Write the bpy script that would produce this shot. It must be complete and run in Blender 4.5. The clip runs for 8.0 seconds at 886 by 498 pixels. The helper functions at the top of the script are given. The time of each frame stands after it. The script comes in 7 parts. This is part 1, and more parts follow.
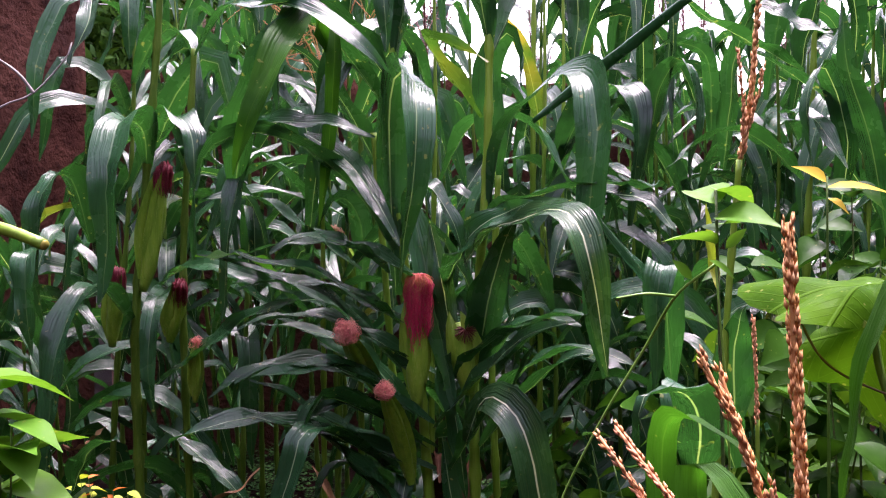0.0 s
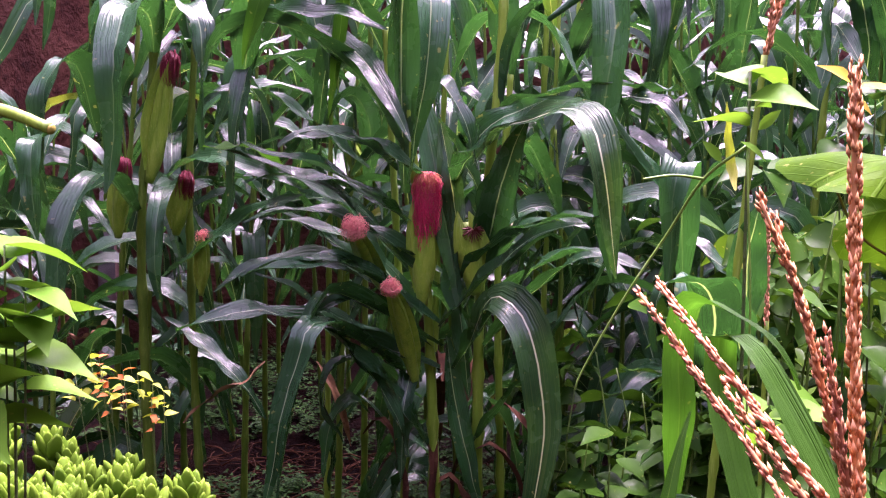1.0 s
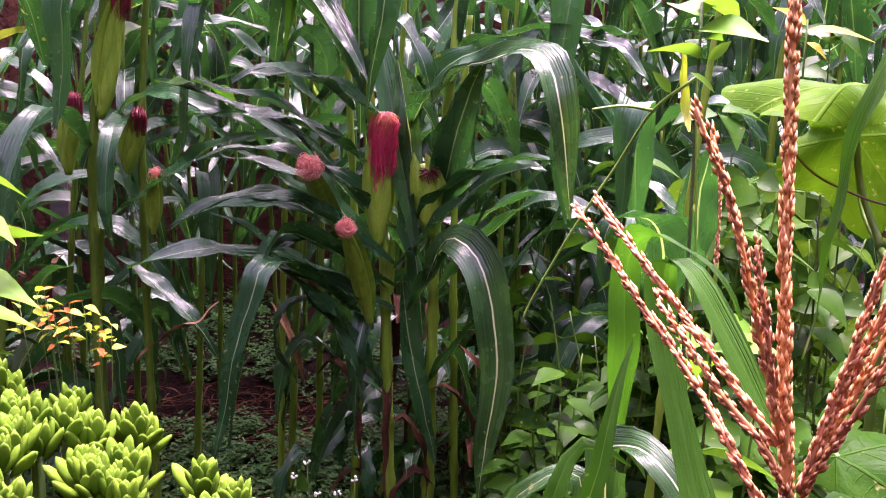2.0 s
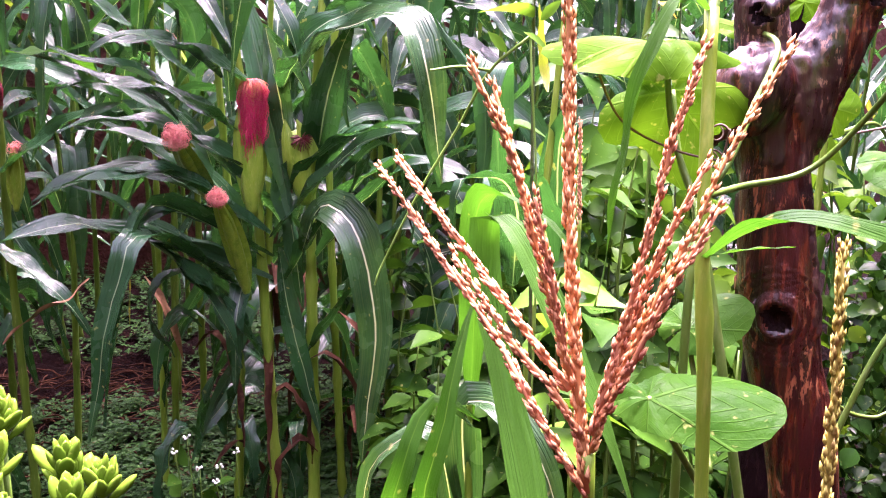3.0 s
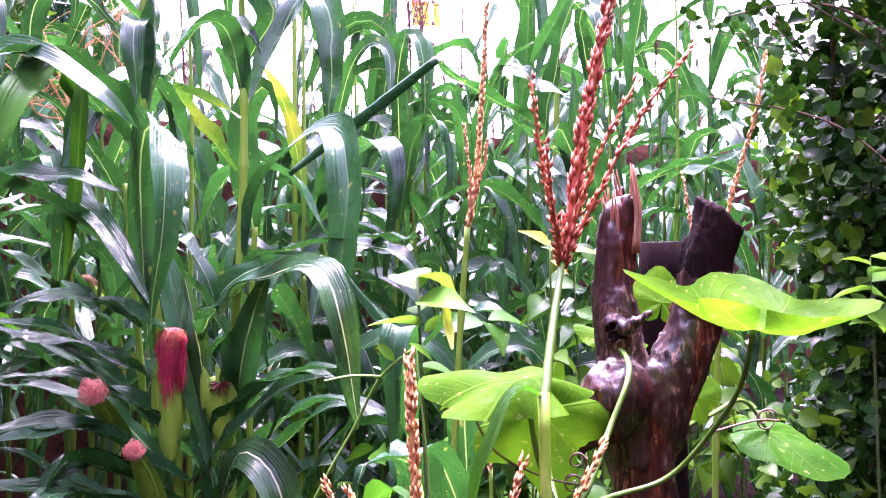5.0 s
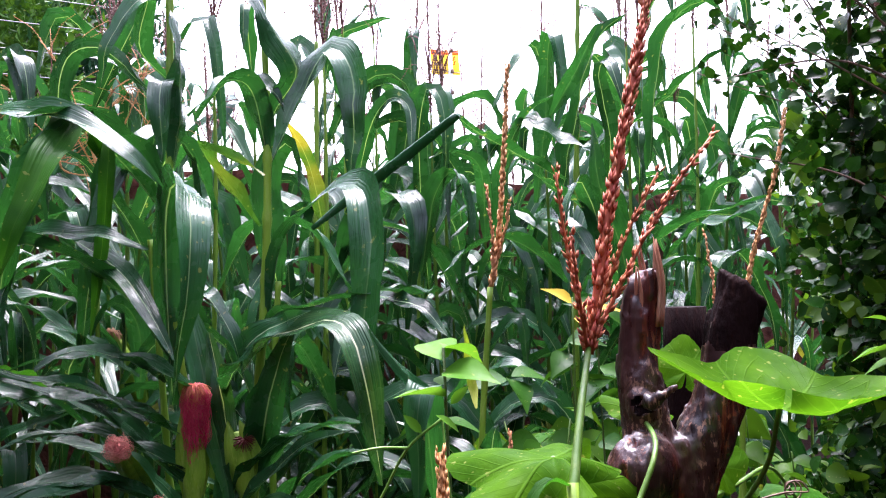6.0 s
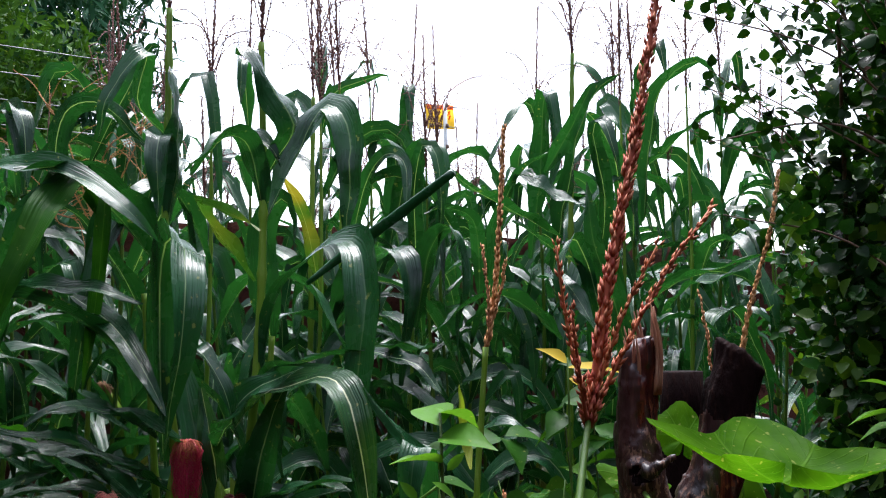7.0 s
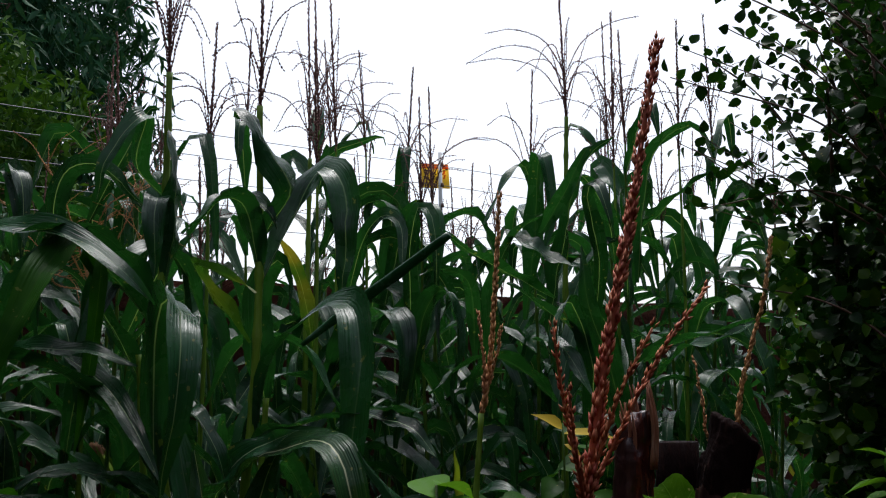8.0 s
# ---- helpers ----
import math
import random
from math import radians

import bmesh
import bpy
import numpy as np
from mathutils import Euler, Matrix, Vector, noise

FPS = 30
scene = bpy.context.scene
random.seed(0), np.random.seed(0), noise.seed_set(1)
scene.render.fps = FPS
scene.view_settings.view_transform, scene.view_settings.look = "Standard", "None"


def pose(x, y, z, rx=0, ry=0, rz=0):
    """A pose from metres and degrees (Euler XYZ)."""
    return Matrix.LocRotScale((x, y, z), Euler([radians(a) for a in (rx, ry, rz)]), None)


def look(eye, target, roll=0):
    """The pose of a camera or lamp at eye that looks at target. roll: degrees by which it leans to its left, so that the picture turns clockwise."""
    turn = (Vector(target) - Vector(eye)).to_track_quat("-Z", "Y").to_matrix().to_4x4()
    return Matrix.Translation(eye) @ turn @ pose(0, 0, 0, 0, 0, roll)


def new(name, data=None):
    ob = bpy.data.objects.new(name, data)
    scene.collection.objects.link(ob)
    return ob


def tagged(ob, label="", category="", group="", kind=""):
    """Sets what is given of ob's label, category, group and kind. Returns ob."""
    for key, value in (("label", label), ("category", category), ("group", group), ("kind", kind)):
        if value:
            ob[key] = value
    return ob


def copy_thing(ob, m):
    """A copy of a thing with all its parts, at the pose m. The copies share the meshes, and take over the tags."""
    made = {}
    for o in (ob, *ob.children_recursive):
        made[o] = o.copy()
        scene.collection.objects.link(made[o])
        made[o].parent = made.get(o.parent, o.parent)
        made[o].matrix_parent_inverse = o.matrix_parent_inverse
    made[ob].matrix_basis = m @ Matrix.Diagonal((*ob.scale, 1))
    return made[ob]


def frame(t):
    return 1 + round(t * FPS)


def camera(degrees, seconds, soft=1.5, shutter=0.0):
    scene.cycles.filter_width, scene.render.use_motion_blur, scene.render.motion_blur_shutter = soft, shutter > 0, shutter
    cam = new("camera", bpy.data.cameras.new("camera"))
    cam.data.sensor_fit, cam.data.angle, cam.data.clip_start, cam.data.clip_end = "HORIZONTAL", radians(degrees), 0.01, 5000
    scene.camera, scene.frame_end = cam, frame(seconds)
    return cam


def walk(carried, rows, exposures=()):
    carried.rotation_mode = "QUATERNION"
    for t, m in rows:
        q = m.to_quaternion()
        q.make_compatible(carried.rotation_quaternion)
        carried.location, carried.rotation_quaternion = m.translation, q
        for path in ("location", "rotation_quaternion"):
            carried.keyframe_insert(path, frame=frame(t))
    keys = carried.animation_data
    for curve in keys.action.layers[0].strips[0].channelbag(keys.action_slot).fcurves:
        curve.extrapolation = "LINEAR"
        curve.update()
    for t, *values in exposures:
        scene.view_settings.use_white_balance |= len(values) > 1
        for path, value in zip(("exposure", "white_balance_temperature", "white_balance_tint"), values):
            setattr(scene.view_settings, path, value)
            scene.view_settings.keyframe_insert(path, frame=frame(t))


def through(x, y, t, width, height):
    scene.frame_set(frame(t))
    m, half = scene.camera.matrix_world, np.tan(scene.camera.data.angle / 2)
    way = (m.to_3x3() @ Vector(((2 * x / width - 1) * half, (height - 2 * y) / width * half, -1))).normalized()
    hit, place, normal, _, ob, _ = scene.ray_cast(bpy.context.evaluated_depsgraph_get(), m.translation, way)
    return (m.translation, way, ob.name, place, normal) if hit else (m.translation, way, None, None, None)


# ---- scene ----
cam = camera(47.4, 8.0, soft=1.1)
PATH = [
    (0, (0.09, 0.118, 1.246), (0.005, 2.114, 1.149), -0.9),
    (0.5, (0.084, 0.125, 1.234), (-0.012, 2.113, 1.043), -0.6),
    (1, (0.074, 0.13, 1.219), (-0.013, 2.11, 0.947), 0.7),
    (1.2, (0.072, 0.133, 1.215), (-0.007, 2.11, 0.918), 1.4),
    (2.3, (0.092, 0.134, 1.203), (0.131, 2.094, 0.805), 1.6),
    (2.5, (0.098, 0.135, 1.203), (0.177, 2.089, 0.787), 1.4),
    (3, (0.119, 0.129, 1.203), (0.325, 2.071, 0.772), 1.0),
    (3.5, (0.137, 0.117, 1.22), (0.433, 2.059, 0.844), 0.9),
    (4, (0.146, 0.106, 1.241), (0.48, 2.058, 0.96), 0.1),
    (4.5, (0.146, 0.096, 1.266), (0.491, 2.059, 1.109), -0.4),
    (5, (0.142, 0.08, 1.287), (0.489, 2.049, 1.249), -0.9),
    (5.2, (0.138, 0.076, 1.294), (0.482, 2.044, 1.278), -1.1),
    (6.3, (0.136, 0.07, 1.315), (0.437, 2.046, 1.385), -1.3),
    (6.5, (0.135, 0.07, 1.318), (0.435, 2.045, 1.405), -1.3),
    (7, (0.133, 0.069, 1.321), (0.457, 2.037, 1.47), -0.9),
    (7.5, (0.131, 0.065, 1.331), (0.478, 2.025, 1.529), -0.8),
    (8, (0.129, 0.059, 1.333), (0.464, 2.014, 1.593), -0.7),
]
EXPOSURES = [(0, 3.12, 6300, 44), (0.5, 3.45, 6250, 62), (1.0, 3.78, 6200, 76), (2.5, 4.2, 6500, 66), (3.5, 5.0, 6150, 66), (4.0, 4.82, 6050, 82), (4.5, 4.55, 5850, 76), (5.2, 4.2, 5800, 60), (6.5, 2.57, 6000, 16), (7.0, 2.11, 6000, 14), (7.5, 1.52, 6100, 12), (8.0, 0.59, 6200, 12)]
walk(cam, [(t, look(eye, target, roll)) for t, eye, target, roll in PATH], EXPOSURES)

# ---- daylight: bright overcast ----
world = bpy.data.worlds.new("overcast")
scene.world = world
world.use_nodes = True
wn, wl = world.node_tree.nodes, world.node_tree.links
sky = wn.new("ShaderNodeTexSky")
sky.sky_type, sky.sun_disc = "NISHITA", False
sky.sun_elevation, sky.sun_rotation = radians(62), radians(15)
sky.dust_density, sky.air_density = 3.0, 1.0
grey = wn.new("ShaderNodeHueSaturation")
grey.inputs["Saturation"].default_value = 0.42
wl.new(sky.outputs[0], grey.inputs["Color"])
wl.new(grey.outputs[0], wn["Background"].inputs["Color"])
wn["Background"].inputs["Strength"].default_value = 0.13
sun = new("sun", bpy.data.lights.new("sun", "SUN"))
sun.data.energy, sun.data.angle, sun.data.color = 1.5, radians(25), (1, 0.96, 0.9)
sun.matrix_world = look((0.6, 1.6, 6), (0, 0, 0))

# ---- materials ----
def shader(name, rough=0.5, spec=0.5):
    m = bpy.data.materials.new(name)
    m.use_nodes = True
    n, l = m.node_tree.nodes, m.node_tree.links
    p = n["Principled BSDF"]
    p.inputs["Roughness"].default_value = rough
    p.inputs["Specular IOR Level"].default_value = spec
    return m, n, l, p


def math_node(n, l, op, a, b=None, clamp=False):
    k = n.new("ShaderNodeMath")
    k.operation, k.use_clamp = op, clamp
    for i, v in enumerate((a, b)):
        if v is None:
            continue
        if isinstance(v, (int, float)):
            k.inputs[i].default_value = v
        else:
            l.new(v, k.inputs[i])
    return k.outputs[0]


def span(n, l, value, lo, hi, a=0.0, b=1.0):
    k = n.new("ShaderNodeMapRange")
    k.interpolation_type = "SMOOTHSTEP"
    for i, v in enumerate((lo, hi, a, b)):
        k.inputs[i + 1].default_value = v
    l.new(value, k.inputs[0])
    return k.outputs[0]


def blend(n, l, fac, a, b, how="MIX"):
    k = n.new("ShaderNodeMix")
    k.data_type, k.blend_type = "RGBA", how
    for i, v in ((0, fac), (6, a), (7, b)):
        if isinstance(v, (int, float)):
            k.inputs[i].default_value = v
        elif isinstance(v, tuple):
            k.inputs[i].default_value = (*v, 1)
        else:
            l.new(v, k.inputs[i])
    return k.outputs[2]


def noise_tex(n, l, scale, detail=4.0, coords="Object", stretch=(1, 1, 1), rough=0.55):
    c = n.new("ShaderNodeTexCoord")
    mp = n.new("ShaderNodeMapping")
    mp.inputs["Scale"].default_value = stretch
    k = n.new("ShaderNodeTexNoise")
    k.inputs["Scale"].default_value, k.inputs["Detail"].default_value = scale, detail
    k.inputs["Roughness"].default_value = rough
    l.new(c.outputs[coords], mp.inputs[0])
    l.new(mp.outputs[0], k.inputs["Vector"])
    return k.outputs[0]


def bump(n, l, p, height, strength, distance):
    k = n.new("ShaderNodeBump")
    k.inputs["Strength"].default_value, k.inputs["Distance"].default_value = strength, distance
    l.new(height, k.inputs["Height"])
    l.new(k.outputs[0], p.inputs["Normal"])
    return k.outputs[0]


def thin(n, l, m, p, colour, share, normal=None):
    """Lets a share of the light through, as a thin leaf does."""
    t = n.new("ShaderNodeBsdfTranslucent")
    l.new(colour, t.inputs[0])
    k = n.new("ShaderNodeMixShader")
    k.inputs[0].default_value = share
    l.new(p.outputs[0], k.inputs[1])
    l.new(t.outputs[0], k.inputs[2])
    l.new(k.outputs[0], n["Material Output"].inputs[0])
    return m


def grass_leaf(name, dark, light, rib, yellow=0.0, streak=0.0, rough=0.3, through=0.3, spec=0.5, wet=0.0):
    """A long maize blade: pale midrib, fine parallel veins, mottling, yellowed spots."""
    m, n, l, p = shader(name, rough, spec)
    p.inputs["Coat Weight"].default_value, p.inputs["Coat Roughness"].default_value = wet, 0.2
    uv = n.new("ShaderNodeUVMap")
    sep = n.new("ShaderNodeSeparateXYZ")
    l.new(uv.outputs[0], sep.inputs[0])
    u, v = sep.outputs[0], sep.outputs[1]
    off = math_node(n, l, "ABSOLUTE", math_node(n, l, "SUBTRACT", u, 0.5))
    info = n.new("ShaderNodeObjectInfo")
    col = blend(n, l, span(n, l, noise_tex(n, l, 7.0), 0.3, 0.7), dark, light)
    col = blend(n, l, math_node(n, l, "MULTIPLY", info.outputs["Random"], 0.8), col, light)
    vein = math_node(n, l, "SINE", math_node(n, l, "MULTIPLY", u, 230.0))
    col = blend(n, l, span(n, l, vein, 0.2, 1.0, 0.0, 0.02), col, rib)
    if streak:
        long_noise = noise_tex(n, l, 3.0, 3.0, "UV", (9, 0.7, 1))
        col = blend(n, l, span(n, l, long_noise, 0.5, 0.62, 0.0, streak), col, (0.5, 0.52, 0.16))
    if yellow:
        worn = math_node(n, l, "MULTIPLY", span(n, l, noise_tex(n, l, 5.0, 5.0), 0.42, 0.62), span(n, l, v, 0.1, 0.9))
        col = blend(n, l, math_node(n, l, "MULTIPLY", worn, yellow), col, (0.55, 0.33, 0.05))
    spots = span(n, l, noise_tex(n, l, 60.0, 2.0), 0.68, 0.74, 0.0, 0.5)
    col = blend(n, l, spots, col, (0.3, 0.28, 0.1))
    pick = math_node(n, l, "FRACT", math_node(n, l, "MULTIPLY", info.outputs["Random"], 13.7))
    col = blend(n, l, math_node(n, l, "MULTIPLY", span(n, l, off, 0.03, 0.012), 0.9 if streak else span(n, l, pick, 0.15, 0.75, 0.15, 1.0)), col, rib)
    l.new(col, p.inputs["Base Color"])
    l.new(span(n, l, noise_tex(n, l, 14.0, 3.0), 0.3, 0.75, rough - 0.08, rough + 0.12), p.inputs["Roughness"])
    flutes = noise_tex(n, l, 1.0, 2.0, "UV", (16, 2.2, 1), 0.45)
    ridge = math_node(n, l, "ADD", math_node(n, l, "MULTIPLY", vein, 0.02), math_node(n, l, "MULTIPLY", flutes, 0.8))
    ridge = math_node(n, l, "ADD", ridge, math_node(n, l, "MULTIPLY", noise_tex(n, l, 34.0, 3.0), 0.35))
    bump(n, l, p, ridge, 0.75, 0.006)
    glow = blend(n, l, 1.0, col, (1.6, 1.9, 0.6), "MULTIPLY")
    return thin(n, l, m, p, glow, through)


def broad_leaf(name, dark, light, rough=0.35, through=0.3, scale=25.0, pieces=True, spec=0.05):
    """A broad leaf; tone varies from leaf to leaf and within each."""
    m, n, l, p = shader(name, rough, spec)
    geo = n.new("ShaderNodeNewGeometry")
    pick = geo.outputs["Random Per Island"] if pieces else n.new("ShaderNodeObjectInfo").outputs["Random"]
    col = blend(n, l, pick, dark, light)
    col = blend(n, l, span(n, l, noise_tex(n, l, scale, 5.0), 0.35, 0.75, 0.0, 0.6), col, light)
    col = blend(n, l, span(n, l, noise_tex(n, l, scale * 6, 2.0), 0.66, 0.75, 0.0, 0.5), col, (0.3, 0.3, 0.08))
    l.new(col, p.inputs["Base Color"])
    l.new(span(n, l, noise_tex(n, l, scale * 2, 3.0), 0.3, 0.75, rough - 0.1, rough + 0.2), p.inputs["Roughness"])
    bump(n, l, p, noise_tex(n, l, scale * 4, 4.0), 0.3, 0.002)
    return thin(n, l, m, p, blend(n, l, 1.0, col, (1.25, 1.25, 0.5), "MULTIPLY"), through)


def rough_stuff(name, a, b, c, scale, rough=0.6, stretch=(1, 1, 1), relief=0.5, depth=0.01, spec=0.4, pale=(0.5, 0.72)):
    """Two-scale mottled surface with relief: soil, bark, stems, plaster."""
    m, n, l, p = shader(name, rough, spec)
    big = noise_tex(n, l, scale, 6.0, "Object", stretch)
    fine = noise_tex(n, l, scale * 7, 5.0, "Object", stretch, 0.65)
    col = blend(n, l, span(n, l, big, 0.35, 0.65), a, b)
    col = blend(n, l, span(n, l, fine, *pale), col, c)
    l.new(col, p.inputs["Base Color"])
    l.new(span(n, l, fine, 0.3, 0.7, max(0.05, rough - 0.15), min(1, rough + 0.2)), p.inputs["Roughness"])
    bump(n, l, p, math_node(n, l, "ADD", fine, big), relief, depth)
    return m


M_BLADE = grass_leaf("maize_blade", (0.003, 0.019, 0.009), (0.015, 0.08, 0.026), (0.22, 0.3, 0.17), rough=0.24, through=0.22, spec=0.4, wet=0.22)
M_BLADE_Y = grass_leaf("maize_blade_yellowing", (0.016, 0.06, 0.01), (0.05, 0.14, 0.02), (0.4, 0.4, 0.16), yellow=0.6, rough=0.28, through=0.22)
M_BLADE_S = grass_leaf("maize_blade_striped", (0.008, 0.04, 0.014), (0.025, 0.095, 0.026), (0.5, 0.52, 0.34), streak=0.04, rough=0.24, through=0.24, spec=0.35, wet=0.2)
# For young plants; its brighter green also paints backlight on a tall plant's leaves.
M_BLADE_N = grass_leaf("maize_blade_young_backlit", (0.01, 0.055, 0.005), (0.03, 0.115, 0.01), (0.06, 0.14, 0.02), through=0.34, spec=0.08, rough=0.45)
M_YELLOW_BLADE = grass_leaf("maize_blade_yellow", (0.12, 0.19, 0.015), (0.26, 0.29, 0.03), (0.3, 0.33, 0.08), through=0.35, spec=0.25, rough=0.35)
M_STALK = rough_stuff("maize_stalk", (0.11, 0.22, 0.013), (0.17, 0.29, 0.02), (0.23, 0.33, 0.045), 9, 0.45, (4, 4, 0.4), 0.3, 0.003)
# Darker copy of the stalk: shade by the wall and in the crop, as colour.
M_STALK_SHADE = rough_stuff("shaded_stalk", (0.05, 0.11, 0.008), (0.09, 0.17, 0.012), (0.14, 0.2, 0.03), 9, 0.55, (4, 4, 0.4), 0.3, 0.003, 0.2)
M_HUSK = rough_stuff("ear_husk", (0.13, 0.27, 0.015), (0.23, 0.37, 0.03), (0.3, 0.4, 0.08), 14, 0.4, (4, 4, 0.3), 0.4, 0.003)
M_SILK = rough_stuff("maize_silk", (0.5, 0.014, 0.07), (0.62, 0.035, 0.1), (0.68, 0.16, 0.12), 40, 0.4, (1, 1, 1), 0.2, 0.001)
M_SILK_P = rough_stuff("fresh_silk", (0.58, 0.13, 0.12), (0.66, 0.24, 0.18), (0.7, 0.4, 0.26), 40, 0.45, (1, 1, 1), 0.2, 0.001)
M_SILK_O = rough_stuff("orange_silk", (0.5, 0.1, 0.05), (0.6, 0.2, 0.08), (0.6, 0.3, 0.14), 40, 0.45, (1, 1, 1), 0.2, 0.001)
M_SILK_M = rough_stuff("maroon_silk", (0.16, 0.008, 0.025), (0.26, 0.02, 0.04), (0.3, 0.06, 0.06), 40, 0.4, (1, 1, 1), 0.2, 0.001)
M_SILK_D = rough_stuff("withered_silk", (0.1, 0.012, 0.014), (0.16, 0.03, 0.02), (0.06, 0.01, 0.01), 40, 0.6, (1, 1, 1), 0.2, 0.001)
M_DRY = rough_stuff("dry_leaf", (0.16, 0.07, 0.028), (0.24, 0.125, 0.05), (0.1, 0.04, 0.016), 12, 0.7, (1, 1, 1), 0.4, 0.004)
M_LITTER = rough_stuff("soil_litter", (0.025, 0.008, 0.004), (0.06, 0.022, 0.01), (0.1, 0.05, 0.026), 12, 0.8, (1, 1, 1), 0.4, 0.004, 0.1)
M_TASSEL_D = rough_stuff("far_tassel", (0.1, 0.03, 0.028), (0.15, 0.055, 0.04), (0.2, 0.1, 0.06), 30, 0.6, (1, 1, 1), 0.3, 0.001)
def spikelet_mat(name, a, b, c):
    """Each spikelet takes its own tone between two colours, some of them paler."""
    m, n, l, p = shader(name, 0.55, 0.2)
    pick = n.new("ShaderNodeNewGeometry").outputs["Random Per Island"]
    branch = n.new("ShaderNodeObjectInfo").outputs["Random"]
    col = blend(n, l, math_node(n, l, "MULTIPLY", math_node(n, l, "ADD", pick, branch), 0.5), a, b)
    col = blend(n, l, span(n, l, math_node(n, l, "FRACT", math_node(n, l, "MULTIPLY", pick, 7.31)), 0.72, 0.98, 0.0, 0.55), col, c)
    col = blend(n, l, span(n, l, noise_tex(n, l, 300.0, 3.0), 0.4, 0.7, 0.0, 0.5), col, b)
    l.new(col, p.inputs["Base Color"])
    bump(n, l, p, noise_tex(n, l, 500.0, 2.0), 0.3, 0.0005)
    return m


M_TASSEL = spikelet_mat("tassel_spikelets", (0.51, 0.205, 0.115), (0.41, 0.215, 0.06), (0.56, 0.35, 0.19))
M_TASSEL_R = spikelet_mat("red_tassel", (0.38, 0.08, 0.06), (0.41, 0.15, 0.05), (0.56, 0.3, 0.15))
M_TASSEL_Y = spikelet_mat("fresh_tassel", (0.25, 0.26, 0.04), (0.36, 0.28, 0.055), (0.52, 0.36, 0.13))
M_GREEN_STEM = rough_stuff("green_stem", (0.05, 0.12, 0.012), (0.08, 0.16, 0.018), (0.12, 0.19, 0.04), 30, 0.45, (1, 1, 0.3), 0.3, 0.002)
M_PALE_STEM = rough_stuff("pale_runner", (0.14, 0.3, 0.04), (0.2, 0.38, 0.06), (0.26, 0.42, 0.1), 30, 0.45, (1, 1, 0.3), 0.2, 0.001)
M_PALE = rough_stuff("bleached_twig", (0.3, 0.27, 0.25), (0.42, 0.38, 0.35), (0.2, 0.17, 0.15), 40, 0.7, (1, 1, 0.3), 0.3, 0.001)
M_TWIG = rough_stuff("twig", (0.08, 0.045, 0.03), (0.16, 0.09, 0.06), (0.22, 0.15, 0.1), 40, 0.6, (1, 1, 0.3), 0.4, 0.002)
def veined_leaf(name, dark, light, vein, rough=0.6, through=0.4, spec=0.02):
    """A broad lobed leaf with paler radiating veins, side veins and quilted relief between them."""
    m, n, l, p = shader(name, rough, spec)
    uv = n.new("ShaderNodeUVMap")
    sep = n.new("ShaderNodeSeparateXYZ")
    l.new(uv.outputs[0], sep.inputs[0])
    u, v = sep.outputs[0], sep.outputs[1]
    wob = noise_tex(n, l, 30.0, 2.0)
    ray = math_node(n, l, "ABSOLUTE", math_node(n, l, "SUBTRACT", math_node(n, l, "FRACT", math_node(n, l, "MULTIPLY", u, 6.0)), 0.5))
    far = math_node(n, l, "MULTIPLY", ray, v)
    side = math_node(n, l, "ADD", math_node(n, l, "ADD", math_node(n, l, "MULTIPLY", v, 7.0), math_node(n, l, "MULTIPLY", far, -7.0)), math_node(n, l, "MULTIPLY", wob, 0.5))
    twig = math_node(n, l, "ABSOLUTE", math_node(n, l, "SUBTRACT", math_node(n, l, "FRACT", side), 0.5))
    lines = math_node(n, l, "MAXIMUM", span(n, l, far, 0.022, 0.008), span(n, l, twig, 0.07, 0.02, 0.0, 0.55))
    col = blend(n, l, span(n, l, noise_tex(n, l, 25.0, 5.0), 0.3, 0.7), dark, light)
    col = blend(n, l, span(n, l, noise_tex(n, l, 160.0, 2.0), 0.64, 0.74, 0.0, 0.6), col, (0.3, 0.32, 0.1))
    col = blend(n, l, math_node(n, l, "MULTIPLY", lines, 0.6), col, vein)
    l.new(col, p.inputs["Base Color"])
    l.new(span(n, l, noise_tex(n, l, 60.0, 3.0), 0.3, 0.75, rough - 0.12, rough + 0.2), p.inputs["Roughness"])
    h = math_node(n, l, "ADD", math_node(n, l, "MULTIPLY", lines, -0.7), math_node(n, l, "MULTIPLY", noise_tex(n, l, 110.0, 4.0), 0.7))
    bump(n, l, p, h, 0.55, 0.003)
    return thin(n, l, m, p, blend(n, l, 1.0, col, (1.2, 1.25, 0.4), "MULTIPLY"), through)


M_SQUASH = veined_leaf("squash_leaf", (0.03, 0.1, 0.003), (0.062, 0.16, 0.004), (0.085, 0.2, 0.015), 0.5, 0.5)
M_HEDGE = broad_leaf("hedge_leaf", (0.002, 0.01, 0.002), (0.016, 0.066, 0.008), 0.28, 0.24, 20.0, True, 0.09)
# Brighter copy of the hedge leaf: light on the leaves, as colour.
M_HEDGE_LIT = broad_leaf("lit_hedge_leaf", (0.04, 0.11, 0.008), (0.08, 0.17, 0.012), 0.4, 0.4, 20.0, True, 0.2)
M_BEAN = broad_leaf("bean_leaf", (0.004, 0.026, 0.004), (0.028, 0.095, 0.008), 0.36, 0.22, 20.0, True, 0.045)
M_BEAN_M = broad_leaf("bean_leaf_bright", (0.01, 0.05, 0.005), (0.058, 0.14, 0.009), 0.4, 0.36, 20.0, True, 0.05)
M_BEAN_L = broad_leaf("young_bean_leaf", (0.045, 0.15, 0.012), (0.09, 0.22, 0.02), 0.38, 0.35, 25.0)
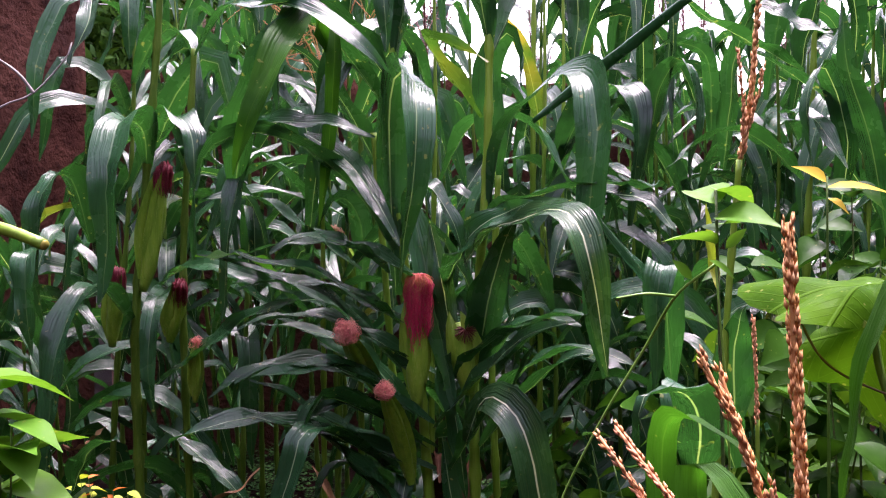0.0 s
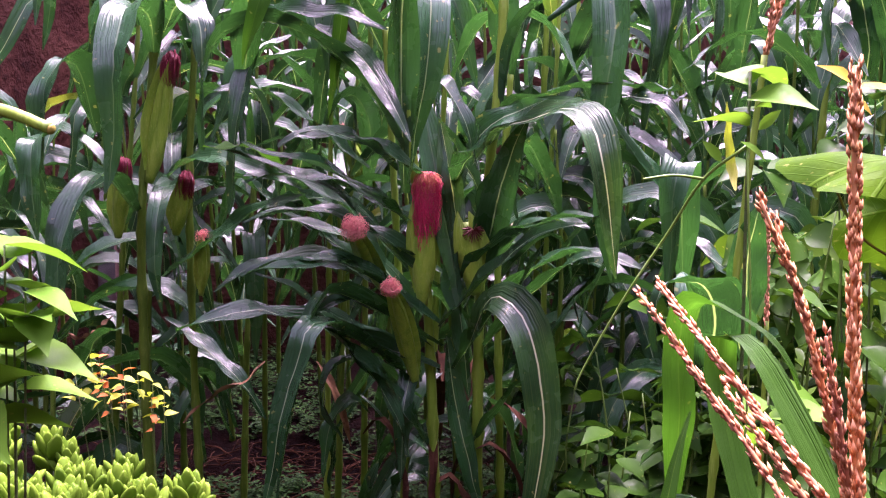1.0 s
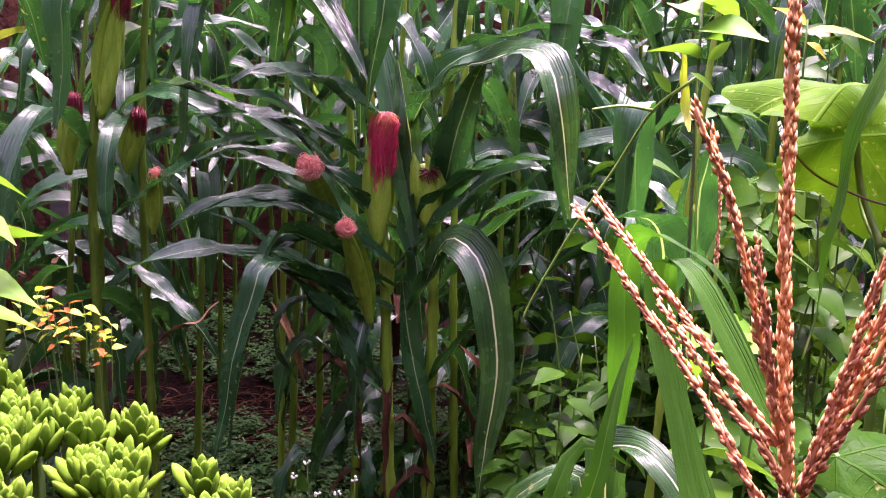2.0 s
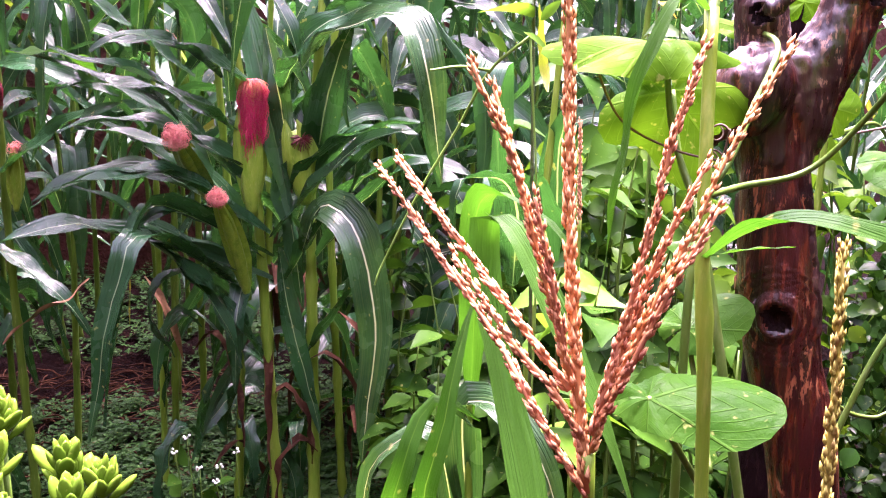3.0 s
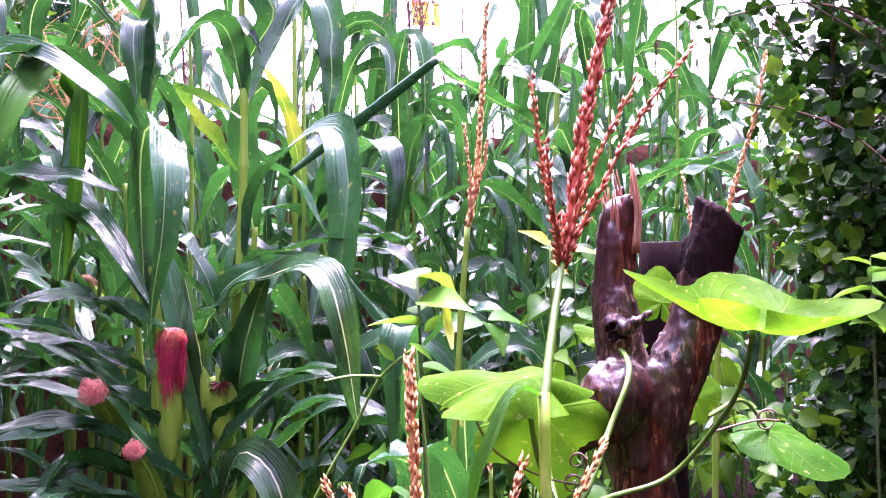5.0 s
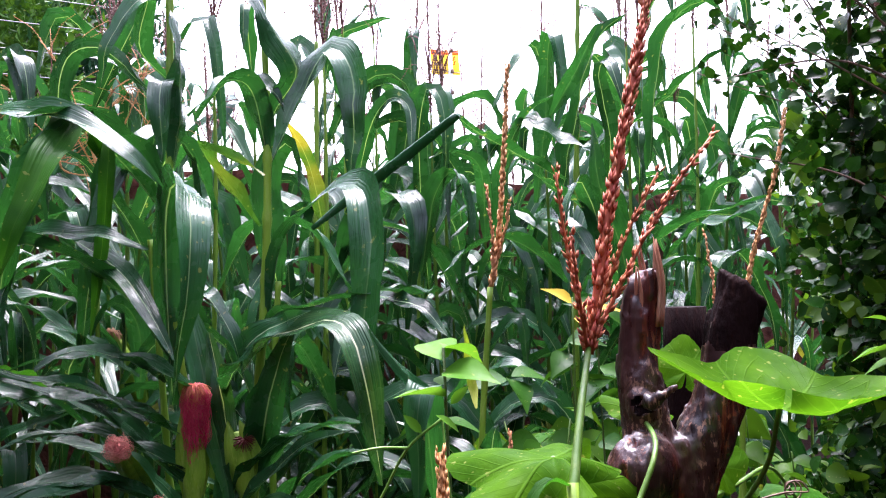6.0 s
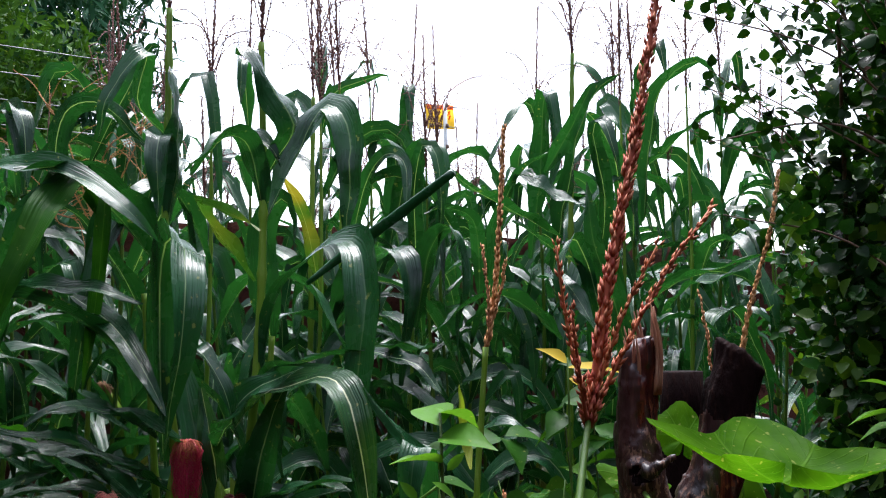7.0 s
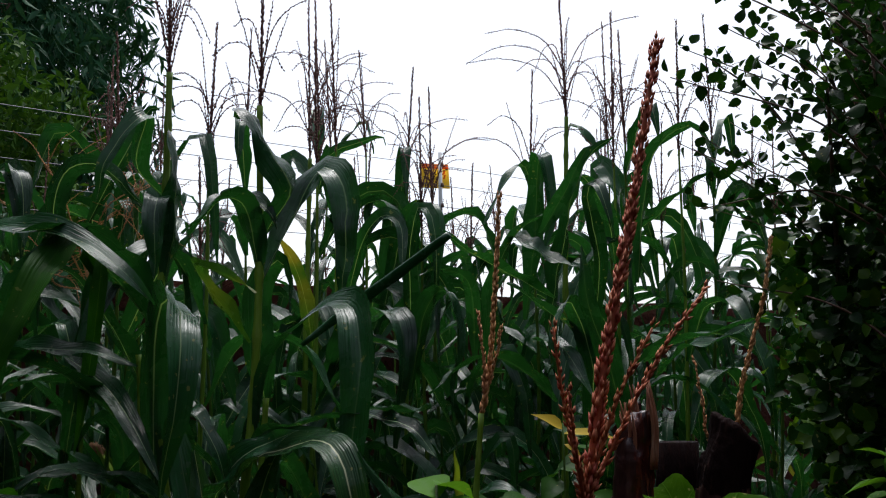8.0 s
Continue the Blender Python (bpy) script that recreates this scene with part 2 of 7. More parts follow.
M_SUCC = broad_leaf("fleshy_leaf", (0.05, 0.125, 0.008), (0.115, 0.22, 0.016), 0.32, 0.2, 30.0)
M_WEED = broad_leaf("weed_leaf", (0.004, 0.02, 0.006), (0.02, 0.065, 0.013), 0.5, 0.14, 20.0)
M_FAR = broad_leaf("far_tree_leaf", (0.01, 0.042, 0.022), (0.03, 0.095, 0.045), 0.45, 0.15, 6.0)
M_FAR_L = broad_leaf("far_bush_leaf", (0.008, 0.04, 0.008), (0.055, 0.13, 0.016), 0.45, 0.2, 6.0)
# Near-black soil: the shade under the maize is put into its colour.
M_SOIL = rough_stuff("shaded_soil", (0.003, 0.0015, 0.0014), (0.007, 0.003, 0.0026), (0.016, 0.006, 0.004), 6, 0.9, (1, 1, 1), 1.0, 0.03, 0.02)
M_MUD = rough_stuff("mud_wall_plaster", (0.03, 0.009, 0.006), (0.058, 0.02, 0.013), (0.014, 0.005, 0.004), 3.5, 0.9, (1, 1, 1), 1.0, 0.04, 0.04)
def wet_wood(name, deep, mid, streak, flake, wet, relief=0.6):
    """Rain-wet wood: long grain, pale worn streaks and peeling flakes under a film of water."""
    m, n, l, p = shader(name, 0.4, 0.3)
    p.inputs["Coat Weight"].default_value, p.inputs["Coat Roughness"].default_value = wet, 0.26
    grain = noise_tex(n, l, 190.0, 5.0, "Object", (1, 1, 0.08), 0.65)
    patch = noise_tex(n, l, 38.0, 5.0, "Object", (1, 1, 0.3), 0.65)
    chips = noise_tex(n, l, 260.0, 4.0, "Object", (1, 1, 0.24), 0.65)
    col = blend(n, l, span(n, l, patch, 0.36, 0.62), deep, mid)
    col = blend(n, l, span(n, l, grain, 0.5, 0.64, 0.0, 0.6), col, streak)
    worn = math_node(n, l, "MULTIPLY", span(n, l, chips, 0.55, 0.6), span(n, l, noise_tex(n, l, 34.0, 4.0, "Object", (1, 1, 0.45)), 0.45, 0.56))
    col = blend(n, l, worn, col, flake)
    col = blend(n, l, span(n, l, grain, 0.42, 0.3, 0.0, 0.6), col, (0.006, 0.002, 0.002))
    l.new(col, p.inputs["Base Color"])
    l.new(span(n, l, chips, 0.3, 0.7, 0.25, 0.6), p.inputs["Roughness"])
    h = math_node(n, l, "ADD", math_node(n, l, "MULTIPLY", grain, 1.2), math_node(n, l, "MULTIPLY", chips, 0.8))
    bump(n, l, p, h, relief, 0.003)
    return m


M_BARE = wet_wood("wet_peeled_wood", (0.006, 0.001, 0.0012), (0.046, 0.0055, 0.004), (0.2, 0.038, 0.011), (0.3, 0.1, 0.04), 0.6)
# Black wood of post and charred tip; also painted shade in knot hollows.
M_CHAR = rough_stuff("black_wood_and_hollows", (0.004, 0.002, 0.002), (0.01, 0.004, 0.004), (0.024, 0.011, 0.009), 26, 0.75, (1, 1, 0.3), 0.8, 0.004, 0.05)
M_SPLINT = rough_stuff("torn_wood", (0.24, 0.08, 0.045), (0.36, 0.16, 0.09), (0.5, 0.3, 0.2), 40, 0.6, (1, 1, 0.15), 0.5, 0.001)
M_BARK = wet_wood("dark_wet_bark", (0.008, 0.003, 0.004), (0.035, 0.012, 0.011), (0.07, 0.026, 0.018), (0.2, 0.1, 0.065), 0.5, 0.28)

# ---- shared shapes ----
def part(name, bm, material, parent, label=""):
    """Links a bmesh as one mesh object, as a part of parent (None: a thing of its own)."""
    me = bpy.data.meshes.new(name)
    bm.to_mesh(me)
    bm.free()
    me.polygons.foreach_set("use_smooth", [True] * len(me.polygons))
    me.materials.append(material)
    ob = new(name, me)
    if parent is not None:
        ob.parent = parent
        ob.matrix_parent_inverse = parent.matrix_basis.inverted()
    return tagged(ob, label)


def base(name, at, label, category, group="", kind=""):
    ob = new(name)
    ob.matrix_basis = pose(*at)
    ob.empty_display_size = 0.05
    return tagged(ob, label, category, group, kind)


def spline(points, count):
    """Points evenly along a smooth curve through the given ones."""
    p = [Vector(q) for q in points]
    if len(p) == 2:
        return [p[0].lerp(p[1], i / (count - 1)) for i in range(count)]
    e = [2 * p[0] - p[1], *p, 2 * p[-1] - p[-2]]
    fine = []
    for i in range(len(p) - 1):
        a, b, c, d = e[i:i + 4]
        for k in range(12):
            t = k / 12
            fine.append(0.5 * (2 * b + (c - a) * t + (2 * a - 5 * b + 4 * c - d) * t * t + (3 * b - a - 3 * c + d) * t ** 3))
    fine.append(p[-1])
    run = [0.0]
    for a, b in zip(fine, fine[1:]):
        run.append(run[-1] + (b - a).length)
    out, j = [], 0
    for i in range(count):
        s = run[-1] * i / (count - 1)
        while j < len(run) - 2 and run[j + 1] < s:
            j += 1
        out.append(fine[j].lerp(fine[j + 1], min(1, (s - run[j]) / max(1e-9, run[j + 1] - run[j]))))
    return out


def frames_along(path, first=None):
    """Tangent, side and normal at each point, carried along without twisting."""
    tans = [((path[min(i + 1, len(path) - 1)] - path[max(i - 1, 0)]).normalized()) for i in range(len(path))]
    side = first if first is not None else tans[0].cross(Vector((0, 0, 1)))
    if side.length < 0.05:
        side = Vector((1, 0, 0))
    rows = []
    for t in tans:
        side = (side - t * side.dot(t)).normalized()
        rows.append((t, side.copy(), t.cross(side)))
    return rows


def tube(bm, points, radii, sides=8, count=None, rough=0.0, seed=0, scale=20.0):
    count = count or max(2, len(points) * 4)
    path = spline(points, count)
    rows = frames_along(path, Vector((1, 0.1, 0)))
    rings = []
    for i, (c, (t, s, nrm)) in enumerate(zip(path, rows)):
        f = i / (count - 1) * (len(radii) - 1)
        k = min(int(f), len(radii) - 2)
        r = radii[k] + (radii[k + 1] - radii[k]) * (f - k)
        ring = []
        for j in range(sides):
            a = 2 * math.pi * j / sides
            d = s * math.cos(a) + nrm * math.sin(a)
            q = r
            if rough:
                w = (c + d * r) * scale
                q = r * (1 + rough * noise.noise(Vector((w.x, w.y, w.z * 0.35 + seed))) + 0.5 * rough * noise.noise(w * 2.7))
            ring.append(bm.verts.new(c + d * q))
        rings.append(ring)
    for a, b in zip(rings, rings[1:]):
        for j in range(sides):
            bm.faces.new((a[j], a[(j + 1) % sides], b[(j + 1) % sides], b[j]))
    bm.faces.new(rings[0][::-1])
    bm.faces.new(rings[-1])
    return rings


def blade(points, width, twist=0.0, seed=0, seg=24, fold=0.48, wave=0.16, roll=0.0, lift=0.0, face=None):
    """A maize leaf along a midrib: V-shaped section, wavy margins, long taper."""
    rnd = random.Random(seed)
    bm = bmesh.new()
    uvl = bm.loops.layers.uv.new("UVMap")
    path = spline(points, seg)
    rows = frames_along(path)
    ph1, ph2, wl = rnd.uniform(0, 6), rnd.uniform(0, 6), rnd.uniform(2.2, 3.8)
    cols = (-1, -0.7, -0.38, -0.1, 0.1, 0.38, 0.7, 1)
    grid = []
    for i, (c, (t, s, nrm)) in enumerate(zip(path, rows)):
        v = i / (seg - 1)
        w = 0.5 * width * min(1, 0.24 + 2.7 * v) * max(0.02, 1 - v ** 3.2) ** 0.8
        a = radians(roll + twist * v)
        if face is not None:
            s = t.cross(Vector(face))
            s.normalize()
            nrm = t.cross(s)
        s2 = s * math.cos(a) + nrm * math.sin(a)
        n2 = nrm * math.cos(a) - s * math.sin(a)
        row = []
        for u in cols:
            rip = wave * width * abs(u) ** 2 * (1 - 0.4 * v) * math.sin(v * 6.283 * wl + (ph1 if u < 0 else ph2)) * min(1, v * 4)
            up = fold * w * abs(u) * (1.3 - 0.7 * v)
            q = c + s2 * (u * w)
            dent = width * (0.13 * noise.noise(Vector((q.x * 13, q.y * 13, q.z * 13 + seed))) + 0.05 * noise.noise(Vector((q.x * 37, q.y * 37, q.z * 37 - seed)))) * min(1, v * 3)
            row.append(bm.verts.new(q - n2 * (up + rip + dent) * (1 if lift >= 0 else -1) + s2 * (0.4 * dent)))
        grid.append(row)
    for i in range(seg - 1):
        for j in range(len(cols) - 1):
            f = bm.faces.new((grid[i][j], grid[i][j + 1], grid[i + 1][j + 1], grid[i + 1][j]))
            for lp, (uu, vv) in zip(f.loops, ((j, i), (j + 1, i), (j + 1, i + 1), (j, i + 1))):
                lp[uvl].uv = (0.5 + 0.5 * cols[uu], vv / (seg - 1))
    return bm


def spikelets(points, radius, seed=0, spacing=0.004, size=0.0045, sag=3.4, slim=0.36):
    """A tassel branch: a thin axis closely set with paired spikelets."""
    rnd = random.Random(seed)
    bm = bmesh.new()
    tube(bm, points, (radius, radius * 0.5), 5, 10)
    length = sum((Vector(a) - Vector(b)).length for a, b in zip(points, points[1:]))
    count = max(6, int(length / spacing))
    path = spline(points, count)
    rows = frames_along(path, Vector((1, 0.1, 0)))
    for i, (c, (t, s, nrm)) in enumerate(zip(path, rows)):
        v = i / count
        for k in range(3):
            a = rnd.uniform(0, 6.283)
            out = s * math.cos(a) + nrm * math.sin(a)
            if rnd.random() < 0.12:
                continue
            d = (t * sag + out * rnd.uniform(0.2, 1.1)).normalized()
            b = c + out * radius * 0.8
            z = size * rnd.uniform(0.7, 1.3) * (1 - 0.3 * v)
            x = d.cross(out)
            x = x.normalized() if x.length > 0.01 else s
            y = d.cross(x)
            tip, root = bm.verts.new(b + d * z * 2.1), bm.verts.new(b)
            ring = [bm.verts.new(b + d * z * 0.9 + (x * math.cos(q) + y * math.sin(q)) * z * slim) for q in (0, 1.57, 3.14, 4.71)]
            for j in range(4):
                bm.faces.new((root, ring[(j + 1) % 4], ring[j]))
                bm.faces.new((tip, ring[j], ring[(j + 1) % 4]))
    return bm


def many_leaves(name, places, parent, material, label="", curl=0.25, shape=(0.0, 0.8, 1.0, 0.75, 0.0)):
    """Small leaves joined into one mesh. places: (point, tip direction, normal, length, width)."""
    verts, faces = [], []
    steps = len(shape)
    for p, d, nrm, ln, wd in places:
        p, d = Vector(p), Vector(d).normalized()
        s = d.cross(Vector(nrm))
        s = s.normalized() if s.length > 1e-3 else d.orthogonal().normalized()
        k = s.cross(d)
        o = len(verts)
        for i, w in enumerate(shape):
            v = i / (steps - 1)
            c = p + d * (ln * v) - k * (curl * ln * v * v)
            e = 0.5 * wd * max(w, 0.03)
            verts += [c - s * e + k * e * 0.35, c, c + s * e + k * e * 0.35]
            if i:
                q = o + 3 * i
                faces += [(q - 3, q - 2, q + 1, q), (q - 2, q - 1, q + 2, q + 1)]
    me = bpy.data.meshes.new(name)
    me.from_pydata(verts, [], faces)
    me.polygons.foreach_set("use_smooth", [True] * len(me.polygons))
    me.materials.append(material)
    ob = new(name, me)
    if parent is not None:
        ob.parent = parent
        ob.matrix_parent_inverse = parent.matrix_basis.inverted()
    return tagged(ob, label, kind="stuff")

# ---- ground, walls, fence ----
def ground_height(x, y):
    h = 0.05 * noise.noise(Vector((x * 0.9, y * 0.9, 3))) + 0.03 * noise.noise(Vector((x * 4, y * 4, 7))) + 0.022 * noise.noise(Vector((x * 11, y * 11, 1)))
    return h if -6 < x < 8 and -3 < y < 9 else 0.0


def build_ground():
    bm = bmesh.new()
    xs = [-400, -60, -15, -8, -5] + [-3 + 0.06 * i for i in range(118)] + [5.5, 9, 16, 60, 400]
    ys = [-300, -40, -10, -4, -1.5] + [-0.5 + 0.06 * i for i in range(127)] + [8.5, 11, 18, 60, 500]
    rows = [[bm.verts.new((x, y, ground_height(x, y))) for x in xs] for y in ys]
    for a, b in zip(rows, rows[1:]):
        for i in range(len(xs) - 1):
            bm.faces.new((a[i], a[i + 1], b[i + 1], b[i]))
    return tagged(part("ground", bm, M_SOIL, None), "dark garden soil with crumbs and leaf litter, shade in its colour", "soil", kind="structure")


def mud_wall(name, a, b, height, thick, label, seed, top=0.05):
    """A rough earthen wall between two points of the plan, with an uneven top and face."""
    bm = bmesh.new()
    a, b = Vector((*a, 0)), Vector((*b, 0))
    along, nx = (b - a).normalized(), int((b - a).length / 0.09)
    side = Vector((-along.y, along.x, 0))
    nz = int(height / 0.09)
    faces = []
    for s in (0, 1):
        grid = []
        for i in range(nx + 1):
            p = a + along * ((b - a).length * i / nx)
            h = height + top * noise.noise(Vector((i * 0.17, seed, 0)))
            col = []
            for k in range(nz + 1):
                q = p + Vector((0, 0, -0.1 + (h + 0.1) * k / nz)) + side * (thick * s)
                bulge = 0.035 * noise.noise(q * 2.3 + Vector((seed, 0, 0))) + 0.014 * noise.noise(q * 9)
                col.append(bm.verts.new(q + side * (bulge if s else -bulge)))
            grid.append(col)
        faces.append(grid)
    f, k = faces
    for i in range(nx):
        for j in range(nz):
            bm.faces.new((f[i][j], f[i + 1][j], f[i + 1][j + 1], f[i][j + 1]))
            bm.faces.new((k[i + 1][j], k[i][j], k[i][j + 1], k[i + 1][j + 1]))
        bm.faces.new((f[i][nz], f[i + 1][nz], k[i + 1][nz], k[i][nz]))
    for j in range(nz):
        bm.faces.new((k[0][j], f[0][j], f[0][j + 1], k[0][j + 1]))
        bm.faces.new((f[nx][j], k[nx][j], k[nx][j + 1], f[nx][j + 1]))
    return tagged(part(name, bm, M_MUD, None), label, "wall", kind="structure")


build_ground()
W_DIR = Vector((4.151, 2.1, 0)).normalized()
W_NRM = Vector((-W_DIR.y, W_DIR.x, 0))


def on_wall(s, z, out=0.0):
    """A point s metres along the back wall, z high, out metres behind its face."""
    return Vector((-1.116, 4.9, 0)) + W_DIR * s + W_NRM * out + Vector((0, 0, z))


mud_wall("wall_north", on_wall(-0.55, 0)[:2], on_wall(9.0, 0)[:2], 1.86, 0.25, "low dark brown mud wall behind the maize", 3)
# Seen wall; its unseen height and southern stretch are added for shade.
mud_wall("wall_west", (-3.6, -1.6), (-1.70, 4.62), 4.4, 0.22, "rough red-brown mud-plastered wall beside the maize", 9, 0.0)
# Next two walls are added out of view to block low sky light.
mud_wall("wall_east", (3.1, -1.3), (3.1, 4.4), 4.6, 0.22, "added unseen wall behind the hedge, cuts side light", 15, 0.0)
mud_wall("wall_south", (3.3, -1.3), (-3.5, -1.3), 3.1, 0.22, "added unseen wall behind the viewer, cuts front light", 21, 0.0)


def wire_fence():
    rnd = random.Random(5)
    root = base("wire_fence", on_wall(0, 1.8, 0.12), "thin metal fence wires strung above the mud wall", "fence")
    steel, n, l, p = shader("fence_steel", 0.5, 0.3)
    p.inputs["Metallic"].default_value = 0.4
    l.new(blend(n, l, noise_tex(n, l, 30.0), (0.2, 0.2, 0.2), (0.3, 0.3, 0.31)), p.inputs["Base Color"])
    white = rough_stuff("white_post_paint", (0.75, 0.75, 0.74), (0.82, 0.82, 0.8), (0.6, 0.6, 0.58), 8, 0.5, relief=0.2, depth=0.002)
    for z in (2.18, 2.30, 2.42, 2.55, 2.68):
        bm = bmesh.new()
        pts = [on_wall(s, z - 0.015 * (1 - ((s % 2.6) / 1.3 - 1) ** 2) + rnd.uniform(-0.004, 0.004), 0.12) for s in (-3.4, -1.8, -0.5, 0.8, 2.1, 2.62, 3.9, 5.2, 7, 9)]
        tube(bm, pts, (0.0022, 0.0022), 6, 60)
        part("wire", bm, steel, root)
    for s in (-2.5, 2.62, 6.6):
        bm = bmesh.new()
        tube(bm, [on_wall(s, 1.7, 0.12), on_wall(s, 2.76, 0.12)], (0.013, 0.013), 12, 4)
        post = part("post", bm, white, root, "white round fence post")
        for z in (2.18, 2.30, 2.42, 2.55, 2.68):
            bm = bmesh.new()
            tube(bm, [on_wall(s, z - 0.012, 0.10), on_wall(s, z + 0.012, 0.10)], (0.012, 0.009), 8, 3)
            part("insulator", bm, M_TWIG, post, "small dark wire insulator")
    return root


def flat_box(bm, centre, right, up, w, h, d):
    right, up = Vector(right).normalized(), Vector(up).normalized()
    m = Matrix((right, up, right.cross(up))).transposed().to_4x4()
    m.translation = centre
    bmesh.ops.create_cube(bm, size=1, matrix=m @ Matrix.Diagonal((w, h, d, 1)))
    return bm


def warning_sign():
    """Yellow sign on the fence: orange band, skull and crossbones, words."""
    def paint(name, rgb):
        return rough_stuff(name, rgb, tuple(0.93 * c for c in rgb), tuple(0.85 * c for c in rgb), 12, 0.45, relief=0.1, depth=0.001)
    yellow, orange, black = paint("sign_yellow", (0.92, 0.7, 0.12)), paint("sign_orange", (0.85, 0.24, 0.04)), paint("sign_black", (0.02, 0.02, 0.02))
    for sheet in (yellow, orange):
        n, l = sheet.node_tree.nodes, sheet.node_tree.links
        p = n["Principled BSDF"]
        thin(n, l, sheet, p, p.inputs["Base Color"].links[0].from_socket, 0.85)
    tilt = Matrix.Rotation(radians(-4), 3, W_NRM)
    right, up = tilt @ W_DIR, tilt @ Vector((0, 0, 1))
    face = -W_NRM
    mid = on_wall(2.60, 2.612, 0.145)
    bm = flat_box(bmesh.new(), mid, right, up, 0.215, 0.155, 0.003)
    sign = tagged(part("warning_sign", bm, yellow, None), "yellow electric fence warning sign with orange band", "sign")

    def at(x, y, out=0.0035):
        return mid + right * x + up * y + face * out
    part("band", flat_box(bmesh.new(), at(0, 0.060), right, up, 0.207, 0.028, 0.002), orange, sign, "orange heading band")
    for i, w in enumerate((0.05, 0.035, 0.06)):
        part("band_writing", flat_box(bmesh.new(), at(-0.06 + 0.058 * i, 0.060, 0.0055), right, up, w, 0.009, 0.001), yellow, sign)
    bm = bmesh.new()
    m = Matrix((right, up, face)).transposed().to_4x4()
    m.translation = at(-0.076, 0.026)
    bmesh.ops.create_uvsphere(bm, u_segments=14, v_segments=8, radius=1, matrix=m @ Matrix.Diagonal((0.015, 0.014, 0.002, 1)))
    m.translation = at(-0.076, 0.011)
    bmesh.ops.create_cube(bm, size=1, matrix=m @ Matrix.Diagonal((0.016, 0.012, 0.003, 1)))
    skull = part("skull", bm, black, sign)
    for x in (-0.006, 0.006):
        part("eye", flat_box(bmesh.new(), at(-0.076 + x, 0.024, 0.0062), right, up, 0.007, 0.007, 0.001), yellow, skull)
    for a in (0.5, -0.5):
        r = right * math.cos(a) + up * math.sin(a)
        part("bone", flat_box(bmesh.new(), at(-0.076, -0.014), r, r.cross(face) * -1, 0.038, 0.007, 0.002), black, sign)
    flash = bmesh.new()
    for x, y, w in ((0.070, 0.032, 0.02), (0.064, 0.018, 0.024), (0.072, 0.004, 0.018), (0.066, -0.010, 0.014)):
        flat_box(flash, at(x, y), right + up * 0.6, up - right * 0.6, w, 0.010, 0.002)
    part("flash", flash, orange, sign, "orange lightning flash")
    for words, size, x, y in (("CERCA", 0.026, -0.035, -0.024), ("ELETRICA", 0.030, -0.090, -0.066)):
        cu = bpy.data.curves.new("words", "FONT")
        cu.body, cu.size, cu.extrude = words, size, 0.0006
        tmp = new("words", cu)
        me = bpy.data.meshes.new_from_object(tmp)
        bpy.data.objects.remove(tmp)
        m = Matrix((right, up, face)).transposed().to_4x4()
        m.translation = at(x, y, 0.0028)
        me.transform(m)
        bm = bmesh.new()
        bm.from_mesh(me)
        part("writing", bm, black, sign)


wire_fence()
warning_sign()

# ---- maize ----
def stalk_mesh(points, r0, r1, nodes=0.13, seed=0):
    """A jointed cane: slightly swollen rings at each node."""
    bm = bmesh.new()
    length = sum((Vector(a) - Vector(b)).length for a, b in zip(points, points[1:]))
    count = max(8, int(length / nodes) * 8)
    path = spline(points, count)
    radii = []
    for i in range(count):
        k = (i % 8) / 8
        r = r0 + (r1 - r0) * i / count
        radii.append(r * (1.28 if k == 0 else 1.05 if k in (0.125, 0.875) else 1.0 - 0.05 * math.sin(k * 3.14)))
    tube(bm, path, radii, 10, count)
    return bm


def maize_plant(points, label, r0=0.012, r1=0.007, seed=0, group="maize in the plot", material=None):
    root = base("maize_plant", points[0], label, "maize", group)
    part("stalk", stalk_mesh(points, r0, r1, seed=seed), material or M_STALK, root)
    return root


def leaf(plant, points, width, twist=0.0, material=None, seed=0, **more):
    return part("leaf", blade(points, width, twist, seed, **more), material or M_BLADE, plant)


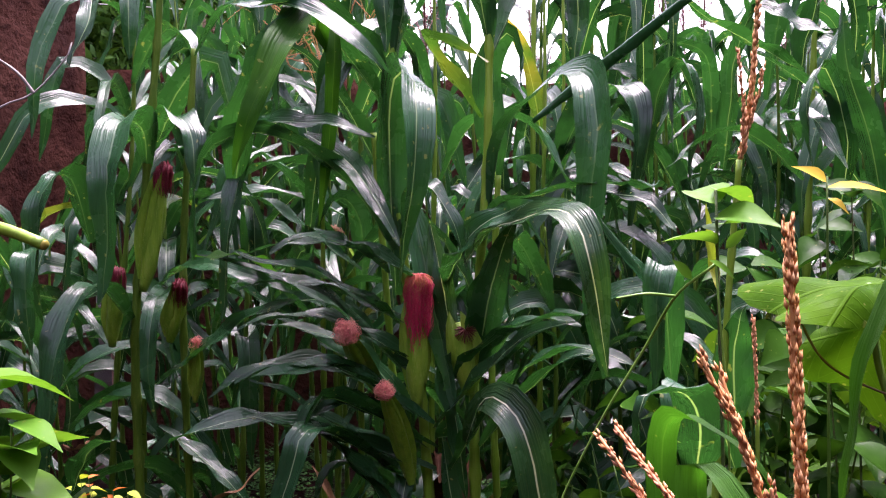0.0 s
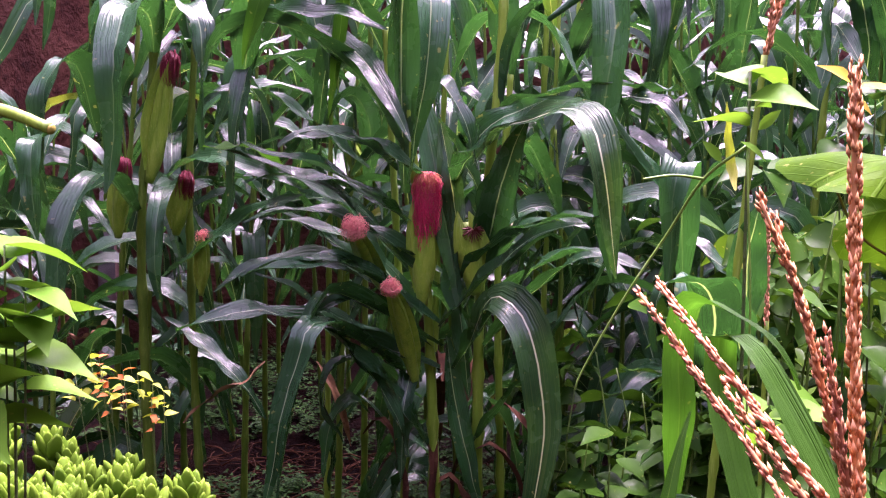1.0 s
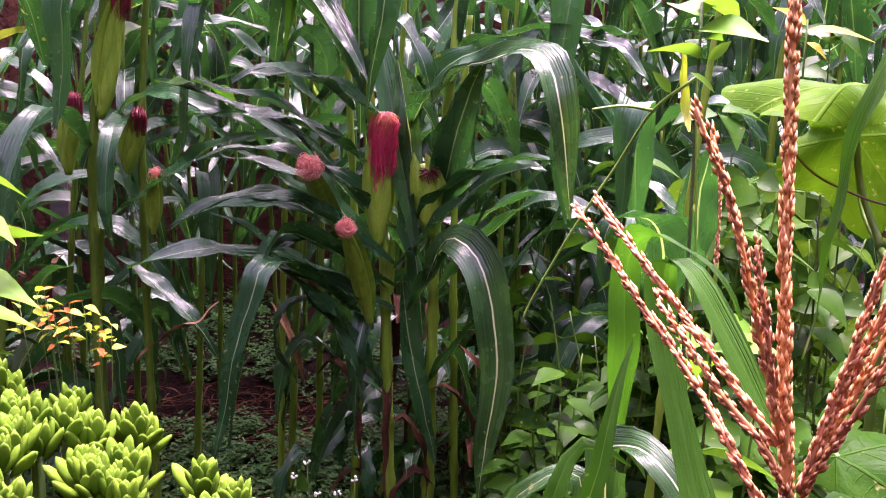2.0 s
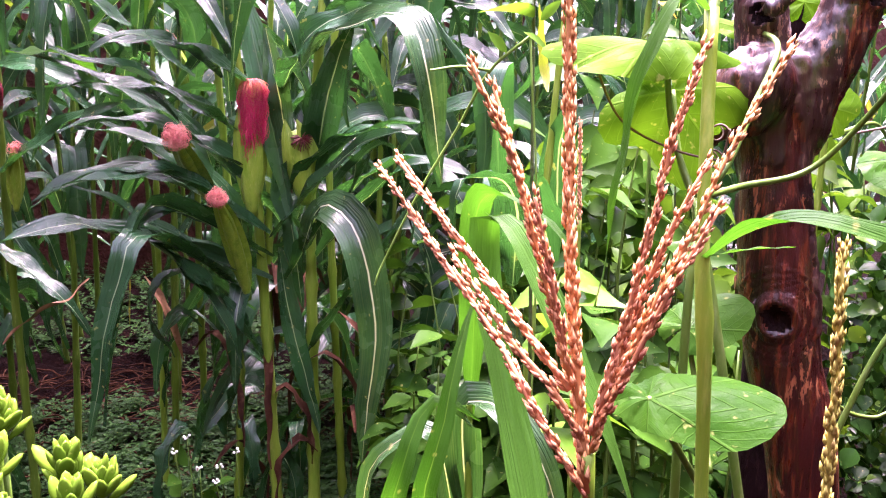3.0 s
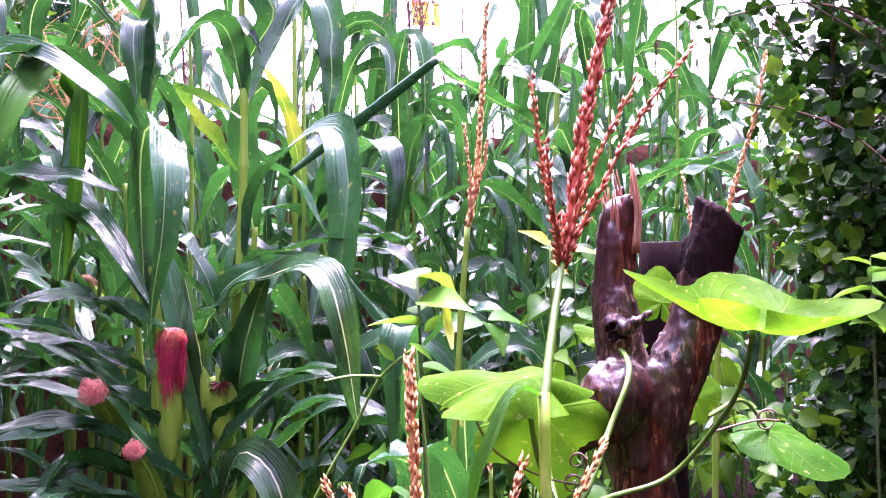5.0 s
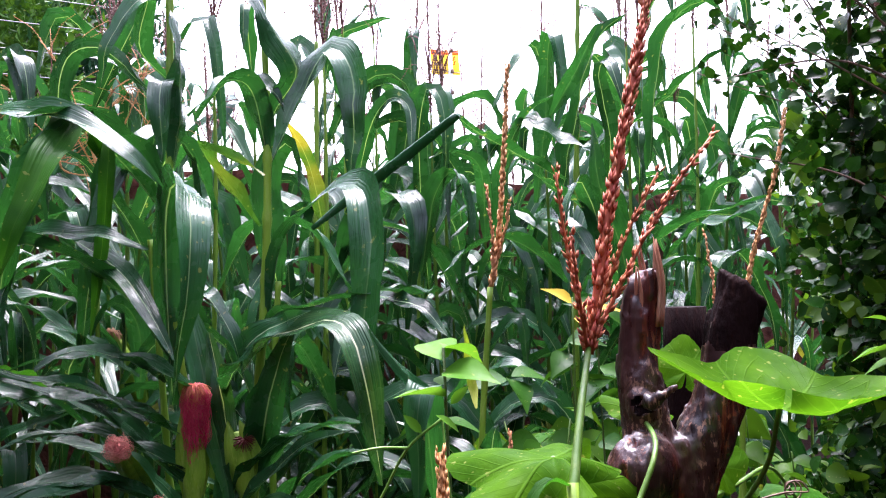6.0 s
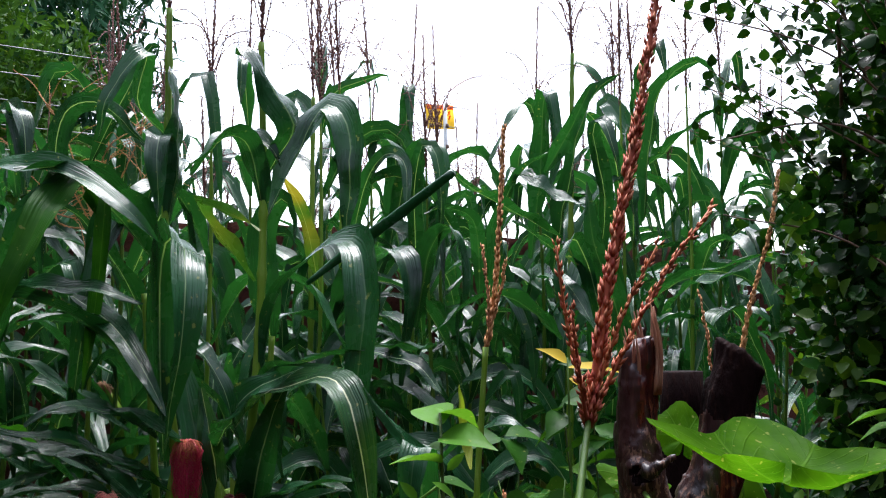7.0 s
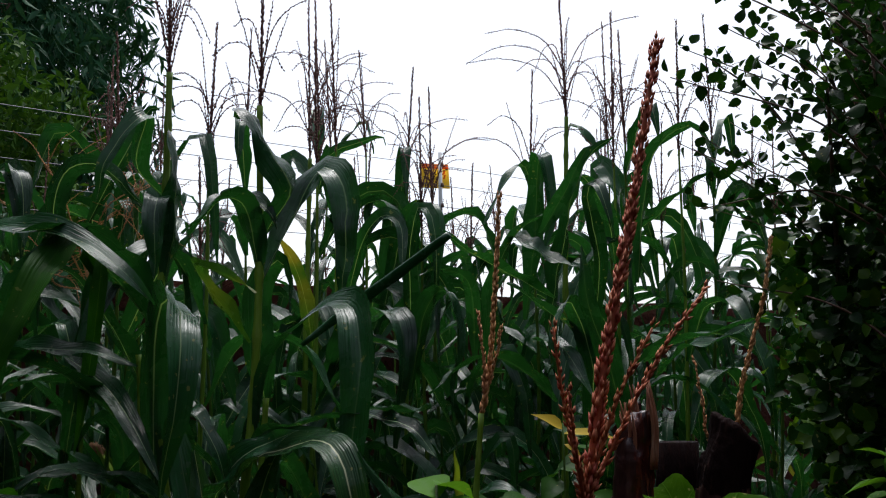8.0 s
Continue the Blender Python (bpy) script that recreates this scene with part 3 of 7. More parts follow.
def maize_ear(plant, points, radius, silk=None, strands=150, seed=0, bush=1.0, drop=0.0, ball=0.0):
    """An ear in its husk along a short axis, with silk bursting from the tip."""
    rnd = random.Random(seed)
    bm = bmesh.new()
    tube(bm, points, (radius * 0.5, radius * 0.95, radius, radius * 0.9, radius * 0.45), 14, 14, 0.12, seed, 60)
    path = spline(points, 10)
    top, t = path[-1], (path[-1] - path[-3]).normalized()
    ear = part("ear", bm, M_HUSK, plant, "green ear wrapped in its husk")
    for k in range(4):
        a = k * 1.57 + rnd.uniform(0, 1)
        d = Vector((math.cos(a), math.sin(a), 0))
        s = [path[1] + d * radius * 0.7, path[5] + d * radius * 1.08, path[8] + d * radius * 0.9, top + d * radius * 0.6 + t * radius * 0.9]
        part("husk_leaf", blade(s, radius * 1.7, 0, seed + k, 8, 0.3, 0.02), M_HUSK, ear)
    if silk is None:
        return ear
    if ball:
        mid = top + t * ball * 0.5
        bm = bmesh.new()
        for i in range(strands):
            d = Vector((rnd.gauss(0, 1), rnd.gauss(0, 1), rnd.gauss(0, 1))).normalized()
            e = d.cross(Vector((rnd.gauss(0, 1), rnd.gauss(0, 1), rnd.gauss(0, 1)))).normalized()
            q = ball * rnd.uniform(0.45, 1.2)
            tube(bm, [top, mid + d * q * 0.6, mid + (d + e * 0.5).normalized() * q, mid + (d + e * 1.2).normalized() * q * rnd.uniform(0.8, 1.15)], (0.0005, 0.0004), 3, 8)
        part("silk", bm, silk, ear, "fluffy pink tuft of silk")
        return ear
    bm = bmesh.new()
    tube(bm, [top - t * radius * 0.6, top + t * radius * 1.2], (radius * 0.5, radius * 0.6, radius * 0.3), 8, 6)
    for i in range(strands):
        a, e = rnd.uniform(0, 6.283), rnd.uniform(0, 1)
        d = Vector((math.cos(a), math.sin(a), 0))
        out = radius * bush * rnd.uniform(0.1, 1.0) ** 0.6
        h = radius * bush * (0.35 + 1.35 * math.sqrt(max(0, 1 - (out / radius / bush) ** 2))) * rnd.uniform(0.85, 1.1)
        p = [top - t * radius * 0.3 + d * radius * 0.25, top + t * h * 0.8 + d * out * 0.45, top + t * h * (0.9 - 0.3 * e) + d * out]
        fall = drop * rnd.uniform(0.45, 1.0)
        if fall:
            p += [top + d * out * 1.05 - Vector((0, 0, fall * 0.5)), top + d * out * 0.95 - Vector((0, 0, fall)) + Vector((rnd.uniform(-1, 1), rnd.uniform(-1, 1), 0)) * radius * 0.2]
        else:
            p.append(top + d * out * rnd.uniform(0.9, 1.3) + Vector((0, 0, rnd.uniform(-0.8, 0.6) * radius)))
        tube(bm, p, (0.0011, 0.0006), 3, 9)
    part("silk", bm, silk, ear, "tuft of red silk")
    return ear


def tassel(plant, main, branches, material, radius=0.0016, seed=0, spacing=0.004, size=0.0045, label="", stout=1.15, sag=3.4):
    """A tassel: the main spike and its side branches, set with spikelets."""
    top = part("tassel", spikelets(main, radius * 1.2 * stout ** 1.5, seed, spacing * 0.6 / stout, size * (0.85 + 0.22 * stout), sag * 1.15), material, plant, label)
    for i, b in enumerate(branches):
        part("branch", spikelets(b, radius, seed + i + 1, spacing, size, sag), material, top)
    return top


# the clump of plants round the red-silked ear
STALK_LABEL = "green maize plant with arching glossy leaves in soil"
plant_e = maize_plant([(-0.02, 2.3, -0.02), (-0.027, 2.3, 0.2), (-0.055, 2.3, 0.82), (-0.105, 2.3, 1.3), (-0.1, 2.3, 1.75), (-0.098, 2.3, 2.02)], "tall maize plant with a dark red silked ear", 0.0135, 0.007, 1)
plant_n = maize_plant([(0.06, 2.32, -0.02), (0.06, 2.3, 0.5), (0.062, 2.3, 0.9), (0.093, 2.3, 1.30), (0.103, 2.3, 1.6), (0.1, 2.3, 1.95)], "tall maize plant with a pale husked ear", 0.015, 0.007, 2)
plant_l = maize_plant([(-0.72, 2.42, -0.02), (-0.72, 2.4, 0.57), (-0.72, 2.4, 0.94), (-0.69, 2.4, 1.25), (-0.64, 2.4, 1.71), (-0.63, 2.4, 2.0)], "maize plant with dark silked ears near the wall", 0.0135, 0.007, 3, material=M_STALK_SHADE)
plant_y = maize_plant([(0.22, 3.05, -0.02), (0.22, 3.05, 0.8), (0.23, 3.05, 1.4), (0.24, 3.05, 2.0)], "maize plant with a yellowed leaf", 0.014, 0.006, 4)
plant_z = maize_plant([(0.93, 2.85, -0.02), (0.94, 2.85, 0.8), (0.96, 2.85, 1.5), (0.98, 2.85, 2.1)], STALK_LABEL, 0.014, 0.006, 5)
plant_c = maize_plant([(0.36, 1.40, -0.02), (0.36, 1.38, 0.6), (0.385, 1.38, 1.05), (0.406, 1.39, 1.29)], "thin maize plant with a rusty upright tassel", 0.0068, 0.004, 6)
for p2, lab in (([(-0.13, 2.42, -0.02), (-0.11, 2.4, 0.4), (-0.13, 2.4, 0.9), (-0.16, 2.4, 1.4)], "slender maize stalk with a pink silked ear"),
                ([(0.13, 2.42, -0.02), (0.11, 2.4, 0.5), (0.10, 2.4, 0.9), (0.12, 2.42, 1.3)], "slender maize stalk in the clump"),
                ([(-0.6, 2.45, -0.02), (-0.61, 2.42, 0.6), (-0.61, 2.42, 1.1), (-0.57, 2.42, 1.6)], "maize stalk beside the wall clump"),
                ([(-0.28, 3.02, -0.02), (-0.28, 3.02, 0.6), (-0.27, 3.02, 1.2), (-0.25, 3.0, 1.9)], "maize stalk with a dry brown ear")):
    plant_k = maize_plant(p2, lab, 0.0105, 0.007, 8, material=M_STALK_SHADE if p2[0][0] < -0.2 else M_STALK)

leaf(plant_e, [(-0.107, 2.30, 1.041), (-0.114, 2.28, 1.305), (-0.106, 2.24, 1.468), (-0.076, 2.16, 1.502), (-0.046, 2.06, 1.479), (-0.036, 1.98, 1.405), (-0.040, 1.96, 1.302), (-0.061, 1.97, 1.169), (-0.074, 2.00, 1.085)], 0.088, 0, M_BLADE, 300)
leaf(plant_e, [(-0.106, 2.300, 1.130), (-0.200, 2.200, 1.295), (-0.319, 2.100, 1.378), (-0.424, 2.050, 1.364), (-0.464, 2.040, 1.280), (-0.476, 2.050, 1.138)], 0.062, 20, M_BLADE, 301)
leaf(plant_e, [(-0.087, 2.300, 1.167), (-0.043, 2.220, 1.275), (0.017, 2.160, 1.216), (0.053, 2.150, 1.102)], 0.05, 0, M_BLADE, 302)
leaf(plant_e, [(-0.096, 2.300, 0.871), (-0.217, 2.200, 1.025), (-0.341, 2.120, 1.104), (-0.483, 2.080, 1.145)], 0.05, 20, M_BLADE, 303, face=(0.15, -0.6, 1))
leaf(plant_e, [(-0.091, 2.300, 0.746), (-0.174, 2.200, 0.837), (-0.247, 2.140, 0.842), (-0.293, 2.100, 0.787)], 0.05, 0, M_BLADE, 304)
leaf(plant_e, [(-0.066, 2.300, 0.621), (-0.199, 2.200, 0.740), (-0.276, 2.100, 0.795), (-0.376, 2.000, 0.836), (-0.504, 1.950, 0.810)], 0.07, 10, M_BLADE, 305, face=(0.15, -0.6, 1))
leaf(plant_e, [(-0.091, 2.300, 0.637), (-0.218, 2.100, 0.779), (-0.260, 2.000, 0.811), (-0.288, 1.970, 0.720), (-0.315, 1.950, 0.594), (-0.347, 1.950, 0.431)], 0.055, -20, M_BLADE, 306)
leaf(plant_e, [(-0.041, 2.300, 0.461), (-0.130, 2.200, 0.632), (-0.233, 2.120, 0.769), (-0.306, 2.100, 0.823)], 0.06, 20, M_BLADE, 307, face=(0.15, -0.6, 1))
leaf(plant_n, [(0.043, 2.22, 0.736), (0.078, 2.12, 0.842), (0.118, 2.06, 0.853), (0.158, 2.02, 0.802), (0.18, 2.0, 0.701), (0.19, 2.0, 0.593), (0.173, 2.0, 0.472), (0.162, 2.0, 0.341)], 0.08, 0, M_BLADE_S, 308, face=(-0.1, -1, 0.75), fold=0.3)
leaf(plant_n, [(0.100, 2.30, 1.217), (0.131, 2.28, 1.386), (0.199, 2.22, 1.457), (0.272, 2.15, 1.497), (0.298, 2.08, 1.456), (0.299, 2.04, 1.363), (0.291, 2.03, 1.243), (0.294, 2.03, 1.079), (0.312, 2.04, 0.901)], 0.078, 65, M_BLADE, 309, seg=34)
leaf(plant_n, [(0.270, 2.900, 1.279), (0.333, 2.650, 1.457), (0.404, 2.500, 1.502), (0.437, 2.420, 1.423), (0.414, 2.400, 1.181)], 0.08, 0, M_BLADE, 310)
leaf(plant_n, [(0.072, 2.300, 1.140), (0.126, 2.200, 1.220), (0.202, 2.100, 1.253), (0.298, 2.020, 1.276)], 0.06, 10, M_BLADE, 311)
leaf(plant_n, [(0.042, 2.30, 1.107), (0.093, 2.20, 1.173), (0.162, 2.10, 1.202), (0.222, 2.00, 1.223), (0.254, 1.93, 1.198), (0.271, 1.90, 1.137), (0.284, 1.90, 1.065), (0.298, 1.90, 0.964), (0.303, 1.90, 0.928)], 0.082, 0, M_BLADE_S, 312, face=(0.1, -1, 0.7))
leaf(plant_n, [(0.082, 2.300, 1.420), (0.024, 2.250, 1.499), (-0.026, 2.200, 1.573), (0.017, 2.150, 1.566), (0.100, 2.100, 1.513)], 0.05, 0, M_BLADE_Y, 313)
leaf(plant_n, [(0.068, 2.300, 0.869), (0.098, 2.240, 1.023), (0.127, 2.200, 1.156), (0.156, 2.220, 1.243)], 0.09, 60, M_BLADE, 314)
leaf(plant_n, [(0.049, 2.300, 0.832), (0.134, 2.200, 0.957), (0.199, 2.100, 1.006), (0.285, 2.020, 1.032)], 0.06, 10, M_BLADE, 315)
leaf(plant_n, [(0.103, 2.300, 1.572), (0.070, 2.250, 1.712), (0.008, 2.200, 1.709), (-0.052, 2.160, 1.638)], 0.065, 0, M_BLADE, 316)
leaf(plant_n, [(0.105, 2.300, 1.547), (0.174, 2.360, 1.700), (0.243, 2.380, 1.825), (0.287, 2.320, 1.777), (0.291, 2.290, 1.658), (0.277, 2.280, 1.506)], 0.085, 0, M_BLADE, 317)
leaf(plant_n, [(0.108, 2.300, 1.647), (0.167, 2.240, 1.748), (0.126, 2.220, 1.834), (0.074, 2.240, 1.925), (0.039, 2.350, 1.935)], 0.08, 30, M_BLADE, 318)
leaf(plant_e, [(-0.094, 2.300, 1.475), (-0.186, 2.200, 1.597), (-0.255, 2.100, 1.639), (-0.348, 2.030, 1.618)], 0.07, 10, M_BLADE, 319)
leaf(plant_l, [(-0.448, 2.250, 1.246), (-0.381, 2.120, 1.414), (-0.331, 2.060, 1.511), (-0.271, 2.100, 1.602), (-0.268, 2.300, 1.632)], 0.08, 40, M_BLADE, 320)
leaf(plant_l, [(-0.333, 2.500, 1.123), (-0.287, 2.420, 1.385), (-0.258, 2.400, 1.574), (-0.234, 2.400, 1.724)], 0.045, 50, M_BLADE, 321)
leaf(plant_l, [(-0.132, 2.500, 1.453), (-0.215, 2.350, 1.572), (-0.278, 2.250, 1.624), (-0.323, 2.200, 1.582), (-0.339, 2.200, 1.397)], 0.06, 10, M_BLADE, 322)
leaf(plant_l, [(-0.679, 2.400, 1.327), (-0.657, 2.300, 1.412), (-0.669, 2.180, 1.411), (-0.666, 2.120, 1.284), (-0.678, 2.100, 1.047)], 0.085, 0, M_BLADE, 323)
leaf(plant_l, [(-0.653, 2.400, 1.390), (-0.588, 2.300, 1.439), (-0.525, 2.220, 1.390), (-0.514, 2.200, 1.271)], 0.07, 0, M_BLADE, 324)
leaf(plant_l, [(-0.358, 2.350, 1.376), (-0.417, 2.220, 1.311), (-0.435, 2.170, 1.177), (-0.451, 2.150, 1.004)], 0.05, 20, M_BLADE, 325)
leaf(plant_l, [(-0.818, 2.400, 1.160), (-0.818, 2.300, 1.304), (-0.850, 2.220, 1.264), (-0.863, 2.200, 1.122), (-0.848, 2.200, 0.978)], 0.07, 0, M_BLADE, 326)
leaf(plant_l, [(-0.725, 2.400, 0.977), (-0.744, 2.220, 1.074), (-0.777, 2.120, 0.977), (-0.788, 2.080, 0.801), (-0.800, 2.080, 0.664)], 0.075, 0, M_BLADE, 327)
leaf(plant_l, [(-0.630, 2.400, 1.067), (-0.611, 2.220, 1.034), (-0.610, 2.160, 0.923), (-0.598, 2.160, 0.793)], 0.045, 0, M_BLADE, 328)
leaf(plant_l, [(-0.842, 2.200, 1.158), (-0.841, 2.120, 1.138), (-0.835, 2.100, 1.049), (-0.822, 2.100, 0.946)], 0.05, 0, M_BLADE, 329)
leaf(plant_l, [(-0.720, 2.300, 1.788), (-0.697, 2.120, 1.622), (-0.722, 2.080, 1.519)], 0.055, 20, M_BLADE, 330)
leaf(plant_l, [(-0.793, 2.200, 0.640), (-0.713, 2.100, 0.750), (-0.635, 2.050, 0.790)], 0.06, 10, M_BLADE, 331)
leaf(plant_l, [(-0.101, 2.500, 1.757), (-0.177, 2.400, 1.828), (-0.151, 2.350, 1.937), (-0.223, 2.300, 1.830), (-0.247, 2.300, 1.720)], 0.05, 0, M_BLADE, 332)
leaf(plant_l, [(-0.312, 2.600, 1.705), (-0.370, 2.500, 1.703), (-0.347, 2.450, 1.811), (-0.263, 2.400, 1.827), (-0.147, 2.350, 1.723)], 0.055, 0, M_BLADE, 333)
leaf(plant_l, [(-0.469, 2.600, 1.650), (-0.463, 2.500, 1.821), (-0.433, 2.450, 1.785), (-0.416, 2.420, 1.639)], 0.05, 0, M_BLADE, 334)
leaf(plant_e, [(-0.098, 2.300, 1.549), (-0.072, 2.260, 1.713), (-0.082, 2.260, 1.859), (-0.104, 2.300, 1.881)], 0.065, 60, M_BLADE, 335)
leaf(plant_e, [(-0.100, 2.300, 1.573), (-0.111, 2.240, 1.728), (-0.111, 2.200, 1.644), (-0.108, 2.200, 1.550)], 0.06, 0, M_BLADE, 336)
leaf(plant_y, [(0.258, 3.000, 1.388), (0.211, 2.900, 1.608), (0.150, 2.820, 1.723), (0.120, 2.800, 1.736)], 0.05, 0, M_BLADE_Y, 337)
leaf(plant_y, [(0.462, 3.200, 1.531), (0.492, 3.100, 1.816), (0.432, 3.000, 1.866), (0.360, 2.950, 1.791), (0.341, 2.950, 1.628)], 0.056, 0, M_BLADE, 338)
leaf(plant_y, [(0.462, 3.200, 1.495), (0.520, 3.050, 1.774), (0.575, 2.950, 1.858), (0.598, 2.900, 1.735), (0.572, 2.880, 1.475)], 0.059, 0, M_BLADE, 339)
leaf(plant_y, [(0.369, 3.300, 1.794), (0.311, 3.200, 1.903), (0.291, 3.100, 2.013), (0.436, 3.000, 2.059), (0.460, 3.000, 2.034)], 0.044, 0, M_BLADE, 340)
leaf(plant_y, [(0.525, 3.400, 1.733), (0.546, 3.300, 1.941), (0.552, 3.250, 2.087), (0.551, 3.200, 1.922)], 0.052, 0, M_BLADE, 341)
leaf(plant_z, [(0.882, 3.000, 1.512), (0.889, 2.900, 1.751), (0.885, 2.800, 1.983), (0.902, 2.760, 1.808), (0.874, 2.760, 1.682)], 0.063, 0, M_BLADE, 342)
leaf(plant_z, [(0.939, 3.000, 1.681), (0.882, 2.950, 1.960), (0.809, 2.900, 1.916), (0.730, 2.860, 1.777)], 0.044, 0, M_BLADE, 343)
leaf(plant_z, [(0.895, 2.800, 1.466), (0.922, 2.700, 1.736), (0.971, 2.660, 1.913), (1.067, 2.680, 2.004)], 0.059, 40, M_BLADE, 344)
leaf(plant_z, [(1.169, 3.000, 1.680), (1.112, 2.900, 1.818), (1.007, 2.800, 1.912), (0.974, 2.780, 1.844)], 0.052, 0, M_BLADE, 345)
leaf(plant_z, [(1.088, 2.600, 1.586), (1.110, 2.550, 1.889), (1.200, 2.500, 1.989), (1.255, 2.460, 1.885), (1.306, 2.450, 1.768)], 0.059, 30, M_BLADE, 346)
leaf(plant_z, [(1.081, 2.700, 1.705), (1.125, 2.600, 1.750), (1.210, 2.500, 1.835), (1.295, 2.450, 1.876)], 0.044, 20, M_BLADE, 347)
leaf(plant_z, [(0.857, 2.600, 1.543), (0.672, 2.500, 1.619), (0.593, 2.450, 1.655), (0.530, 2.400, 1.688)], 0.052, 10, M_BLADE, 348)
leaf(plant_z, [(0.684, 2.800, 1.391), (0.654, 2.700, 1.584), (0.570, 2.650, 1.624), (0.503, 2.600, 1.604)], 0.044, 0, M_BLADE, 349)
leaf(plant_z, [(0.983, 2.300, 1.370), (1.017, 2.150, 1.414), (1.062, 2.050, 1.432), (1.138, 2.000, 1.462)], 0.044, 20, M_BLADE, 350)
leaf(plant_z, [(0.496, 2.400, 1.269), (0.406, 2.300, 1.263), (0.340, 2.250, 1.275), (0.300, 2.200, 1.269)], 0.052, 0, M_BLADE, 351)
leaf(plant_z, [(0.746, 2.400, 1.428), (0.788, 2.300, 1.406), (0.824, 2.200, 1.295)], 0.044, 20, M_BLADE, 352)
leaf(plant_z, [(0.930, 2.300, 1.344), (0.835, 2.300, 1.429), (0.741, 2.300, 1.502), (0.671, 2.350, 1.559)], 0.044, 20, M_BLADE, 353)
leaf(plant_z, [(0.376, 1.900, 0.896), (0.416, 1.850, 1.051), (0.333, 1.800, 1.142), (0.278, 1.800, 1.218)], 0.044, 20, M_BLADE, 354)
leaf(plant_c, [(0.342, 1.500, 0.982), (0.326, 1.450, 1.089), (0.321, 1.420, 1.158), (0.307, 1.400, 1.123), (0.303, 1.400, 1.001)], 0.045, 0, M_BLADE, 355)
leaf(plant_c, [(0.402, 1.400, 0.950), (0.397, 1.380, 1.040), (0.399, 1.360, 1.098), (0.406, 1.360, 1.112)], 0.05, 0, M_BLADE, 356)
leaf(plant_c, [(0.311, 1.200, 0.922), (0.296, 1.100, 1.019), (0.273, 1.050, 1.060), (0.231, 1.000, 1.073), (0.224, 1.000, 1.043), (0.226, 1.000, 1.013)], 0.05, 0, M_BLADE, 357)
leaf(plant_c, [(0.378, 1.300, 0.926), (0.341, 1.250, 1.010), (0.300, 1.200, 1.039), (0.290, 1.180, 1.013), (0.307, 1.180, 0.965)], 0.05, 0, M_BLADE, 358)
leaf(plant_k, [(-0.218, 2.600, 1.074), (-0.352, 2.500, 1.187), (-0.458, 2.440, 1.259), (-0.566, 2.400, 1.245)], 0.06, 20, M_BLADE, 359, face=(0.15, -0.6, 1))
leaf(plant_e, [(-0.137, 2.450, 0.898), (-0.295, 2.380, 1.032), (-0.411, 2.330, 1.074), (-0.511, 2.300, 1.059)], 0.05, 20, M_BLADE, 360, face=(0.15, -0.6, 1))
leaf(plant_e, [(-0.139, 2.450, 0.792), (-0.262, 2.400, 0.904), (-0.342, 2.350, 0.976), (-0.413, 2.300, 1.007)], 0.05, 25, M_BLADE, 361, face=(0.15, -0.6, 1))
leaf(plant_e, [(-0.097, 2.350, 0.811), (-0.219, 2.280, 0.885), (-0.343, 2.220, 0.907), (-0.418, 2.180, 0.891), (-0.484, 2.160, 0.854)], 0.055, 15, M_BLADE, 362, face=(0.15, -0.6, 1))
leaf(plant_e, [(-0.097, 2.400, 0.671), (-0.238, 2.300, 0.747), (-0.320, 2.220, 0.832), (-0.406, 2.180, 0.885)], 0.055, 20, M_BLADE, 363, face=(0.15, -0.6, 1))
leaf(plant_k, [(-0.144, 2.600, 1.268), (-0.225, 2.500, 1.448), (-0.295, 2.450, 1.562), (-0.356, 2.400, 1.607)], 0.055, 15, M_BLADE, 364)
leaf(plant_e, [(-0.081, 2.360, 1.278), (-0.043, 2.300, 1.105), (-0.003, 2.260, 0.925), (0.023, 2.240, 0.789)], 0.06, 70, M_BLADE, 365)
leaf(plant_n, [(0.066, 2.350, 0.759), (0.195, 2.270, 0.892), (0.297, 2.200, 0.934), (0.394, 2.150, 0.904)], 0.06, 15, M_BLADE, 366)
leaf(plant_n, [(0.059, 2.350, 0.683), (-0.038, 2.300, 0.820), (-0.106, 2.250, 0.904), (-0.229, 2.200, 1.008)], 0.055, 10, M_BLADE, 367)
leaf(plant_k, [(-0.285, 2.700, 1.285), (-0.357, 2.620, 1.342), (-0.462, 2.550, 1.327), (-0.513, 2.500, 1.246), (-0.530, 2.500, 1.125)], 0.06, 10, M_BLADE, 368)
leaf(plant_l, [(-0.677, 2.400, 1.041), (-0.554, 2.300, 1.112), (-0.442, 2.250, 1.101), (-0.311, 2.200, 1.056)], 0.06, 20, M_BLADE, 369, face=(0.15, -0.6, 1))
leaf(plant_l, [(-0.670, 2.400, 0.832), (-0.534, 2.300, 0.924), (-0.420, 2.250, 1.004), (-0.300, 2.200, 1.044)], 0.055, 10, M_BLADE, 370, face=(0.15, -0.6, 1))
leaf(plant_k, [(-0.369, 2.800, 0.878), (-0.482, 2.700, 0.982), (-0.591, 2.620, 1.091), (-0.654, 2.600, 1.164)], 0.06, 20, M_BLADE, 371, face=(0.15, -0.6, 1))
leaf(plant_k, [(-0.244, 2.800, 0.999), (-0.228, 2.700, 1.183), (-0.274, 2.620, 1.256), (-0.329, 2.600, 1.159), (-0.332, 2.600, 1.019)], 0.06, 0, M_BLADE, 372)
leaf(plant_e, [(-0.042, 2.300, 0.702), (-0.152, 2.200, 0.807), (-0.232, 2.120, 0.838), (-0.307, 2.100, 0.789)], 0.055, 20, M_BLADE, 373, face=(0.15, -0.6, 1))
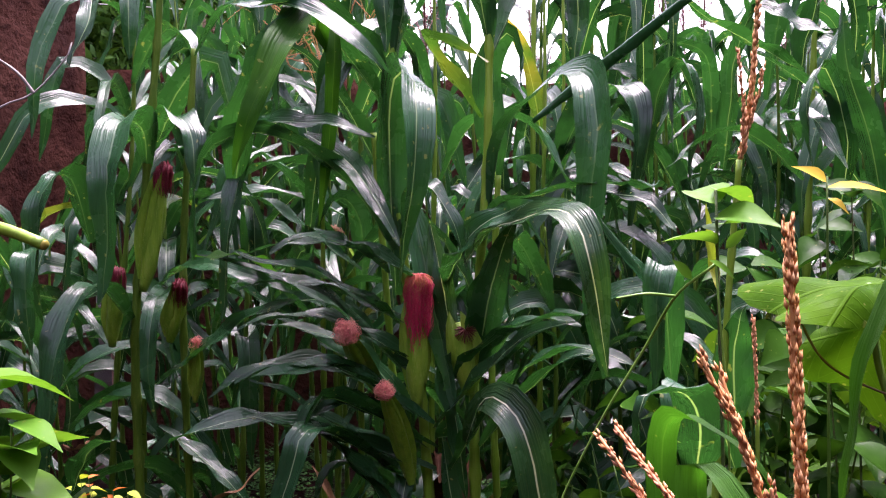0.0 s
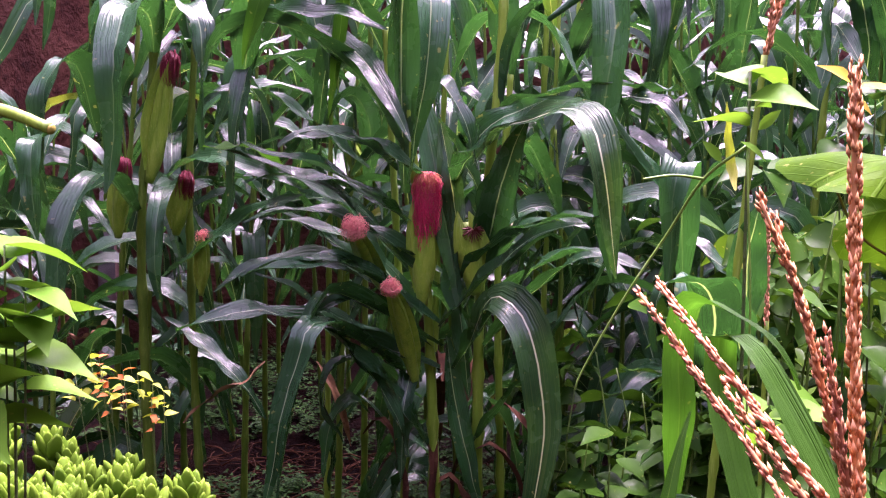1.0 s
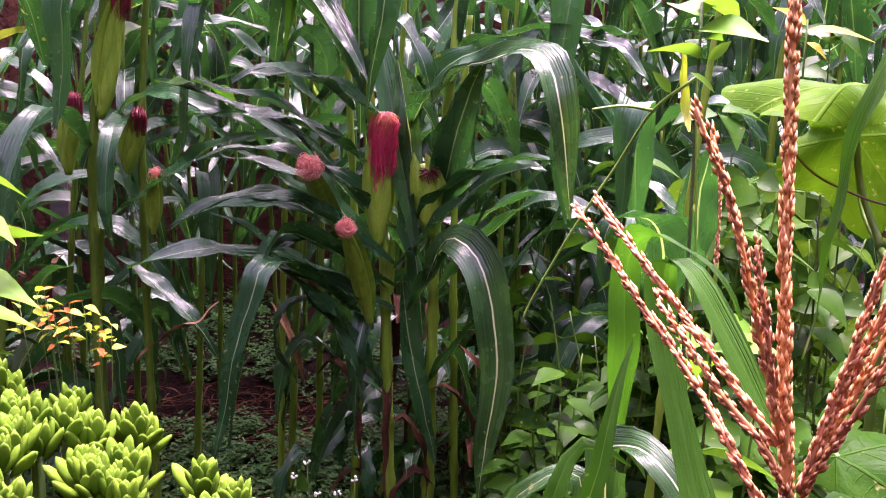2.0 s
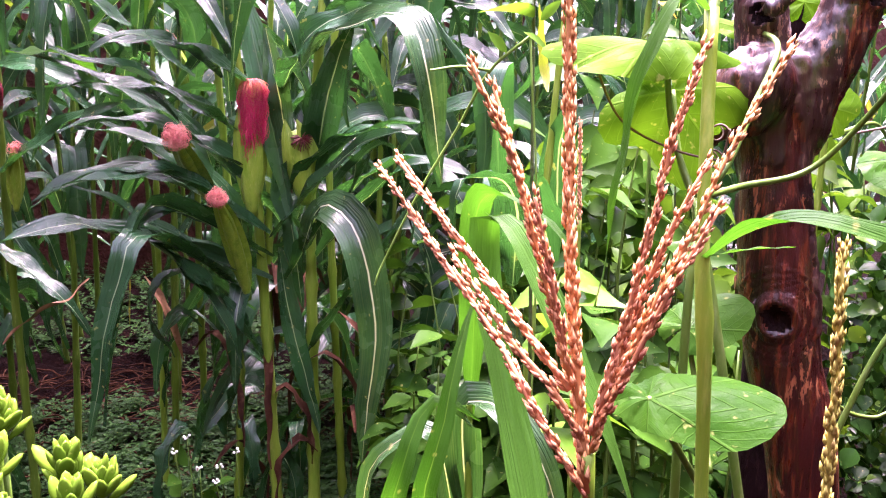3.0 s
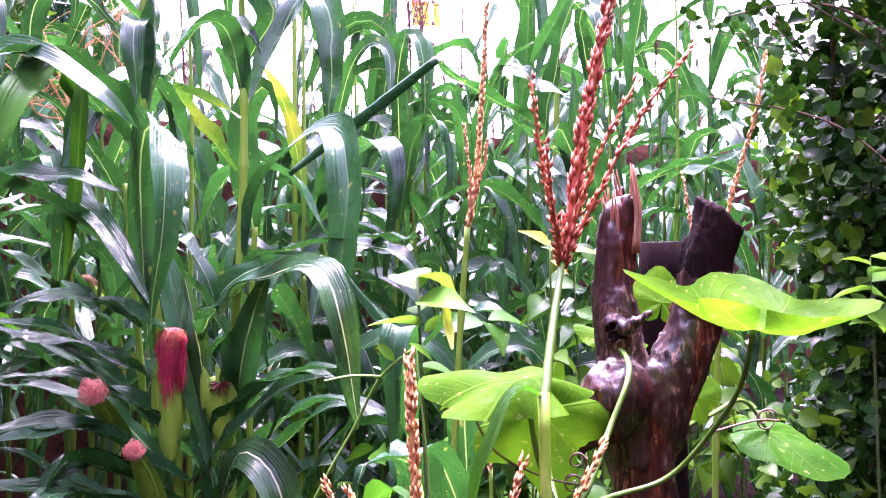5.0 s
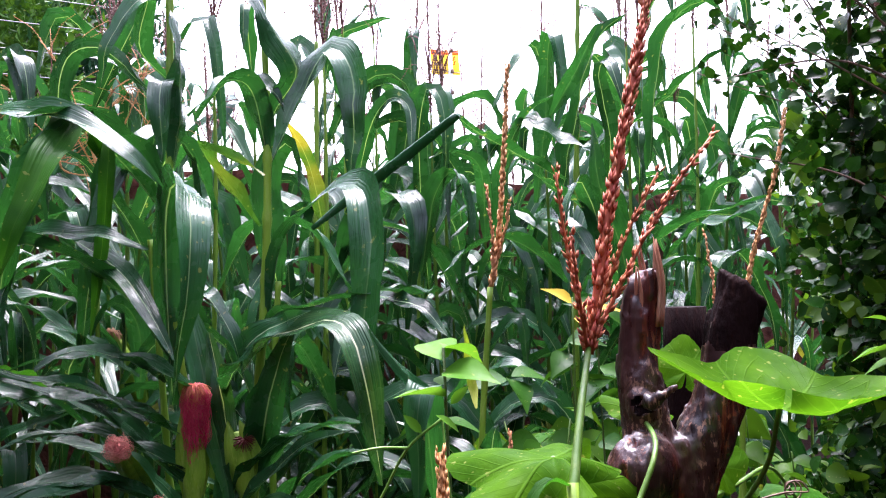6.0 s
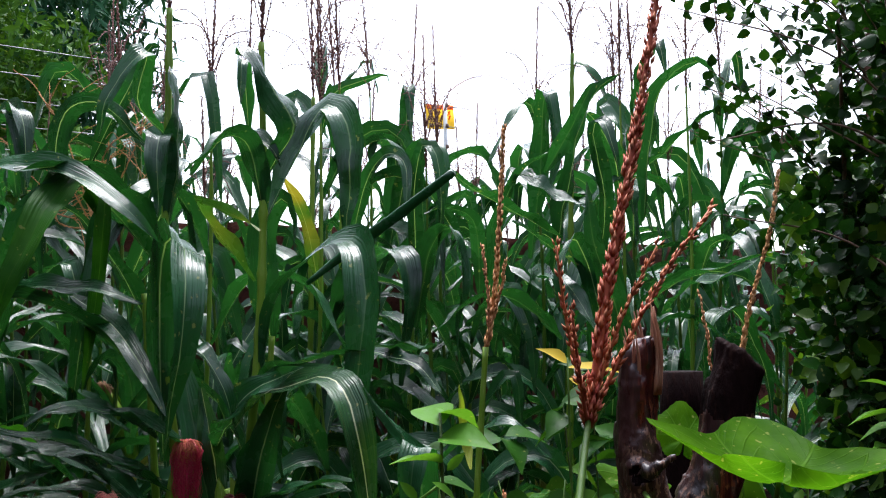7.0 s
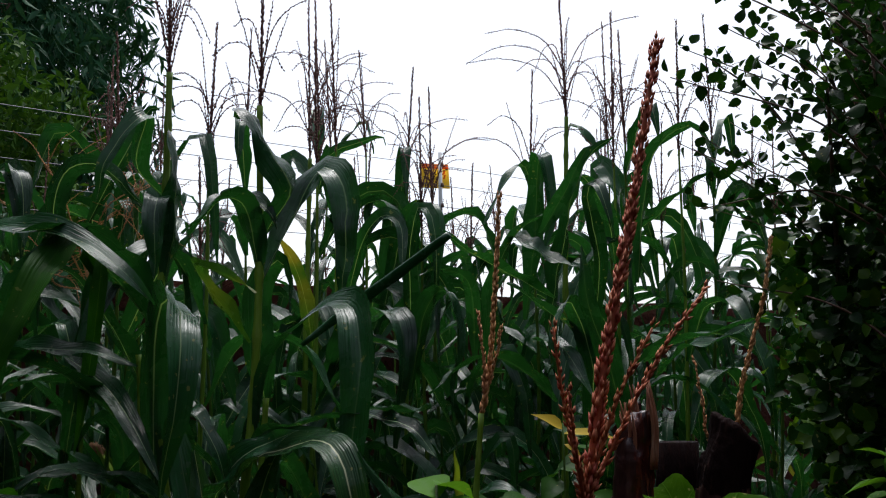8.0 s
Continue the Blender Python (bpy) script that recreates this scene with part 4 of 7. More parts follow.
leaf(plant_e, [(-0.058, 2.350, 0.754), (-0.187, 2.300, 0.911), (-0.299, 2.260, 0.973), (-0.406, 2.220, 0.993)], 0.05, 15, M_BLADE, 374, face=(0.15, -0.6, 1))
leaf(plant_k, [(-0.126, 2.700, 0.815), (-0.267, 2.600, 0.966), (-0.416, 2.550, 1.060), (-0.508, 2.500, 1.074)], 0.06, 15, M_BLADE, 375, face=(0.15, -0.6, 1))
leaf(plant_k, [(-0.200, 2.600, 0.787), (-0.320, 2.500, 0.855), (-0.445, 2.420, 0.858), (-0.556, 2.400, 0.801)], 0.05, 20, M_BLADE, 376, face=(0.15, -0.6, 1))
leaf(plant_e, [(-0.070, 2.350, 0.571), (-0.200, 2.280, 0.678), (-0.279, 2.240, 0.625), (-0.230, 2.220, 0.505)], 0.05, 0, M_BLADE, 377)
leaf(plant_l, [(-0.672, 2.400, 0.734), (-0.572, 2.350, 0.682), (-0.463, 2.300, 0.606), (-0.416, 2.300, 0.529)], 0.05, 10, M_BLADE, 378)
leaf(plant_n, [(0.006, 2.300, 0.975), (-0.012, 2.300, 0.914), (0.020, 2.280, 0.770), (0.040, 2.280, 0.593)], 0.05, 75, M_BLADE, 379)
leaf(plant_n, [(-0.011, 2.300, 0.727), (0.009, 2.280, 0.592), (0.049, 2.260, 0.430), (0.075, 2.250, 0.314)], 0.05, 75, M_BLADE, 380)
leaf(plant_n, [(0.070, 2.300, 0.703), (0.175, 2.200, 0.848), (0.260, 2.120, 0.932), (0.323, 2.080, 0.939)], 0.055, 15, M_BLADE, 381)
leaf(plant_n, [(0.119, 2.500, 1.276), (0.106, 2.400, 1.377), (0.095, 2.380, 1.526), (0.146, 2.350, 1.607), (0.179, 2.300, 1.490)], 0.075, 0, M_BLADE, 382)
leaf(plant_z, [(0.478, 2.600, 1.313), (0.502, 2.500, 1.506), (0.545, 2.450, 1.551), (0.564, 2.420, 1.458), (0.546, 2.400, 1.268)], 0.059, 0, M_BLADE, 383)
leaf(plant_z, [(0.826, 2.500, 1.278), (0.721, 2.400, 1.353), (0.610, 2.350, 1.389), (0.479, 2.300, 1.304)], 0.052, 10, M_BLADE, 384)
leaf(plant_z, [(0.715, 2.800, 1.315), (0.720, 2.700, 1.567), (0.749, 2.650, 1.697), (0.830, 2.600, 1.766)], 0.059, 40, M_BLADE, 385)
leaf(plant_z, [(0.870, 2.400, 1.150), (0.859, 2.300, 1.357), (0.795, 2.250, 1.507), (0.745, 2.200, 1.433), (0.756, 2.200, 1.296)], 0.052, 0, M_BLADE, 386)
leaf(plant_z, [(0.903, 2.200, 1.157), (0.850, 2.150, 1.349), (0.788, 2.100, 1.488), (0.777, 2.100, 1.617)], 0.056, 20, M_BLADE, 387)
leaf(plant_c, [(0.426, 1.900, 1.075), (0.484, 1.850, 1.128), (0.537, 1.800, 1.139), (0.604, 1.780, 1.084)], 0.05, 10, M_BLADE, 388)
leaf(plant_c, [(0.396, 1.46, 1.12), (0.397, 1.49, 1.14), (0.393, 1.5, 1.175), (0.388, 1.5, 1.236)], 0.014, 20, M_YELLOW_BLADE, 401, face=(0, -1, 0.2))
leaf(plant_c, [(0.340, 2.000, 1.025), (0.415, 1.950, 0.999), (0.485, 1.900, 0.955), (0.548, 1.880, 0.898)], 0.045, 20, M_BLADE, 389)
leaf(plant_e, [(0.002, 2.300, 1.024), (-0.154, 2.200, 1.139), (-0.275, 2.120, 1.167), (-0.397, 2.080, 1.141)], 0.055, 25, M_BLADE, 390, face=(0.15, -0.6, 1))
leaf(plant_e, [(-0.024, 2.300, 0.940), (-0.211, 2.200, 1.057), (-0.289, 2.120, 1.087), (-0.406, 2.100, 1.081)], 0.05, 20, M_BLADE, 391, face=(0.15, -0.6, 1))
leaf(plant_e, [(-0.020, 2.300, 0.867), (-0.232, 2.180, 1.001), (-0.314, 2.120, 1.015), (-0.405, 2.080, 1.003)], 0.055, 30, M_BLADE, 392, face=(0.15, -0.6, 1))
leaf(plant_e, [(-0.027, 2.280, 0.760), (-0.208, 2.140, 0.909), (-0.289, 2.080, 0.926), (-0.401, 2.040, 0.897)], 0.06, 25, M_BLADE, 393, face=(0.15, -0.6, 1))
leaf(plant_e, [(-0.024, 2.280, 0.660), (-0.280, 2.150, 0.786), (-0.351, 2.100, 0.817), (-0.423, 2.060, 0.809)], 0.055, 20, M_BLADE, 394, face=(0.15, -0.6, 1))
leaf(plant_e, [(-0.023, 2.280, 0.710), (-0.204, 2.100, 0.848), (-0.258, 2.050, 0.829), (-0.287, 2.020, 0.690), (-0.331, 2.000, 0.443)], 0.06, 60, M_BLADE, 395)
leaf(plant_e, [(-0.289, 2.200, 0.781), (-0.190, 2.180, 0.701), (-0.114, 2.160, 0.598), (-0.083, 2.160, 0.499)], 0.05, 15, M_BLADE, 396)
leaf(plant_n, [(-0.002, 2.280, 0.833), (0.097, 2.200, 0.952), (0.188, 2.150, 1.004), (0.275, 2.100, 0.998)], 0.055, 20, M_BLADE, 397)
leaf(plant_n, [(0.006, 2.280, 0.659), (0.082, 2.200, 0.787), (0.141, 2.150, 0.866), (0.187, 2.120, 0.962)], 0.05, 25, M_BLADE, 398)
leaf(plant_n, [(0.044, 2.300, 0.471), (0.114, 2.250, 0.588), (0.169, 2.200, 0.725), (0.152, 2.180, 0.837)], 0.05, 15, M_BLADE, 399)
leaf(plant_l, [(-0.503, 2.20, 1.553), (-0.425, 2.15, 1.634), (-0.350, 2.10, 1.639), (-0.246, 2.05, 1.614), (-0.156, 2.00, 1.555), (-0.086, 2.00, 1.481)], 0.06, 10, M_BLADE, 410, face=(0, -0.7, 1))
# Brighter blade colour here stands in for light from behind.
leaf(plant_l, [(-0.237, 2.30, 1.562), (-0.258, 2.20, 1.630), (-0.266, 2.10, 1.615), (-0.292, 2.00, 1.530), (-0.329, 1.95, 1.424), (-0.368, 1.95, 1.295)], 0.07, 0, M_BLADE_N, 411, face=(0, -1, 0.4))
leaf(plant_l, [(-0.222, 2.25, 1.651), (-0.216, 2.20, 1.528), (-0.230, 2.20, 1.378), (-0.256, 2.20, 1.196)], 0.034, 0, M_BLADE_N, 412, face=(0, -1, 0.4))
leaf(plant_e, [(-0.296, 2.30, 1.394), (-0.186, 2.15, 1.325), (-0.110, 2.05, 1.232), (-0.071, 2.00, 1.161)], 0.05, 20, M_BLADE, 413, face=(0, -0.7, 1))
leaf(plant_l, [(-0.472, 2.20, 1.360), (-0.394, 2.15, 1.396), (-0.299, 2.10, 1.404), (-0.196, 2.05, 1.395), (-0.119, 2.05, 1.367)], 0.05, 15, M_BLADE, 414, face=(0, -0.7, 1))
leaf(plant_l, [(-0.312, 2.60, 1.726), (-0.257, 2.55, 1.820), (-0.210, 2.50, 1.890), (-0.164, 2.50, 1.985), (-0.136, 2.48, 1.983)], 0.045, 20, M_BLADE, 415, face=(0, -1, 0.4))
leaf(plant_l, [(-0.546, 2.60, 1.827), (-0.494, 2.55, 1.847), (-0.457, 2.50, 1.808), (-0.438, 2.48, 1.713), (-0.433, 2.48, 1.621)], 0.05, 0, M_BLADE, 416, face=(0, -1, 0.4))
leaf(plant_l, [(-0.391, 2.60, 1.732), (-0.348, 2.55, 1.819), (-0.287, 2.50, 1.836), (-0.210, 2.45, 1.789), (-0.160, 2.45, 1.732)], 0.05, 10, M_BLADE, 417, face=(0, -0.7, 1))
leaf(plant_e, [(-0.063, 2.50, 1.683), (0.009, 2.40, 1.746), (0.075, 2.30, 1.741), (0.124, 2.25, 1.700), (0.141, 2.25, 1.664)], 0.06, 10, M_BLADE, 418, face=(0, -0.7, 1))
leaf(plant_l, [(-0.090, 2.30, 0.968), (-0.183, 2.15, 1.063), (-0.280, 2.05, 1.117), (-0.381, 1.98, 1.161)], 0.055, 15, M_BLADE, 419, face=(0, -0.7, 1))
leaf(plant_e, [(-0.124, 2.30, 1.089), (-0.177, 2.15, 1.152), (-0.255, 2.08, 1.176), (-0.323, 2.02, 1.152)], 0.05, 10, M_BLADE, 420, face=(0, -0.7, 1))
leaf(plant_z, [(0.296, 2.40, 1.269), (0.351, 2.30, 1.259), (0.425, 2.20, 1.233), (0.470, 2.15, 1.175)], 0.05, 10, M_BLADE, 421, face=(0, -0.7, 1))
leaf(plant_z, [(0.750, 2.70, 1.736), (0.786, 2.60, 1.687), (0.845, 2.55, 1.639), (0.896, 2.50, 1.616)], 0.055, 10, M_BLADE, 422, face=(0, -0.7, 1))
leaf(plant_z, [(0.824, 2.60, 1.712), (0.862, 2.50, 1.804), (0.899, 2.45, 1.895), (0.916, 2.42, 1.913)], 0.044, 0, M_BLADE, 423, face=(0, -1, 0.4))
leaf(plant_z, [(1.048, 2.40, 1.331), (1.080, 2.30, 1.397), (1.118, 2.20, 1.415), (1.165, 2.10, 1.452)], 0.044, 20, M_BLADE, 424, face=(0, -0.7, 1))
leaf(plant_z, [(0.960, 2.60, 1.453), (0.948, 2.50, 1.618), (0.907, 2.45, 1.780), (0.914, 2.40, 1.812), (0.923, 2.35, 1.734), (0.941, 2.35, 1.653)], 0.044, 0, M_BLADE, 425, face=(0, -1, 0.4))
leaf(plant_y, [(0.524, 2.80, 1.255), (0.498, 2.70, 1.436), (0.477, 2.60, 1.633), (0.492, 2.55, 1.768), (0.520, 2.50, 1.738), (0.528, 2.48, 1.618), (0.518, 2.48, 1.508)], 0.044, 0, M_BLADE, 426, face=(0, -1, 0.4))
leaf(plant_y, [(0.329, 2.80, 1.535), (0.362, 2.70, 1.690), (0.405, 2.60, 1.755), (0.449, 2.55, 1.719), (0.446, 2.50, 1.579)], 0.044, 0, M_BLADE, 427, face=(0, -1, 0.4))
leaf(plant_e, [(-0.365, 2.30, 1.085), (-0.403, 2.15, 1.135), (-0.426, 2.05, 1.145), (-0.460, 2.00, 1.146)], 0.045, 10, M_BLADE_N, 428, face=(0, -0.7, 1))
leaf(plant_n, [(-0.026, 2.30, 0.750), (0.076, 2.15, 0.885), (0.164, 2.05, 0.982), (0.260, 1.98, 1.019)], 0.05, 10, M_BLADE, 430, face=(0, -0.7, 1))
leaf(plant_n, [(0.004, 2.30, 1.066), (0.045, 2.15, 1.146), (0.090, 2.10, 1.201), (0.185, 2.05, 1.243)], 0.07, 30, M_BLADE, 431, face=(0, -0.7, 1))
leaf(plant_n, [(0.073, 2.30, 0.923), (0.093, 2.20, 1.028), (0.122, 2.15, 1.142), (0.150, 2.15, 1.207)], 0.075, 0, M_BLADE, 432, face=(0, -1, 0.4))
leaf(plant_e, [(-0.179, 2.30, 0.861), (-0.223, 2.15, 0.907), (-0.288, 2.05, 0.922), (-0.379, 2.00, 0.908)], 0.05, 10, M_BLADE, 433, face=(0, -0.7, 1))
leaf(plant_n, [(-0.030, 2.32, 1.193), (-0.008, 2.30, 1.077), (0.014, 2.28, 0.949), (0.049, 2.26, 0.855)], 0.05, 0, M_BLADE_S, 434, face=(0, -1, 0.4))
bm = bmesh.new()
tube(bm, [(0.20, 2.42, 1.42), (0.300, 2.4, 1.497), (0.402, 2.3, 1.569), (0.509, 2.2, 1.649)], (0.006, 0.014, 0.0135, 0.009), 10, 24, 0.1, 4, 30)
part("rolled_leaf", bm, M_BLADE, plant_n, "tightly rolled dark leaf")

def draped_silk(ear, top, length, radius, strands, seed):
    """A heavy mop of silk: it bursts out at the tip and hangs down over the husk, orange above and magenta below."""
    r = random.Random(seed)
    top = Vector(top)
    for name, share, material, label in (("silk", 1.0, M_SILK, "long hanging mop of magenta silk"), ("silk", 0.3, M_SILK_O, "orange fresh silk at the tip")):
        bm = bmesh.new()
        for i in range(int(strands * (1.0 if share == 1 else 0.5))):
            a = r.uniform(0, 6.283)
            d = Vector((math.cos(a), math.sin(a), 0))
            out = radius * r.uniform(0.5, 1.12) * (1.0 if share == 1 else 1.02)
            fall = length * r.uniform(0.5, 0.86) * share * (1.22 if d.x < 0 and r.random() < 0.5 else 1)
            lift = r.uniform(0.004, 0.014)
            jog = [Vector((r.uniform(-1, 1), r.uniform(-1, 1), r.uniform(-0.5, 0.5))) * radius * 0.34 for _ in range(5)]
            p = [top, top + d * out * 0.55 + Vector((0, 0, lift))]
            for k, v in enumerate((0.18, 0.4, 0.62, 0.82, 1.0)):
                p.append(top + d * out * (1.0 - 0.22 * v) - Vector((0, 0, fall * v - lift * 0.3)) + jog[k])
            tube(bm, p, (0.0006, 0.0005), 3, 15)
        part(name, bm, material, ear, label)


big_ear = maize_ear(plant_e, [(-0.063, 2.28, 0.80), (-0.065, 2.262, 0.88), (-0.063, 2.252, 0.96), (-0.059, 2.246, 1.035), (-0.055, 2.244, 1.06)], 0.021, None, seed=3)
draped_silk(big_ear, (-0.054, 2.243, 1.078), 0.148, 0.0255, 620, 3)
maize_ear(plant_e, [(-0.075, 2.27, 0.62), (-0.088, 2.22, 0.72), (-0.102, 2.15, 0.81), (-0.113, 2.1, 0.864)], 0.0145, M_SILK_P, strands=400, seed=4, ball=0.019)
husked = maize_ear(plant_n, [(0.049, 2.28, 0.83), (0.046, 2.26, 0.892), (0.036, 2.25, 0.95), (0.027, 2.25, 0.985)], 0.027, None, seed=5)
bm = bmesh.new()
tuft = random.Random(70)
for i in range(70):
    d = Vector((tuft.gauss(0, 1), tuft.gauss(0, 0.6), tuft.gauss(0, 0.5))).normalized()
    foot = Vector((0.045, 2.226, 0.972))
    tube(bm, [foot, foot + d * 0.01, foot + d * 0.024 + Vector((0, 0, -0.004))], (0.0016, 0.0008), 3, 6)
part("silk", bm, M_SILK_D, husked, "withered dark red silk")
maize_ear(plant_l, [(-0.695, 2.39, 1.05), (-0.672, 2.375, 1.12), (-0.655, 2.37, 1.23), (-0.635, 2.365, 1.31)], 0.02, M_SILK_M, strands=140, seed=6, bush=1.1, drop=0.05)
maize_ear(plant_l, [(-0.64, 2.4, 0.93), (-0.627, 2.39, 0.98), (-0.611, 2.38, 1.05)], 0.017, M_SILK_M, strands=140, seed=7, bush=1.2, drop=0.04)
maize_ear(plant_l, [(-0.775, 2.4, 0.92), (-0.765, 2.39, 1.0), (-0.752, 2.38, 1.08)], 0.016, M_SILK_M, strands=120, seed=8, bush=1.2, drop=0.05)
maize_ear(plant_l, [(-0.57, 2.35, 0.80), (-0.56, 2.33, 0.86), (-0.555, 2.32, 0.93)], 0.011, M_SILK_P, strands=120, seed=12, ball=0.016)
maize_ear(bpy.data.objects["maize_plant.006"], [(-0.15, 2.39, 0.80), (-0.17, 2.28, 0.87), (-0.18, 2.16, 0.94), (-0.184, 2.08, 0.985)], 0.0145, M_SILK_P, strands=520, seed=9, ball=0.025)
maize_ear(bpy.data.objects["maize_plant.009"], [(-0.26, 3.0, 0.95), (-0.29, 2.98, 1.05), (-0.33, 2.97, 1.15)], 0.024, M_DRY, strands=60, seed=10, bush=1.0)

tassel(plant_c, [(0.406, 1.39, 1.286), (0.417, 1.39, 1.345), (0.431, 1.40, 1.468), (0.441, 1.41, 1.589)],
       [[(0.411, 1.39, 1.30), (0.408, 1.38, 1.36), (0.402, 1.38, 1.42)], [(0.412, 1.39, 1.316), (0.425, 1.38, 1.36), (0.43, 1.37, 1.40)]], M_TASSEL, 0.0016, 31, 0.005, 0.005, "narrow rusty red tassel")


low_rnd = random.Random(404)
for k in range(26):
    foot = Vector((low_rnd.uniform(-0.2, 0.16), low_rnd.uniform(2.22, 2.5), low_rnd.uniform(0.2, 0.62)))
    a, ln = low_rnd.uniform(0, 6.283), low_rnd.uniform(0.14, 0.32)
    d = Vector((math.cos(a), math.sin(a), 0))
    withered = k % 2 == 0
    leaf(plant_e if k % 3 else plant_n, [foot, foot + d * ln * 0.25 + Vector((0, 0, ln * 0.2)), foot + d * ln * 0.5 - Vector((0, 0, ln * 0.15)), foot + d * ln * 0.58 - Vector((0, 0, ln * 0.8))], low_rnd.uniform(0.02, 0.032) if withered else low_rnd.uniform(0.035, 0.055), low_rnd.uniform(-90, 90), M_LITTER if withered else M_BLADE, 900 + k, wave=0.3, seg=14)


def open_tassel(plant, at, height, seed, spread=0.5, count=9, upright=3):
    """A tassel on top of a tall plant: a stout main spike, some upright and many arching branches."""
    rnd = random.Random(seed)
    at = Vector(at)
    lean = Vector((rnd.uniform(-0.07, 0.07), rnd.uniform(-0.07, 0.07), 1))
    main = [at, at + lean * height * 0.5, at + lean * height]
    top = part("tassel", spikelets(main, 0.0024, seed, 0.0045, 0.0056), M_TASSEL_D, plant, "dark red-brown flowering tassel")
    for i in range(count):
        a = i * 2.4 + rnd.uniform(-0.5, 0.5)
        b = at + lean * height * (0.04 + 0.34 * i / count)
        d = Vector((math.cos(a), math.sin(a), 0))
        ln = height * rnd.uniform(0.42, 0.7)
        if i < upright:
            p = [b, b + d * ln * 0.12 + Vector((0, 0, ln * 0.5)), b + d * ln * 0.3 + Vector((0, 0, ln * 1.05))]
        else:
            s, sink = spread * rnd.uniform(0.5, 0.95), rnd.uniform(0.0, 0.5)
            p = [b, b + d * ln * s * 0.3 + Vector((0, 0, ln * 0.34)), b + d * ln * s * 0.75 + Vector((0, 0, ln * (0.48 - 0.25 * sink))), b + d * ln * s * 1.15 + Vector((0, 0, ln * (0.5 - 0.8 * sink)))]
        part("branch", spikelets(p, 0.0013, seed + i + 1, 0.0085, 0.0044), M_TASSEL_D, top)
    return top


open_tassel(plant_e, (-0.098, 2.3, 2.0), 0.34, 41, 0.6, 14, 8)
open_tassel(plant_n, (0.1, 2.3, 1.93), 0.42, 42, 0.6, 8, 3)
open_tassel(plant_l, (-0.63, 2.4, 1.98), 0.40, 43, 0.9, 10)
open_tassel(plant_y, (0.24, 3.05, 1.98), 0.52, 44, 0.9, 9)
open_tassel(plant_z, (0.98, 2.85, 2.08), 0.46, 45, 1.0, 13)
for k, (x, y, z) in enumerate(((0.315, 3.0, 2.03), (0.567, 3.3, 2.03), (1.174, 3.0, 2.0), (1.347, 2.9, 2.02), (-0.03, 2.62, 1.92), (0.46, 3.6, 2.15), (0.25, 2.8, 1.92))):
    slim = maize_plant([(x - 0.03, y, -0.02), (x - 0.02, y, 0.8), (x, y, 1.5), (x, y, z)], "tall slim maize plant topped by a dry tassel", 0.011, 0.003, 60 + k)
    open_tassel(slim, (x, y, z - 0.02), (0.46, 0.36, 0.5, 0.44, 0.36, 0.4, 0.38)[k], 90 + 20 * k, (0.7, 1.1, 0.8, 0.7, 0.9, 0.8, 1.0)[k], 10)
    for j in range(4):
        a = 1.9 * j + k
        d = Vector((math.cos(a), math.sin(a), 0))
        foot = Vector((x, y, z - (0.66 if k in (1, 5, 6) else 0.45) - 0.2 * j))
        leaf(slim, [foot, foot + d * 0.1 + Vector((0, 0, 0.16)), foot + d * 0.24 + Vector((0, 0, 0.15)), foot + d * 0.36 - Vector((0, 0, 0.04)), foot + d * 0.38 - Vector((0, 0, 0.2))], 0.062, 20 * (j - 1.5), M_BLADE, 700 + 10 * k + j)
for k, pts in enumerate(([(-0.418, 2.32, 0.656), (-0.457, 2.28, 0.618), (-0.518, 2.25, 0.595), (-0.578, 2.22, 0.542)],
                         [(-0.31, 2.36, 0.649), (-0.272, 2.34, 0.597), (-0.243, 2.33, 0.529), (-0.227, 2.33, 0.461)],
                         [(-0.793, 2.4, 0.735), (-0.819, 2.36, 0.703), (-0.846, 2.33, 0.696), (-0.867, 2.32, 0.711)])):
    leaf(plant_l if k == 2 else plant_e, pts, 0.02, 70, M_DRY, 880 + k, wave=0.3)
dry = maize_plant([(-0.33, 2.62, -0.02), (-0.32, 2.6, 0.7), (-0.31, 2.6, 1.3), (-0.30, 2.6, 1.62)], "withered maize stalk with tangled dry tassels", 0.009, 0.004, 77)
tangle = random.Random(5)
for k in range(9):
    p = Vector((-0.38 + 0.055 * (k % 4), 2.55 + 0.04 * (k % 3), 1.58 + 0.055 * (k // 2)))
    lean = Vector((tangle.uniform(-0.16, 0.12), tangle.uniform(-0.05, 0.05), tangle.uniform(0.02, 0.13)))
    tw = []
    for q in range(6):
        out = Vector((tangle.uniform(-0.15, 0.15), tangle.uniform(-0.06, 0.06), tangle.uniform(-0.08, 0.13)))
        a = p + lean * (0.2 + 0.1 * q)
        tw.append([a, a + out * 0.5 + Vector((0, 0, 0.02)), a + out])
    tassel(dry, [(-0.30, 2.6, 1.56), p, p + lean], tw, M_TASSEL, 0.0008, 500 + 9 * k, 0.006, 0.003, "dry rust-brown tassel")


